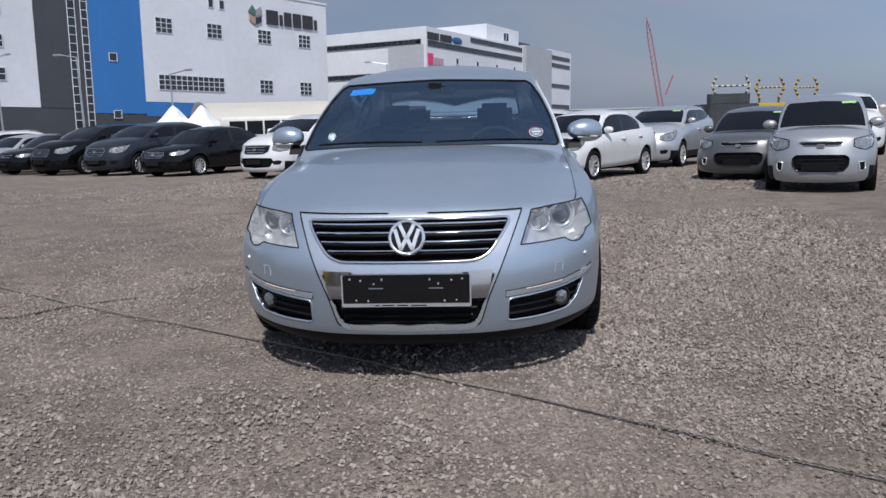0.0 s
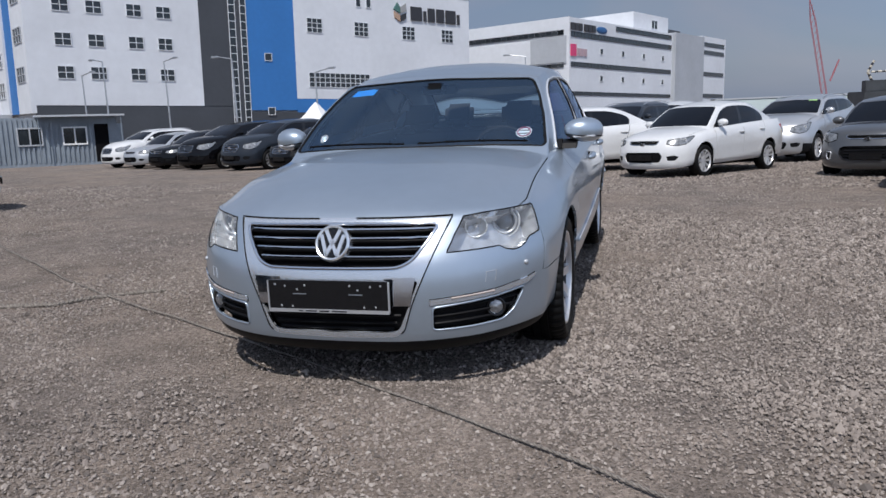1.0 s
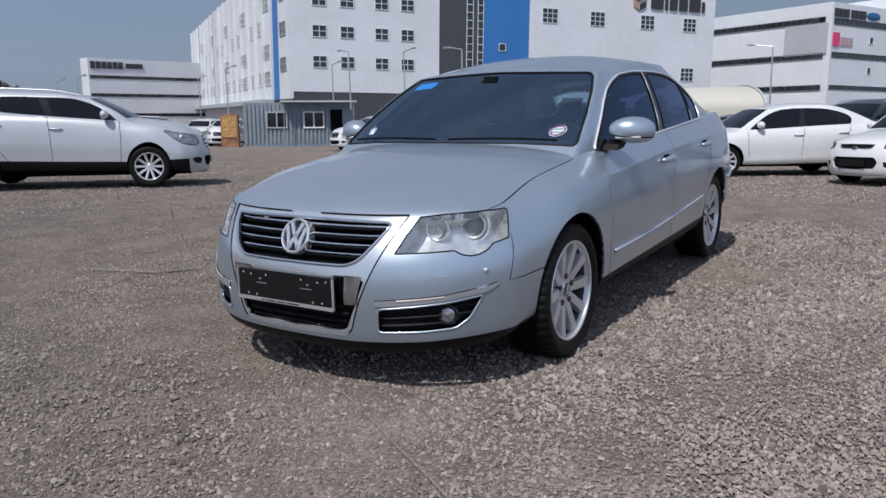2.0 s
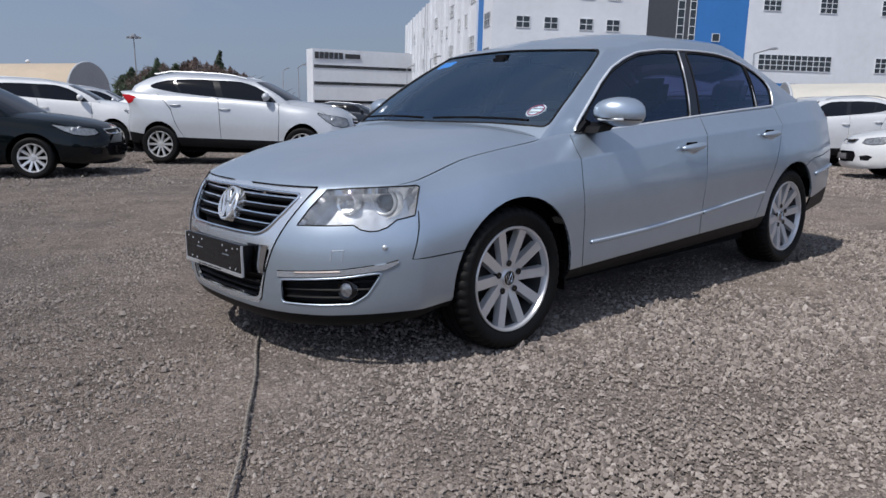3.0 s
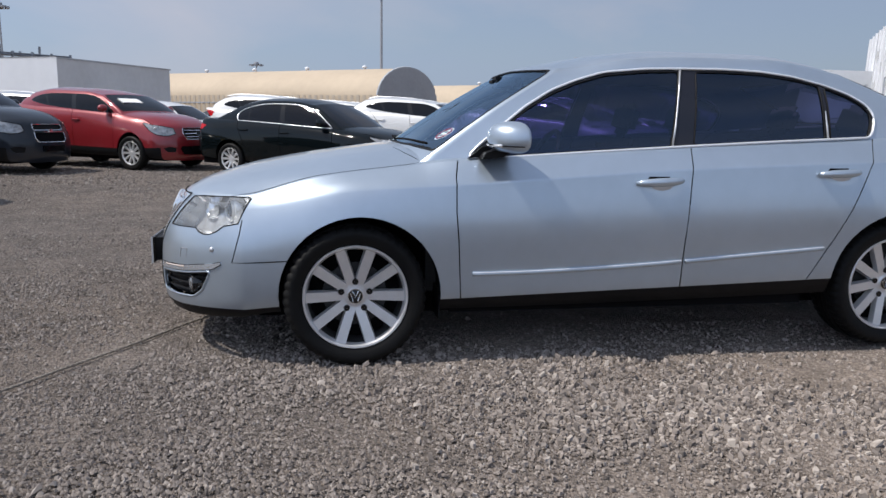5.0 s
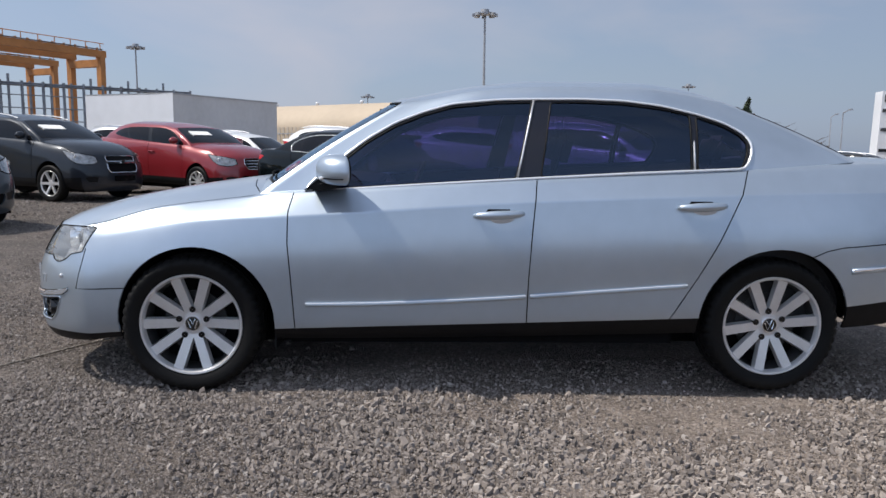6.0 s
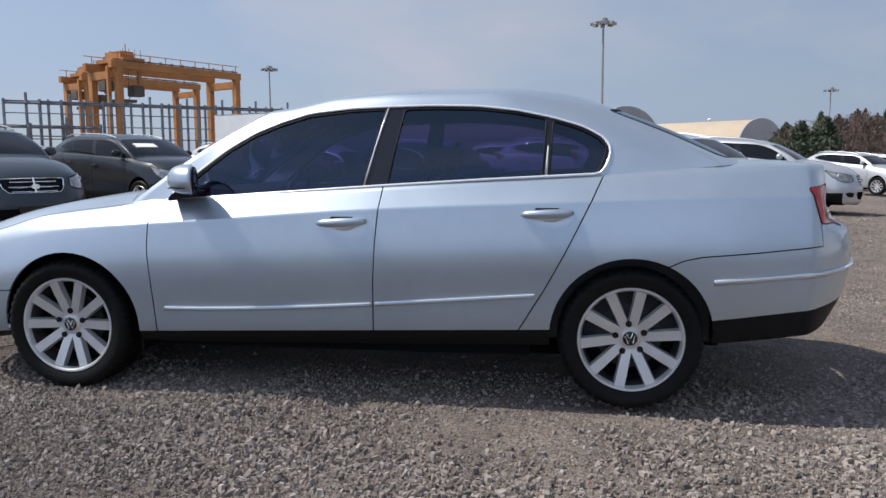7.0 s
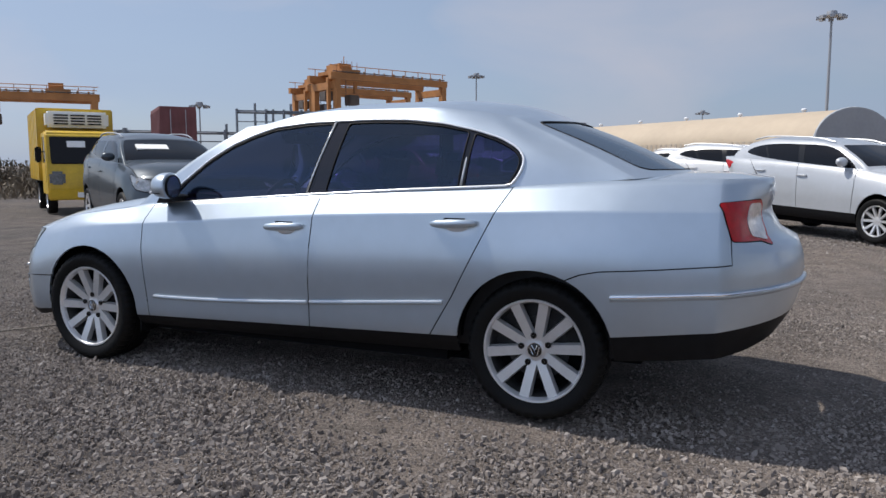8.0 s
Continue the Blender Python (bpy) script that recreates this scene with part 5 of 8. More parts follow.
    for cx, cy, wd in ((.37, 2.30, .25), (-.37, 2.30, .25), (.34, 3.30, .30), (-.34, 3.30, .30)):
        seat = part("seat", box((cx - wd, cy - .28, .42), (cx + wd, cy + .25, .60), None, .05), SEAT, root, "dark cloth seat", True, 50)
        tilt = Matrix.Translation((cx, cy + .22, .47 if cy < 3 else .50)) @ Matrix.Rotation(radians(-16 if cy < 3 else -22), 4, "X")
        part("seat_back", box((-wd, -.07, 0), (wd, .06, .56), tilt, .05), SEAT, seat, "", True, 50)
        part("headrest", box((-.13, -.05, .59), (.13, .04, .78), tilt, .04), SEAT, seat, "", True, 50)
        part("headrest_post", box((-.05, -.01, .55), (.05, .005, .60), tilt), BLACK, seat)
    part("inside_mirror", box((-.12, 1.87, 1.275), (.12, 1.90, 1.335), None, .012), BLACK, root, "dark inside mirror", True, 40)
    part("mirror_mount", box((-.06, 1.74, 1.28), (.06, 1.88, 1.345), None, .02), BLACK, root)
    # stickers behind the windscreen: their places follow the glass
    for name, cx, cz, a, b, mater, lab in (("round_sticker", .612, 1.045, .042, .028, WHITE_P, "white and red oval sticker on the windscreen"), ("small_sticker", -.585, 1.045, .026, .022, WHITE_P, "small white round sticker")):
        bm = bmesh.new()
        bm.faces.new([bm.verts.new(on_screen(cx + a * math.cos(t), cz + b * math.sin(t), .016)) for t in (2 * math.pi * k / 28 for k in range(28))])
        st = part(name, bm, mater, ws, lab)
        bm = bmesh.new()
        add_tube(bm, [on_screen(cx + a * .8 * math.cos(t), cz + b * .8 * math.sin(t), .018) for t in (2 * math.pi * k / 28 for k in range(28))], .004, 5, True)
        part("sticker_ring", bm, mat("plum_print", (.20, .06, .12), .4) if a > .03 else SATIN, st)
        if a > .03:
            for k in range(2):
                part("sticker_bar", add_tube(bmesh.new(), [on_screen(cx - .028, cz + .008 - .016 * k, .018), on_screen(cx + .028, cz + .008 - .016 * k, .018)], .004, 5), STEEL, st)
    bm = bmesh.new()
    bm.faces.new([bm.verts.new(on_screen(x, z, .018)) for x, z in ((-.545, 1.285), (-.39, 1.292), (-.375, 1.325), (-.41, 1.33), (-.53, 1.322))])
    part("blue_sticker", bm, BLUE_P, ws, "blue sticker at the top of the windscreen")


def flank_glass(y, z):
    """Half the width of the cabin at a place on its side glass."""
    best = min(range(41), key=lambda k: abs(glass_z(y, k / 40) - z))
    v = best / 40
    yb, yt = y, y
    xb = BASE[4](min(max(yb, 1.33), 4.05))
    xt = TOP[4](min(max(yt, 1.985), 3.45))
    return xb + (xt - xb) * v + .022 * math.sin(math.pi * v)


def glass_z(y, v):
    zb, zt = BASE[5](y), TOP[5](min(max(y, 1.985), 3.45))
    return zb + (zt - zb) * v


SHELL = shell(18, 100, (2, 4, 4, 9, 4), 16, 60, 12, .052)
cut_saloon(SHELL, True)
saloon()

# ---------------------------------------------------------------- other parked cars
CAR_GLASS = mat("car_glass", (0.005, 0.006, 0.009), 0.05, spec=0.27)
LAMP_DARK = mat("smoked_lamp", (0.30, 0.31, 0.32), 0.14, 0.45, coat=1.0, vary=.5, scale=18)
STYLES = {  # upper grille and lower intake, seen from the front
    "slim": ([(-.1, .715), (.36, .712), (.33, .655), (.25, .64), (-.1, .635)], [(-.1, .50), (.40, .50), (.46, .42), (.40, .31), (-.1, .29)]),
    "wide": ([(-.1, .735), (.44, .73), (.43, .63), (.32, .58), (-.1, .57)], [(-.1, .50), (.52, .49), (.56, .40), (.45, .28), (-.1, .26)]),
    "grin": ([(-.1, .70), (.32, .700), (.35, .685), (.28, .660), (-.1, .652)], [(-.1, .570), (.38, .566), (.44, .53), (.44, .43), (.36, .345), (-.1, .330)]),
    "split": ([(-.1, .735), (.34, .73), (.35, .685), (.33, .668), (-.1, .665)], [(-.1, .645), (.35, .645), (.36, .56), (.31, .50), (-.1, .495)]),
    "halves": ([(-.1, .735), (.42, .728), (.385, .64), (.33, .60), (-.1, .595)], [(-.1, .42), (.50, .42), (.52, .37), (.45, .29), (-.1, .27)]),
    "tall": ([(-.1, .735), (.33, .73), (.36, .66), (.30, .57), (-.1, .56)], [(-.1, .45), (.44, .45), (.47, .40), (.40, .30), (-.1, .28)]),
}
BASES = {}
GREEN_P = mat("green_tag", (.36, .62, .22), .6)
PAPER = mat("paper", (.85, .85, .83), .6)


TALL_WIN = [(1.452, .935), (1.50, .985), (1.60, 1.068), (1.74, 1.175), (1.87, 1.252), (2.0, 1.303), (2.137, 1.343), (2.35, 1.364), (2.75, 1.368), (3.0, 1.352), (3.2, 1.320), (3.38, 1.272),
            (3.52, 1.215), (3.56, 1.180), (3.52, 1.150), (3.36, 1.105), (3.16, 1.062), (2.9, 1.035), (2.526, 1.008), (2.0, .967), (1.64, .942)]
TALL_R = [(2.545, 1.014), (2.605, 1.350), (2.75, 1.352), (3.0, 1.336), (3.10, 1.320), (3.08, 1.062), (2.9, 1.044)]
TALL_Q = [(3.115, 1.068), (3.13, 1.314), (3.2, 1.303), (3.36, 1.260), (3.50, 1.205), (3.535, 1.180), (3.50, 1.158), (3.34, 1.118)]


def base_shell(style, kind="saloon"):
    style = (style, kind)
    win, win_r, win_q = (WIN, WIN_R, WIN_Q) if kind == "saloon" else (TALL_WIN, TALL_R, TALL_Q)
    if style not in BASES:
        bm = shell(8, 44, (1, 2, 2, 2, 2), 8, 30, 6)
        sd = lambda c: c.x > .55
        knife(bm, ARCH_F[::2], "x", (FRONT, SIDE, REAR), DROP, sd)
        knife(bm, ARCH_R[::2], "x", (FRONT, SIDE, REAR), DROP, sd)
        knife(bm, [(-.1, 1.19), (.45, 1.205), (.60, 1.26), (.68, 1.42), (.72, 1.75), (.75, 2.5), (.70, 3.5), (.56, 3.95), (-.1, 4.1)], "z", (LIDR,), DROP)
        knife(bm, win, "x", (GS, GF, GR), PILLAR, lambda c: c.x > .5)
        for poly, g in ((WIN_F, GLASS_F), (win_r, GLASS_R), (win_q, GLASS_Q)):
            knife(bm, poly, "x", (GS, GF, GR), g, None, (PILLAR,))
        knife(bm, [(-.1, .986), (.45, .984), (.65, .974), (.70, .968), (.712, .985), (.672, 1.13), (.628, 1.25), (.58, 1.33), (.555, 1.352), (-.1, 1.377)], "y", (GF, GS), WSCREEN, lambda c: c.y < 2.05, (BODY,))
        knife(bm, [(-.1, 1.125), (.57, 1.125), (.595, 1.14), (.54, 1.335), (.51, 1.352), (-.1, 1.374)], "y", (GR, GS), BACKL, lambda c: c.y > 3.3, (BODY,))
        knife(bm, [(.46, .655), (.50, .725), (.70, .752), (.90, .768), (1.04, .800), (1.06, .788), (.95, .70), (.84, .645), (.68, .622), (.55, .630)], "nose", (FRONT, SIDE, LIDR), HLAMP, lambda c: c.y < .72)
        knife(bm, [(2.44, .955), (2.50, .89), (2.60, .86), (2.70, .84), (2.80, .85), (2.84, .97), (2.70, 1.0)] if kind == "saloon" else [(2.24, .985), (2.42, .91), (2.60, .885), (2.80, .865), (2.84, 1.0), (2.60, 1.03), (2.40, 1.02)], "tail", (REAR, SIDE, LIDR), TLAMP, lambda c: c.y > (4.2 if kind == "saloon" else 3.9))
        up, low = STYLES[style[0]]
        knife(bm, rounded(up, .02, 2), "y", (FRONT,), GRILLE, lambda c: c.y < .4, (BODY,))
        knife(bm, rounded(low, .02, 2), "y", (FRONT,), LOWER, lambda c: c.y < .4, (BODY,))
        knife(bm, [(.52, .47), (.64, .48), (.65, .38), (.60, .345), (.54, .35)] if style[0] == "grin" else [(.45, .42), (.60, .44), (.70, .41), (.62, .34), (.47, .34)], "nose", (FRONT, SIDE), FOGHOLE, lambda c: c.y < .6, (BODY,))
        knife(bm, [(.3, .1), (4.9, .1), (4.9, .55), (4.0, .48), (3.3, .43), (1.33, .39), (.3, .42)], "x", (SIDE, REAR, FRONT), VALANCE, lambda c: c.x > .3, (BODY,))
        knife(bm, ribbon(HOOD_LINE[1:-1], .009), "z", (LIDR,), SEAM, None, (BODY,))
        for ln in ([(1.408, .93), (1.39, .75), (1.40, .56), (1.416, .36)], [(2.527, 1.0), (2.50, .75), (2.484, .38)], [(3.525, 1.05), (3.358, .715), (3.27, .55), (3.152, .40)]):
            knife(bm, ribbon(ln, .01), "x", (SIDE,), SEAM, sd, (BODY,))
        BASES[style] = bm
    return BASES[style]


def warp_for(kind, L, W, H):
    def saloon_w(p):
        return (p.x * W / 1.83, p.y * L / 4.745, p.z * H / 1.463)

    def tall_w(p):
        x, y, z = p
        z += (.085 if H > 1.6 else 0) * smooth01((z - .66) / .27) * (1 - smooth01((z - .97) / .48))
        if y > 3.9:
            y = 3.9 + (y - 3.9) * .62
        if z > .95:
            y += .42 * min(1, (z - .95) / .42) * smooth01((p.y - 2.3) / 1.2)
            z += .03 * smooth01((p.y - 2.4) / .8) * min(1, (z - .95) / .3)
            x *= 1 + .05 * min(1, (z - .95) / .4)
        if z > .55 and y < 1.5:
            z += (.03 if H > 1.6 else .07) * smooth01((z - .55) / .2) * (1 - smooth01((y - .3) / 1.1))
        k = L / 4.424
        return (x * W / 1.83, y * k, z * H / 1.493)
    return saloon_w if kind == "saloon" else tall_w


BODY_MESH = {}


def parked(kind, colour, at, head, side, L, W, H, label, style="slim", clad=False, rails=False, name="parked_car", group="cars of the lot", spokes=10, plate=True, trim=False, paper=False, tag=False):
    """A parked car whose front wheel on one side (1 its left, -1 its right) stands at a place, with its nose to head."""
    wf = warp_for(kind, L, W, H)
    hub_f, hub_r = wf(Vector((.757, .962, .33))), wf(Vector((.757, 3.645, .34)))
    wr = (.31 if kind == "saloon" else .345) * (H / 1.463 if kind == "saloon" else H / 1.66)
    a = math.atan2(head[0], -head[1])
    R = Matrix.Rotation(a, 4, "Z")
    off = R @ Vector((side * (hub_f[0] + .08), hub_f[1], 0))
    z = slope(at[1])
    tilt = math.atan(.033) * smooth01((at[1] - 2) / 6)
    root = thing(name, Matrix.Translation((at[0] - off.x, at[1] - off.y, z)) @ Matrix.Rotation(-tilt, 4, "X") @ R, label, "car", group)
    bm = base_shell(style, kind)
    key = (kind, L, W, H, style, clad)

    def put(nm, groups, m, lab="", split=False, inset=0.0, flange=.02):
        kk = key + (nm,)
        if kk not in BODY_MESH:
            Lp, Rp = pieces(bm, groups, flange, warp=wf, inset=inset)
            BODY_MESH[kk] = None
            if Lp[0]:
                sets = [Lp, Rp] if split else [join(Lp, Rp)]
                BODY_MESH[kk] = [(s[0], s[1]) for s in sets]
        if BODY_MESH[kk]:
            return [obj(nm, V, F, m, root, lab, True) for V, F in BODY_MESH[kk]]
        return []
    put("body", (BODY,) if clad else (BODY, VALANCE), colour)
    if clad:
        put("lower_cladding", (VALANCE,), BLACK, "dark plastic lower cladding")
    screen = put("windscreen", (WSCREEN,), CAR_GLASS, flange=0)[0]
    put("rear_screen", (BACKL,), CAR_GLASS, flange=0)
    if paper:
        me = screen.data
        f = min(me.polygons, key=lambda q: abs(q.center.x + .18) + abs(q.center.z - H * .83))
        ax = Vector((1, 0, 0)).cross(f.normal).normalized()
        M = Matrix((Vector((1, 0, 0)), -f.normal if f.normal.y > 0 else f.normal, ax)).transposed().to_4x4()
        M.translation = f.center
        part("paper_notice", box((-.26, -.012, -.09), (.26, .012, .09), M), PAPER, root, "white paper notice on the windscreen")
    if tag:
        me = screen.data
        f = min(me.polygons, key=lambda q: abs(q.center.x - W * .24) + 2 * abs(q.center.z - H * .905))
        ax = Vector((1, 0, 0)).cross(f.normal).normalized()
        M = Matrix((Vector((1, 0, 0)), -f.normal if f.normal.y > 0 else f.normal, ax)).transposed().to_4x4()
        M.translation = f.center
        part("windscreen_tag", box((-.10, -.010, -.025), (.10, .010, .025), M), GREEN_P, screen, "pale green paper tag")
    if trim:
        ln = [wf(p) for p in loops(bm, (PILLAR, GLASS_F, GLASS_R, GLASS_Q))[0]]
        mirror_tubes("window_trim", [[Vector((p[0] + .004, p[1], p[2])) for p in ln]], .008, TRIM, root, "bright chrome window surround", 6, True)
    put("window_frame", (PILLAR,), GLOSS_BLACK, "", True)
    put("front_window", (GLASS_F,), CAR_GLASS, "", True, .003)
    put("rear_window", (GLASS_R, GLASS_Q), CAR_GLASS, "", True, .003)
    lamps = put("headlight", (HLAMP,), LAMP_DARK, "clear headlight", True, -.003)
    for sx, lamp in zip((1, -1), lamps):
        co = [v.co for v in lamp.data.vertices]
        mid = sum(co, Vector()) / len(co)
        for f, rr in ((-.035, .050), (.045, .040)):
            M = Matrix.Translation((mid.x + sx * f, mid.y + f * .7 - .028, mid.z)) @ Matrix.Rotation(radians(-90 + sx * 32), 4, "Z")
            part("lamp_reflector", add_lathe(bmesh.new(), [(.001, .0), (rr * .5, .006), (rr * .9, .016), (rr, .012), (rr, -.03)], 14, M), CLEAR_LAMP, lamp, "", True)
    ln = [wf(p) for p in loops(bm, (HLAMP,))[0]]
    for sx, lamp in zip((1, -1), lamps):
        part("lamp_seal", add_tube(bmesh.new(), [(p[0] * sx, p[1] - .002, p[2]) for p in ln], .007, 5, True), GAP, lamp)
    put("tail_light", (TLAMP,), RED_LENS, "red tail light", True, -.003)
    put("grille", (GRILLE,), BLACK, "black grille with bright rim", False, .02)
    put("air_intake", (LOWER,), GAP, "", False, .02)
    if style in ("tall", "wide", "halves"):
        for zz, hw in ((.70, .30), (.655, .32), (.61, .29)):
            pts = [wf(Vector((hw * (q / 4 - 1), nose_y(hw * (q / 4 - 1), zz) + .006, zz))) for q in range(9)]
            part("grille_bar", add_tube(bmesh.new(), pts, .010, 5), CHROME, root)
    put("fog_recess", (FOGHOLE,), BLACK, "", True, .01)
    if style == "grin":
        ln = loops(bm, (LOWER,))[0]
        part("intake_rim", add_tube(bmesh.new(), [wf(Vector((p.x, p.y - .003, p.z))) for p in full_line(ln)], .010, 5, True), GLOSS_BLACK, root, "black rim of the wide intake")
        for zz in (.40, .45, .50, .545):
            part("intake_slat", add_tube(bmesh.new(), [wf(Vector((.36 * (q / 4 - 1), nose_y(.36 * (q / 4 - 1), zz) + .010, zz))) for q in range(9)], .006, 5), GLOSS_BLACK, root)
        mirror_tubes("fog_rim", [[Vector(wf(p)) - Vector((0, .006, 0)) for p in loops(bm, (FOGHOLE,))[0]]], .009, TRIM, root, "bright fog lamp rim", 6, True)
    put("panel_gap", (SEAM,), GAP, "", False, .006, 0)
    if style == "split":
        ln = loops(bm, (LOWER,))[0]
        part("intake_rim", add_tube(bmesh.new(), [wf(Vector((p.x, p.y - .004, p.z))) for p in full_line(ln)], .009, 5, True), CHROME, root, "bright rim of the lower grille")
    if style == "halves":
        part("grille_post", add_tube(bmesh.new(), [wf(Vector((0, nose_y(0, z) - .006, z))) for z in (.60, .65, .70, .735)], .016, 6), CHROME, root, "chrome post in the middle of the grille")
    kk = key + ("rimline",)
    if kk not in BODY_MESH:
        b2 = bmesh.new()
        ln = loops(bm, (GRILLE,))[0]
        add_tube(b2, [wf(Vector((p.x, p.y - .004, p.z))) for p in full_line(ln)], .008, 5, True)
        o = part("grille_rim", b2, CHROME, root)
        BODY_MESH[kk] = o.data
    else:
        o = new("grille_rim", BODY_MESH[kk])
        o.parent = root
    for sx in (1, -1):
        hx = W / 2 - .115
        for hy, hz in ((hub_f[1], wr), (hub_r[1], wr)):
            wheel(root, sx * hx, hy, hz, sx, wr, .21, wr * .70, spokes, True, True)
            b2 = bmesh.new()
            rows = [[b2.verts.new((sx * x, hy + rr * math.cos(q), hz + .02 + rr * math.sin(q))) for q in (math.pi * (k / 14 * 1.1 - .05) for k in range(15))] for x, rr in ((W / 2 - .06, wr * 1.16), (.45, wr * 1.16), (.45, .05))]
            for A, B in zip(rows, rows[1:]):
                for k in range(14):
                    b2.faces.new((A[k], A[k + 1], B[k + 1], B[k]))
            part("wheel_arch", b2, GAP, root)
        kk = key + ("mirror", sx)
        if kk not in BODY_MESH:
            b2 = bmesh.new()
            bmesh.ops.create_uvsphere(b2, u_segments=12, v_segments=8, radius=1)
            c = Vector(wf(Vector((.90 * sx, 1.62, 1.03))))
            bmesh.ops.transform(b2, matrix=Matrix.Translation(c) @ Matrix.Diagonal((.11, .07, .075, 1)), verts=b2.verts)
            o = part("door_mirror", b2, colour, root, "", True)
            made = [o.data]
            for y0, zz in ((2.30, .838), (3.22, .88)):
                c = [wf(Vector((flank_x(y0 + .2 * t, zz) + .012 + .015 * math.sin(math.pi * t), y0 + .2 * t, zz))) for t in (0, .25, .5, .75, 1)]
                made.append(part("door_handle", add_tube(bmesh.new(), [(p[0] * sx, p[1], p[2]) for p in c], .013, 6), colour, root, "", True).data)
            BODY_MESH[kk] = made
        else:
            for me, nm in zip(BODY_MESH[kk], ("door_mirror", "door_handle", "door_handle")):
                me = me.copy()
                me.materials[0] = colour
                o = new(nm, me)
                o.parent = root
        if rails:
            pts = [wf(Vector((.56 * sx, 2.05 + 1.35 * t / 6, ROOF(2.05 + 1.35 * t / 6) - .02 + (.0 if t in (0, 6) else .012)))) for t in range(7)]
            part("roof_rail", add_tube(bmesh.new(), pts, .013, 6), GALV, root, "silver roof rail")
    y0, z0 = wf(Vector((0, .0, .40)))[1:]
    if plate:
        part("plate_blank", box((-.25, y0 - .025, z0 - .055), (.25, y0 + .01, z0 + .055)), GLOSS_BLACK, root)
    e = wf(Vector((.70, .3, .25)))
    f = wf(Vector((.70, 4.45, .5)))
    part("underbody", box((-e[0], e[1], .20), (e[0], f[1], f[2])), GAP, root)
    part("nose_badge", box((-.05, wf(Vector((0, .04, .66)))[1] - .012, wf(Vector((0, 0, .66)))[2] - .03), (.05, wf(Vector((0, .04, .66)))[1] + .03, wf(Vector((0, 0, .66)))[2] + .03), None, .01), CHROME, root)
    return root


YELLOW = mat("yellow_paint", (0.62, 0.40, 0.02), 0.45, coat=0.3, vary=0.22, scale=2)
P_WHITE = paint("white", (0.66, 0.665, 0.67), 0.0, 0.35)
P_BLACK = paint("black", (0.004, 0.004, 0.005), 0.0, 0.3, 0.7, 0.0)
P_GREEN = paint("green_black", (0.003, 0.005, 0.006), 0.0, 0.3, 0.75, 0.0)
P_GREY = paint("dark_grey", (0.022, 0.027, 0.036), 0.2, 0.35, 0.6, 0.1)
P_MID = paint("mid_grey", (0.11, 0.113, 0.12), 0.5, 0.38)
P_SILV = paint("silver", (0.52, 0.53, 0.55), 0.6, 0.38)
P_STONE = paint("silver_grey", (0.40, 0.41, 0.43), 0.6, 0.38)
P_PEARL = paint("pearl_white", (0.47, 0.49, 0.52), 0.25, 0.35)
P_RED = paint("red", (0.215, 0.012, 0.018), 0.2, 0.35)
P_TEAL = paint("grey_green", (0.046, 0.060, 0.076), 0.2, 0.35, 0.6, 0.1)
NR = (-.35, -.94)
# the row behind the saloon
parked("saloon", P_WHITE, (2.3, 12.5), (-.574, -.82), 1, 4.37, 1.70, 1.45, "white compact saloon with black blank plate, parked on gravel")
parked("tall", P_SILV, (5.27, 17.6), (-.50, -.87), 1, 4.41, 1.82, 1.68, "silver compact sport utility car parked behind others", "tall", True, True, tag=True)
parked("tall", P_MID, (4.55, 12.6), (-.47, -.883), -1, 4.30, 1.78, 1.47, "mid-grey hatchback with dark grille", "grin", tag=True)
parked("tall", P_STONE, (4.70, 9.3), (-.38, -.925), -1, 3.60, 1.54, 1.53, "silver small hatchback with wide black intake and a green windscreen tag", "grin", True, spokes=6, tag=True)
parked("saloon", P_WHITE, (-1.2, 13.6), (-.80, -.60), 1, 4.85, 1.83, 1.46, "white large saloon parked at an angle", "slim")
parked("tall", P_WHITE, (-4.6, 16.2), (-.45, -.90), 1, 4.45, 1.83, 1.68, "white sport utility car with black grille", "wide", True, True)
parked("saloon", P_BLACK, (-8.5, 18.9), NR, 1, 4.87, 1.85, 1.47, "black executive saloon with chrome grille", "tall")
parked("tall", P_GREY, (-11.0, 20.3), NR, 1, 4.69, 1.88, 1.71, "dark grey sport utility car", "tall", False, False)
parked("tall", P_BLACK, (-13.5, 21.6), NR, 1, 5.0, 1.95, 1.74, "black large sport utility car", "tall", False, False)
parked("saloon", P_BLACK, (-15.8, 22.9), NR, 1, 4.9, 1.85, 1.47, "black saloon in a row of cars", "slim")
parked("saloon", P_SILV, (-18.0, 24.2), NR, 1, 4.7, 1.82, 1.46, "silver-white saloon in a row of cars", "slim")
parked("tall", P_WHITE, (-20.3, 25.8), NR, 1, 4.7, 1.86, 1.69, "white sport utility car at the end of a row", "tall", False, True)
parked("tall", P_WHITE, (-23.7, 34.0), NR, 1, 4.6, 1.84, 1.66, "white sport utility car behind the dark row", "tall")
parked("saloon", P_WHITE, (-21.6, 36.5), NR, 1, 4.7, 1.82, 1.46, "white saloon behind the dark row", "slim")
parked("tall", P_GREY, (.9, 19.6), (-.4, -.92), 1, 4.9, 1.92, 1.76, "dark grey people carrier with roof rails", "tall", False, True)
parked("tall", P_WHITE, (2.6, 21.2), (-.2, -.98), 1, 4.8, 1.9, 1.80, "white van behind the row", "tall")
parked("saloon", P_GREY, (8.8, 20.6), (-.4, -.92), -1, 4.6, 1.8, 1.46, "dark grey saloon behind the row", "slim")
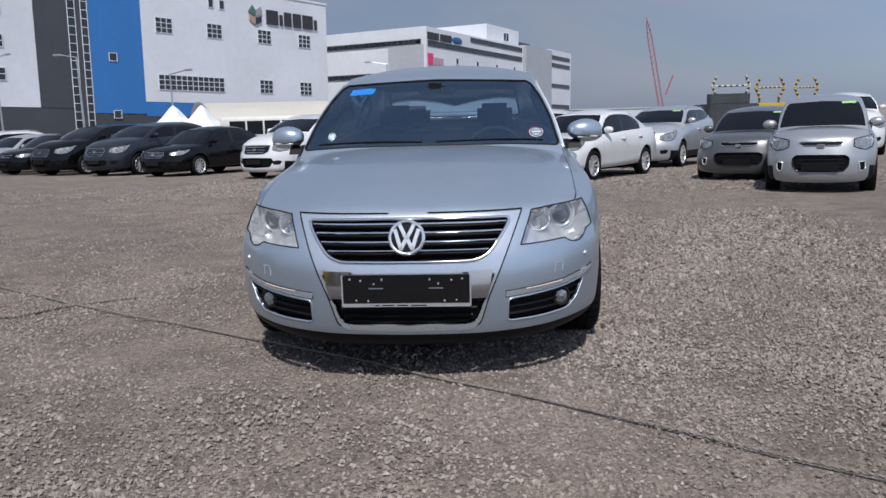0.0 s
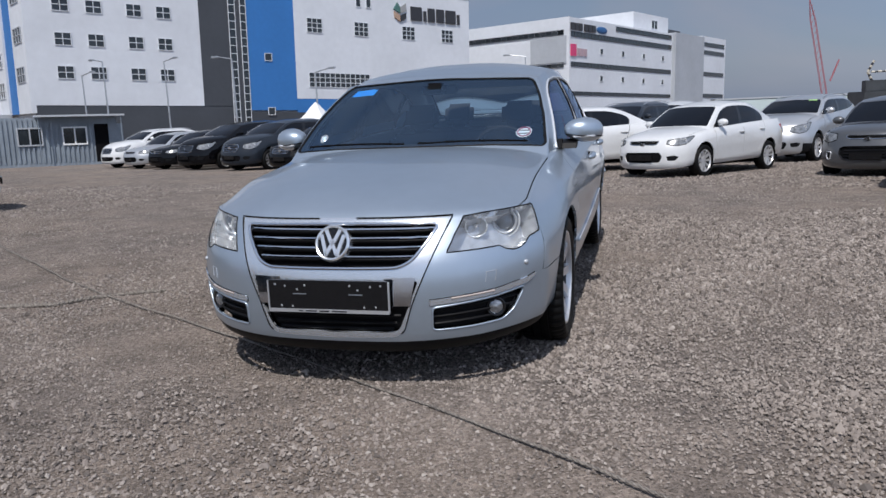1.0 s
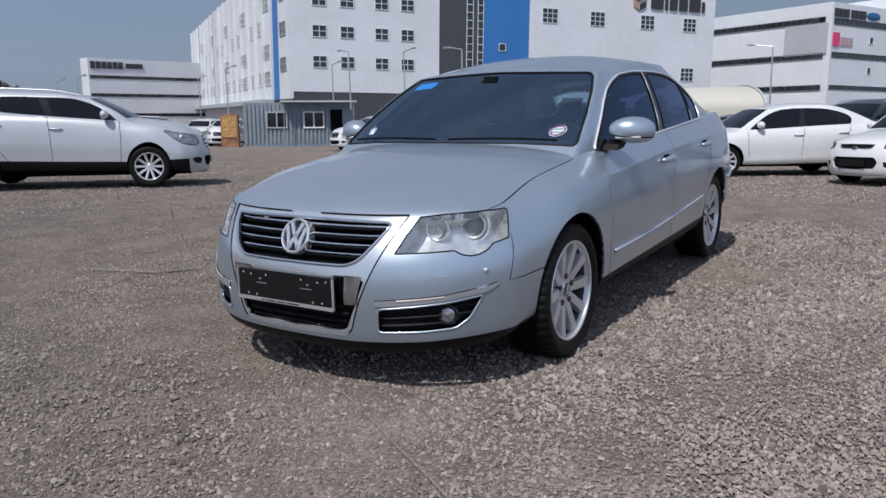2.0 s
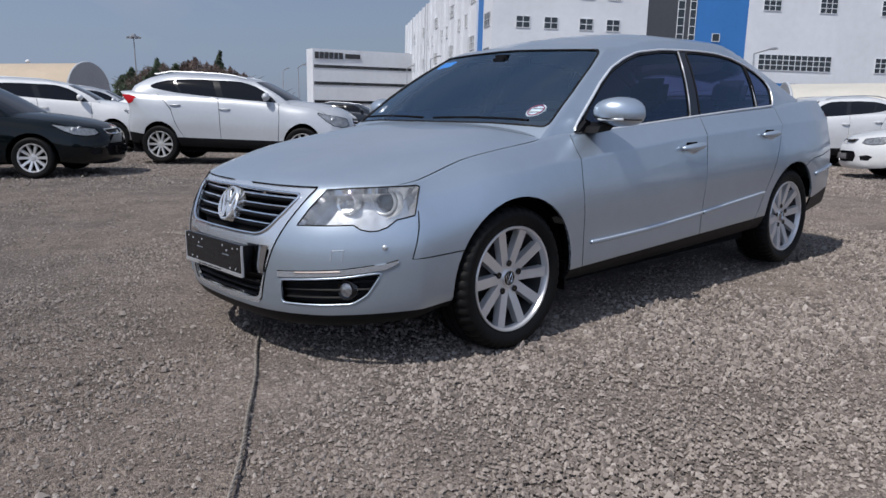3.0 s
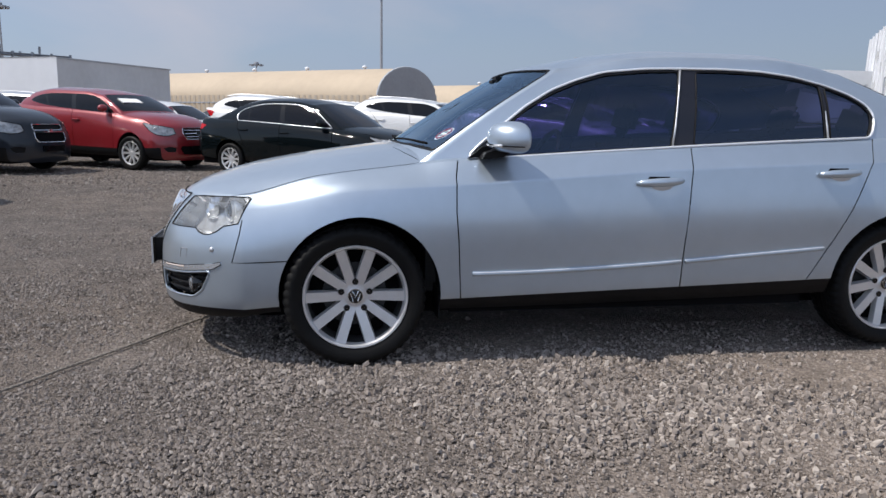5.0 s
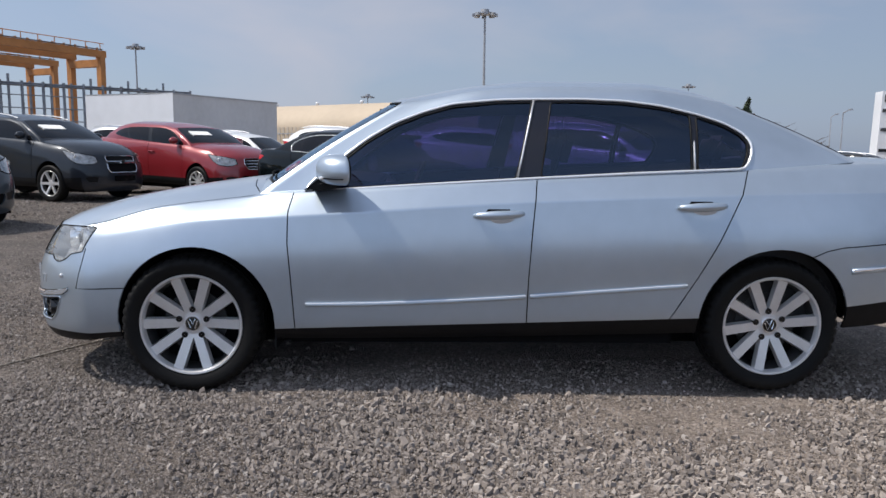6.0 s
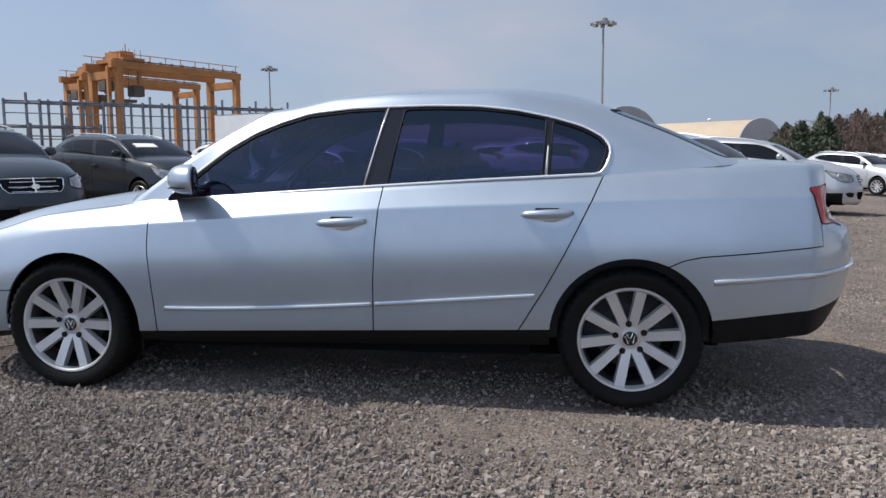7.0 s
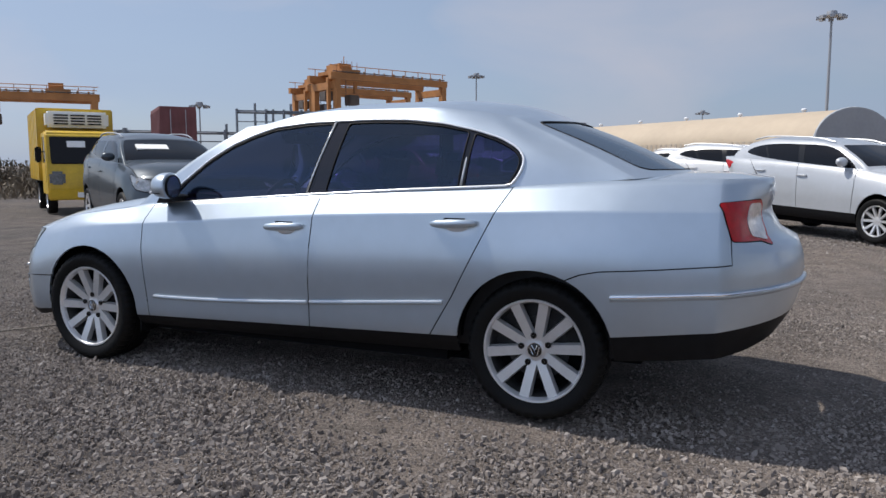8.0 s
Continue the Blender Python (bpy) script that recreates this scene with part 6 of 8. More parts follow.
parked("tall", P_BLACK, (-6.2, 26.5), NR, 1, 4.6, 1.85, 1.7, "black sport utility car behind the row", "tall", False, True)
parked("saloon", P_MID, (-3.2, 24.0), NR, 1, 4.6, 1.82, 1.46, "grey saloon behind the row", "slim")
parked("tall", P_WHITE, (11.5, 23.8), (-.3, -.95), -1, 5.0, 1.9, 2.2, "tall white van behind the parked row", "wide")
parked("tall", YELLOW, (-8.2, 29.0), (-.5, -.87), 1, 4.6, 1.8, 1.95, "yellow van behind the dark row", "wide")
# cars opposite, mirrored in the saloon's glass
parked("saloon", P_WHITE, (15.0, 1.0), (-.75, -.66), 1, 4.6, 1.8, 1.46, "white saloon parked across from the silver one", "slim")
parked("tall", P_WHITE, (16.5, 5.6), (-.75, -.66), 1, 4.5, 1.85, 1.68, "white sport utility car parked across from the silver one", "tall", True, True)
parked("saloon", P_SILV, (18.0, 10.0), (-.75, -.66), 1, 4.7, 1.82, 1.46, "silver saloon parked across from the silver-blue one", "slim")
# the row to the west
parked("tall", P_PEARL, (-9.15, 6.05), (.70, .714), -1, 4.41, 1.82, 1.66, "white sport utility car with dark cladding and roof rails", "tall", True, True)
parked("tall", P_SILV, (-14.2, 9.2), (.45, .89), -1, 4.6, 1.85, 1.7, "silver sport utility car with dark cladding", "tall", True, True)
parked("saloon", P_GREEN, (-9.18, 1.52), (.58, .815), -1, 4.85, 1.86, 1.43, "near-black executive saloon with bright window trim", "slim", trim=True)
parked("tall", P_RED, (-11.9, -2.75), (.55, .835), -1, 4.44, 1.85, 1.64, "red sport utility car with a white paper in the windscreen", "tall", True, False, paper=True)
parked("tall", P_GREY, (-10.6, -5.2), (.42, .91), -1, 4.67, 1.85, 1.73, "dark grey sport utility car with a two-tier chrome-rimmed grille", "split", True, True, spokes=6, paper=True)
parked("tall", P_TEAL, (-5.0, -4.95), (.52, .854), -1, 4.72, 1.87, 1.72, "grey-green large sport utility car with a wide chrome-framed grille", "halves", False, True, spokes=6, paper=True)
for k, (x, y, kind, col, lab) in enumerate([(-15.5, 4.8, "tall", P_WHITE, "white sport utility car in the second row"), (-15.2, 8.0, "saloon", P_WHITE, "white saloon in the second row"), (-16.4, 1.0, "tall", P_WHITE, "white sport utility car in the second row"),
                                           (-17.2, -2.3, "saloon", P_WHITE, "white saloon in the second row"), (-18.0, -5.6, "tall", P_SILV, "silver sport utility car in the second row"), (-16.6, -9.4, "saloon", P_BLACK, "black saloon in the second row"), (-14.8, -11.2, "tall", P_WHITE, "white hatchback in the second row"),
                                           (-21.5, 3.2, "tall", P_WHITE, "white car in the third row"), (-22.3, -.4, "saloon", P_GREY, "grey saloon in the third row"), (-23.2, -4.2, "tall", P_WHITE, "white car in the third row"), (-21.0, 7.4, "tall", P_SILV, "silver car in the third row"),
                                           (-32.0, 19.6, "tall", P_WHITE, "white sport utility car far across the lot"), (-34.0, 17.0, "saloon", P_SILV, "silver saloon far across the lot"), (-36.5, 14.6, "tall", P_WHITE, "white car far across the lot"),
                                           (-30.5, 23.6, "tall", P_GREY, "dark pickup-like car far across the lot"), (-27.5, 16.0, "tall", P_SILV, "silver car far across the lot"), (-39.0, 12.6, "tall", P_WHITE, "white van far across the lot")]):
    parked(kind, col, (x, y), (.42, .91) if x > -26 else (.80, .60), -1, 4.4 if kind == "tall" else 4.7, 1.82, 1.68 if kind == "tall" else 1.46, lab, "tall" if kind == "tall" else "slim", False, kind == "tall", group="cars of the far rows")
for x, y, kind, col, lab in ((-34.5, 31.0, "tall", P_WHITE, "white van by the grey cabin"), (-37.5, 31.5, "tall", P_WHITE, "white van by the grey cabin"), (-39.0, 34.4, "saloon", P_RED, "red car by the grey cabin"), (-44.0, 33.0, "tall", P_SILV, "silver car by the grey cabin")):
    parked(kind, col, (x, y), (.55, -.83), 1, 4.4, 1.8, 1.8 if kind == "tall" else 1.46, lab, "tall", group="cars of the far rows")

# ---------------------------------------------------------------- yellow reefer truck


def truck(at, head):
    a = math.atan2(head[0], -head[1])
    at = Vector((*at, 0)) - Matrix.Rotation(a, 3, "Z") @ Vector((-.80, .75, 0))
    t = thing("box_truck", Matrix.Translation((at.x, at.y, slope(at.y))) @ Matrix.Rotation(a, 4, "Z"), "yellow refrigerated box truck with white cooling unit", "truck")
    cab = prism([(.0, .45), (.02, 1.0), (.12, 1.15), (.42, 1.95), (.60, 2.02), (1.45, 2.02), (1.5, .45)], -.82, .82)
    bmesh.ops.bevel(cab, geom=list(cab.edges), offset=.05, segments=3, affect="EDGES")
    c = part("cab", cab, YELLOW, t, "yellow cab", True, 40)
    ws = Matrix.Translation((0, .27, 1.55)) @ Matrix.Rotation(radians(-20.5), 4, "X")
    part("windscreen", box((-.72, -.025, -.36), (.72, .02, .34), ws, .02), CAR_GLASS, c)
    part("paper_notice", box((-.35, -.032, .06), (.05, -.026, .22), ws), PAPER, c)
    for sx in (1, -1):
        part("side_window", prism([(.40, 1.25), (.52, 1.85), (1.15, 1.88), (1.2, 1.25)], sx * .80, sx * .826), CAR_GLASS, c)
        part("headlight", box((sx * .63 - .15, -.05, .70), (sx * .63 + .19, .10, 1.04), None, .06), LAMP_DARK, c, "clear headlight", True, 40)
        part("door_line", prism([(.35, .6), (.36, .6), (.36, 1.2), (.35, 1.2)], sx * .81, sx * .824), GAP, c)
        part("wing_mirror", box((sx * .98 - .07, .12, 1.25), (sx * .98 + .07, .20, 1.62), None, .03), BLACK, c, "black wing mirror", True, 40)
        part("mirror_arm", add_tube(bmesh.new(), [(sx * .8, .4, 1.5), (sx * .95, .17, 1.5)], .015, 6), BLACK, c)
        for y in (.75, 3.35):
            wheel(t, sx * .70, y, .36, sx, .36, .22, .22, 6, True, True)
        part("mud_guard", box((sx * .5, 2.95, .72), (sx * .86, 3.75, .76)), BLACK, t)
    part("bumper", box((-.82, -.06, .36), (.82, .12, .62), None, .03), YELLOW, c, "", True, 40)
    part("plate_blank", box((-.2, -.075, .42), (.2, -.055, .54)), WHITE_P, c)
    part("chassis", box((-.4, .6, .45), (.4, 4.6, .62)), BLACK, t)
    b = part("cargo_box", box((-.88, 1.6, .80), (.88, 4.9, 2.62), None, .02), YELLOW, t, "yellow insulated cargo box")
    for sx in (1, -1):
        for k in range(7):
            part("box_rib", box((sx * .88 - .012, 1.62 + k * .54, .82), (sx * .88 + .012, 1.66 + k * .54, 2.6)), YELLOW, b)
    u = part("cooling_unit", box((-.72, 1.05, 2.12), (.72, 1.6, 2.52), None, .06), mat("unit_white", (.8, .8, .76), .4, vary=.1, scale=4), t, "white ribbed cooling unit", True, 40)
    for k in range(4):
        for s in (-1, 0, 1):
            part("unit_slot", box((s * .38 - .16, 1.035, 2.19 + k * .07), (s * .38 + .16, 1.06, 2.225 + k * .07)), BLACK, u)


truck((-8.95, -11.67), (.566, .824))

# ---------------------------------------------------------------- buildings
CLAD = mat("white_cladding", (0.67, 0.69, 0.725), 0.6, vary=0.10, scale=0.12, bump=0.05, bscale=4)
CLAD_G = mat("charcoal_cladding", (0.055, 0.06, 0.07), 0.6, vary=0.15, scale=0.2)
CLAD_B = mat("blue_cladding", (0.035, 0.17, 0.46), 0.55, vary=0.10, scale=0.2)
CLAD_LG = mat("light_grey_cladding", (0.40, 0.42, 0.45), 0.6, vary=0.10, scale=0.2)
BPANE = mat("building_pane", (0.014, 0.018, 0.021), 0.08, spec=0.7, rnd=0.4, vary=0.1)
BFRAME = mat("window_frame_white", (0.68, 0.70, 0.73), 0.5)
SIGN_D = mat("sign_dark", (0.03, 0.03, 0.035), 0.5)


def frame_of(p, u, fall, lift=0.0):
    """A building's own axes: s along a face, outwards, up."""
    s = Vector((u[0], u[1], -fall)).normalized()
    z = Vector((fall * u[0], fall * u[1], 1)).normalized()
    out = s.cross(z)
    return Matrix.Translation((p[0], p[1], lift)) @ Matrix((s, out, z)).transposed().to_4x4()


def window(parent, s0, s1, z0, z1, nx, nz, d=0.0, frame=BFRAME, axis=0):
    """A window in a face: recess frame, bars and panes of their own."""
    def bx(a0, a1, b0, b1, d0, d1):
        return box((a0, d0, b0), (a1, d1, b1)) if axis == 0 else box((d0, a0, b0), (d1, a1, b1))
    bm = bmesh.new()
    w = .07
    cs = [c + o for c in (s0 + (s1 - s0) * k / nx for k in range(nx + 1)) for o in (-w / 2, w / 2)]
    rs = [c + o for c in (z0 + (z1 - z0) * k / nz for k in range(nz + 1)) for o in (-w / 2, w / 2)]
    V = {}

    def vert(i, k):
        if (i, k) not in V:
            V[i, k] = bm.verts.new((cs[i], d, rs[k]) if axis == 0 else (d, cs[i], rs[k]))
        return V[i, k]
    fs = [bm.faces.new((vert(i, k), vert(i + 1, k), vert(i + 1, k + 1), vert(i, k + 1))) for i in range(len(cs) - 1) for k in range(len(rs) - 1) if i % 2 == 0 or k % 2 == 0]
    ex = bmesh.ops.extrude_face_region(bm, geom=fs)
    way = Vector((0, .08, 0)) if axis == 0 else Vector((-.08, 0, 0))
    bmesh.ops.translate(bm, vec=way, verts=[g for g in ex["geom"] if isinstance(g, bmesh.types.BMVert)])
    win = part("window", bm, frame, parent)
    for i in range(nx):
        for k in range(nz):
            a0, a1 = s0 + (s1 - s0) * i / nx + .05, s0 + (s1 - s0) * (i + 1) / nx - .05
            b0, b1 = z0 + (z1 - z0) * k / nz + .05, z0 + (z1 - z0) * (k + 1) / nz - .05
            part("pane", bx(a0, a1, b0, b1, d + .0, d + .03), BPANE, win)
    return win


def logistics_hall():
    M = frame_of((-61, 69), (.554, .832), .0316)
    b = thing("logistics_building", M, "large white, blue and charcoal clad logistics building", "building")
    D = 110

    def face(nm, s0, s1, z0, z1, m, d=0.0, lab=""):
        return part(nm, box((s0, d - .6, z0), (s1, d, z1)), m, b, lab)
    part("core", box((-3.3, -D, -5), (61.2, -.5, 20.0)), CLAD, b, "white clad walls")
    face("wall", -3.4, 15.7, 3.45, 20.3, CLAD)
    face("base_wall", -3.4, 21.9, -5, 3.45, CLAD_G, -.05)
    face("charcoal_wall", 15.7, 22.05, 3.45, 20.3, CLAD_G)
    face("blue_wall", 22.05, 29.0, 2.9, 20.3, CLAD_B)
    face("blue_base", 29.0, 61.3, 2.6, 4.45, CLAD_B, -.03)
    face("plinth", 21.9, 61.3, -5, 2.75, CLAD_G, -.06)
    face("white_wall", 29.0, 61.3, 4.45, 20.3, CLAD)
    part("parapet", box((-3.5, -.7, 20.3), (61.4, .1, 20.6)), CLAD, b)
    for zc in (7.05, 10.65, 14.3, 17.9):
        for sc in (-.1, 3.4, 7.85, 11.3):
            window(b, sc - .85, sc + .85, zc - .68, zc + .68, 2, 2, .01)
    for zc, cs in ((14.3, (32.2, 40.0, 48.7, 56.5)), (7.1, (48.7, 56.5))):
        for sc in cs:
            window(b, sc - 1.2, sc + 1.2, zc - .95, zc + .95, 3, 3, .01)
    window(b, 31.0, 41.2, 6.05, 8.0, 12, 3, .01)
    for s0, s1 in ((19.6, 20.5), (21.2, 22.0)):
        window(b, s0, s1, 1.0, 20.0, 1, 19, .02)
    for s0, z0 in ((24.4, 9.3), (24.5, 2.3)):
        window(b, s0, s0 + 1.0, z0, z0 + .95, 1, 1, .02)
    window(b, 39.2, 40.0, 17.4, 18.6, 1, 1, .02)
    window(b, 41.0, 41.8, 17.4, 18.6, 1, 1, .02)
    # sign: plain bars and a cube mark
    sx = 49.2
    for k, (w, h) in enumerate(((2.1, 2.0), (.45, 1.5), (1.3, 2.0), (1.5, 2.0), (2.0, 2.0), (.45, 1.5))):
        part("sign_bar", box((sx, .0, 16.25), (sx + w, .22, 16.25 + h)), SIGN_D, b)
        sx += w + .42
    for k, (m, poly) in enumerate(((mat("sign_green", (.07, .16, .14), .5), [(45.9, 17.6), (47.1, 17.1), (47.1, 18.0), (46.6, 18.6)]), (mat("sign_grey", (.3, .3, .3), .5), [(47.2, 17.1), (48.3, 17.5), (48.2, 18.6), (47.2, 18.0)]), (mat("sign_tan", (.42, .28, .2), .5), [(46.0, 17.3), (47.1, 16.8), (47.1, 15.9), (46.1, 16.4)]), (SIGN_D, [(47.2, 16.8), (48.2, 17.2), (48.2, 16.4), (47.2, 15.9)]))):
        bm = bmesh.new()
        A = [bm.verts.new((s, 0.0, z)) for s, z in poly]
        B = [bm.verts.new((s, .2, z)) for s, z in poly]
        bm.faces.new(A)
        bm.faces.new(B)
        for i in range(4):
            bm.faces.new((A[i], A[(i + 1) % 4], B[(i + 1) % 4], B[i]))
        part("sign_mark", bm, m, b)
    # the long side: ribs, strips and windows
    part("side_wall", box((-3.9, -D, 2.6), (-3.4, 0, 20.3)), CLAD, b)
    part("side_blue_strip", box((-4.0, -8.6, 2.6), (-3.85, -5.6, 20.3)), CLAD_B, b)
    for y0 in (-63, -88):
        part("side_grey_strip", box((-4.0, y0 - 4, 2.6), (-3.85, y0, 20.3)), CLAD_LG, b)
    for k in range(17):
        part("side_rib", box((-4.25, -8.8 - k * 6.1, 2.6), (-3.88, -8.5 - k * 6.1, 20.3)), CLAD, b)
    part("side_canopy", box((-5.5, -D, 2.0), (-3.9, -9, 2.65)), CLAD_LG, b)
    for k in range(14):
        y = -10.2 - k * 6.1
        for z in ((5.5, 12.4) if k % 3 else (5.5, 9.0, 15.2)):
            wd = 1.6 if k % 3 else 3.4
            window(b, y - wd - 1, y - 1, z - .9, z + .9, 2 if k % 3 else 3, 2, -3.93, BFRAME, 1)
    for z in (6.8, 11.0, 15.2):
        window(b, -4.4, -1.2, z - .8, z + .8, 3, 2, -3.94, CLAD_LG, 1)


logistics_hall()


def office_block():
    M = frame_of((-11.4, 126.5), (.442, .897), .028)
    b = thing("warehouse_building", M, "white warehouse block with dark window bands", "building")
    part("wall", box((0, -45, -8), (39, 0, 15.3)), CLAD, b, "white clad walls")
    part("grey_tower", box((38.8, -30, -8), (53, .8, 15.6)), CLAD_LG, b, "light grey tower")
    part("end_block", box((53, -40, -8), (66.5, .2, 16.0)), CLAD, b)
    pent = part("roof_house", box((26, -14, 15.3), (41, -2, 18.8)), CLAD, b)
    window(pent, 33.5, 36.0, 16.2, 17.8, 2, 1, -1.98)
    part("roof_unit", box((7, -8, 15.3), (10, -5, 16.2)), CLAD_LG, b)
    part("roof_unit", box((43, -6, 15.6), (49, -3, 16.9)), CLAD_G, b)
    for z0, z1, s0 in ((12.2, 13.05, .3), (7.4, 8.15, .3), (2.7, 3.3, .3), (14.15, 14.95, 15.5)):
        window(b, s0, 38.3, z0, z1, 34 if s0 < 1 else 20, 1, .01, CLAD_G)
    for z0 in (13.9, 12.2, 7.6, 2.9):
        window(b, 53.6, 65.5, z0, z0 + .8, 10, 1, .21, CLAD_G)
    for z0 in (9.8, 5.2):
        for s in (10.4, 18.2, 26.4, 34.6):
            window(b, s - .5, s + .5, z0, z0 + 1.0, 1, 1, .01)
    x = .2
    for w in (1.0, 1.0, 1.1):
        part("sign_bar", box((x, 0, 12.95 + .35), (x + w, .25, 14.45)), SIGN_D, b)
        x += w + .2
    x = 4.4
    for w in (1.1, 1.1, 1.1):
        part("sign_bar", box((x, 0, 13.3), (x + w, .25, 14.45)), SIGN_D, b)
        x += w + .2
    bm = bmesh.new()
    bmesh.ops.create_uvsphere(bm, u_segments=14, v_segments=8, radius=1)
    bmesh.ops.transform(bm, matrix=Matrix.Translation((10.4, .05, 13.9)) @ Matrix.Diagonal((1.9, .2, .6, 1)), verts=bm.verts)
    part("sign_mark", bm, mat("sign_blue", (.02, .10, .26), .5), b)
    part("sign_mark", box((.2, 0, 9.1), (1.8, .2, 11.0)), mat("sign_pink", (.62, .05, .16), .5), b)
    for k in range(3):
        part("sign_bar", box((2.2 + k * 1.1, 0, 9.2), (3.1 + k * 1.1, .15, 10.4)), mat("sign_faded", (.42, .30, .33), .5), b)
    # the face round the corner
    part("side_wall", box((-.2, -40, -8), (.02, .05, 15.35)), CLAD, b)
    part("side_grey_panel", box((-.35, -7.6, 7.9), (-.15, -.5, 12.4)), CLAD_LG, b)
    for z0 in (12.55, 7.3, 2.6):
        window(b, -36, -1.0 if z0 < 12 else -1.0, z0, z0 + .75, 30, 1, -.30, CLAD_G, 1)


office_block()


def far_block():
    e = Vector((3.06, -1.43))
    a0, a1, d = radians(-57.6), radians(-50.0), 175
    p = e + d * Vector((math.sin(a0), math.cos(a0)))
    q = e + (d * 1.06) * Vector((math.sin(a1), math.cos(a1)))
    u = (q - p).normalized()
    b = thing("distant_warehouse", frame_of(p, u, .02, -1.7), "distant white warehouse with dark bands and sign bars", "building")
    L = (q - p).length
    part("wall", box((0, -4, -8), (L, 0, 14.7)), CLAD, b)
    for z in (10.6, 6.9, 2.8):
        window(b, .3, L, z, z + .6, 16, 1, .01, CLAD_G)
    x = .5
    for k in range(6):
        part("sign_bar", box((x, 0, 12.6), (x + .9, .2, 14.0)), SIGN_D, b)
        x += 1.15
    part("sign_mark", box((x + .4, 0, 12.8), (x + 4.0, .2, 13.8)), SIGN_D, b)


far_block()

# grey cabin with windows and awning
CABIN = mat("grey_blue_steel", (0.24, 0.275, 0.315), 0.55, 0.2, vary=0.18, scale=1.2)


def cabin():
    M = frame_of((-31.8, 29.2), (.755, .655), .02, slope(30))
    c = thing("site_cabin", M, "grey-blue corrugated steel container office with awning", "cabin")
    part("shell", box((0, -2.4, .12), (6.2, 0, 2.6)), CABIN, c)
    for k in range(26):
        x = .1 + k * .235
        if 5.0 < x < 5.75:
            continue
        part("corrugation", box((x, -.01, .2), (x + .11, .075, 2.5)), CABIN, c)
    part("base_rail", box((-.05, -2.45, 0), (6.25, .06, .16)), CABIN, c)
    for k, x in enumerate((1.35, 3.5)):
        window(c, x, x + 1.15, 1.15, 2.05, 2, 1, .06, WHITE_P if k else CLAD_LG)
    # black panel on the wall stands for the shade inside the doorway
    part("doorway", box((5.05, .0, .15), (5.75, .05, 2.2)), GAP, c, "open doorway, its unlit inside drawn as a black panel")
    part("open_door", box((5.76, .02, .15), (6.5, .08, 2.2)), CABIN, c)
    part("awning", box((2.2, -1.0, 2.62), (6.6, .9, 2.72)), CLAD_LG, c, "flat grey awning")
    for x in (2.4, 6.4):
        part("awning_post", add_tube(bmesh.new(), [(x, .8, 0), (x, .8, 2.65)], .03, 6), CABIN, c)
    v = thing("vending_machine", frame_of((-33.1, 28.6), (.755, .655), .02, slope(29.5)), "orange and red vending machine beside the cabin", "vending machine")
    part("cabinet", box((0, -.8, 0), (1.0, 0, 1.95)), mat("orange_print", (.34, .17, .09), .5, vary=.7, scale=3), v)
    part("front_panel", box((.08, 0, .6), (.92, .03, 1.8)), mat("red_yellow_print", (.55, .32, .12), .4, vary=.6, scale=8), v)


cabin()



def minibus(x, y, az, L, label):
    """A plain coach with a band of dark windows, nose along its own -x."""
    t = thing("minibus", Matrix.Translation((x, y, slope(y))) @ Matrix.Rotation(radians(az), 4, "Z"), label, "bus")
    h = 2.45
    body = prism([(-1.0, .38), (-1.02, 1.2), (-.96, 2.2), (-.80, h), (.80, h), (.96, 2.2), (1.02, 1.2), (1.0, .38)], -L / 2, L / 2)
    bmesh.ops.bevel(body, geom=list(body.edges), offset=.06, segments=2, affect="EDGES")
    b = part("body", body, mat("cream_coachwork", (.50, .49, .46), .45, coat=.4, vary=.1, scale=1.0), t, "cream painted coachwork", True, 40)
    n = 5
    for s in (-1, 1):
        for k in range(n):
            x0 = -L / 2 + .55 + (L - 1.0) * k / n
            part("side_window", prism([(s * .985, 1.42), (s * 1.012, 1.42), (s * .968, 2.2), (s * .94, 2.2)], x0, x0 + (L - 1.0) / n - .1), CAR_GLASS, b)
        for xx in (-L / 2 + 1.3, L / 2 - 1.5):
            wheel(t, xx, s * .86, .38, 1, .38, .22, .24, 6, True, True).matrix_basis = Matrix.Translation((xx, s * .86, .38)) @ Matrix.Rotation(s * math.pi / 2, 4, "Z")
    part("windscreen", box((-L / 2 - .02, -.82, 1.35), (-L / 2 + .02, .82, 2.35), None, .015), CAR_GLASS, b)
    part("bumper", box((-L / 2 - .06, -.95, .40), (-L / 2 + .1, .95, .72), None, .03), BLACK, b)
    return t


minibus(-12.8, 41.5, 8, 6.0, "cream minibus with dark windows behind the parked row")

# white peaked tents and a beige tarpaulin hall
TENT = mat("tent_white", (0.78, 0.78, 0.77), 0.7, vary=0.08, scale=1)


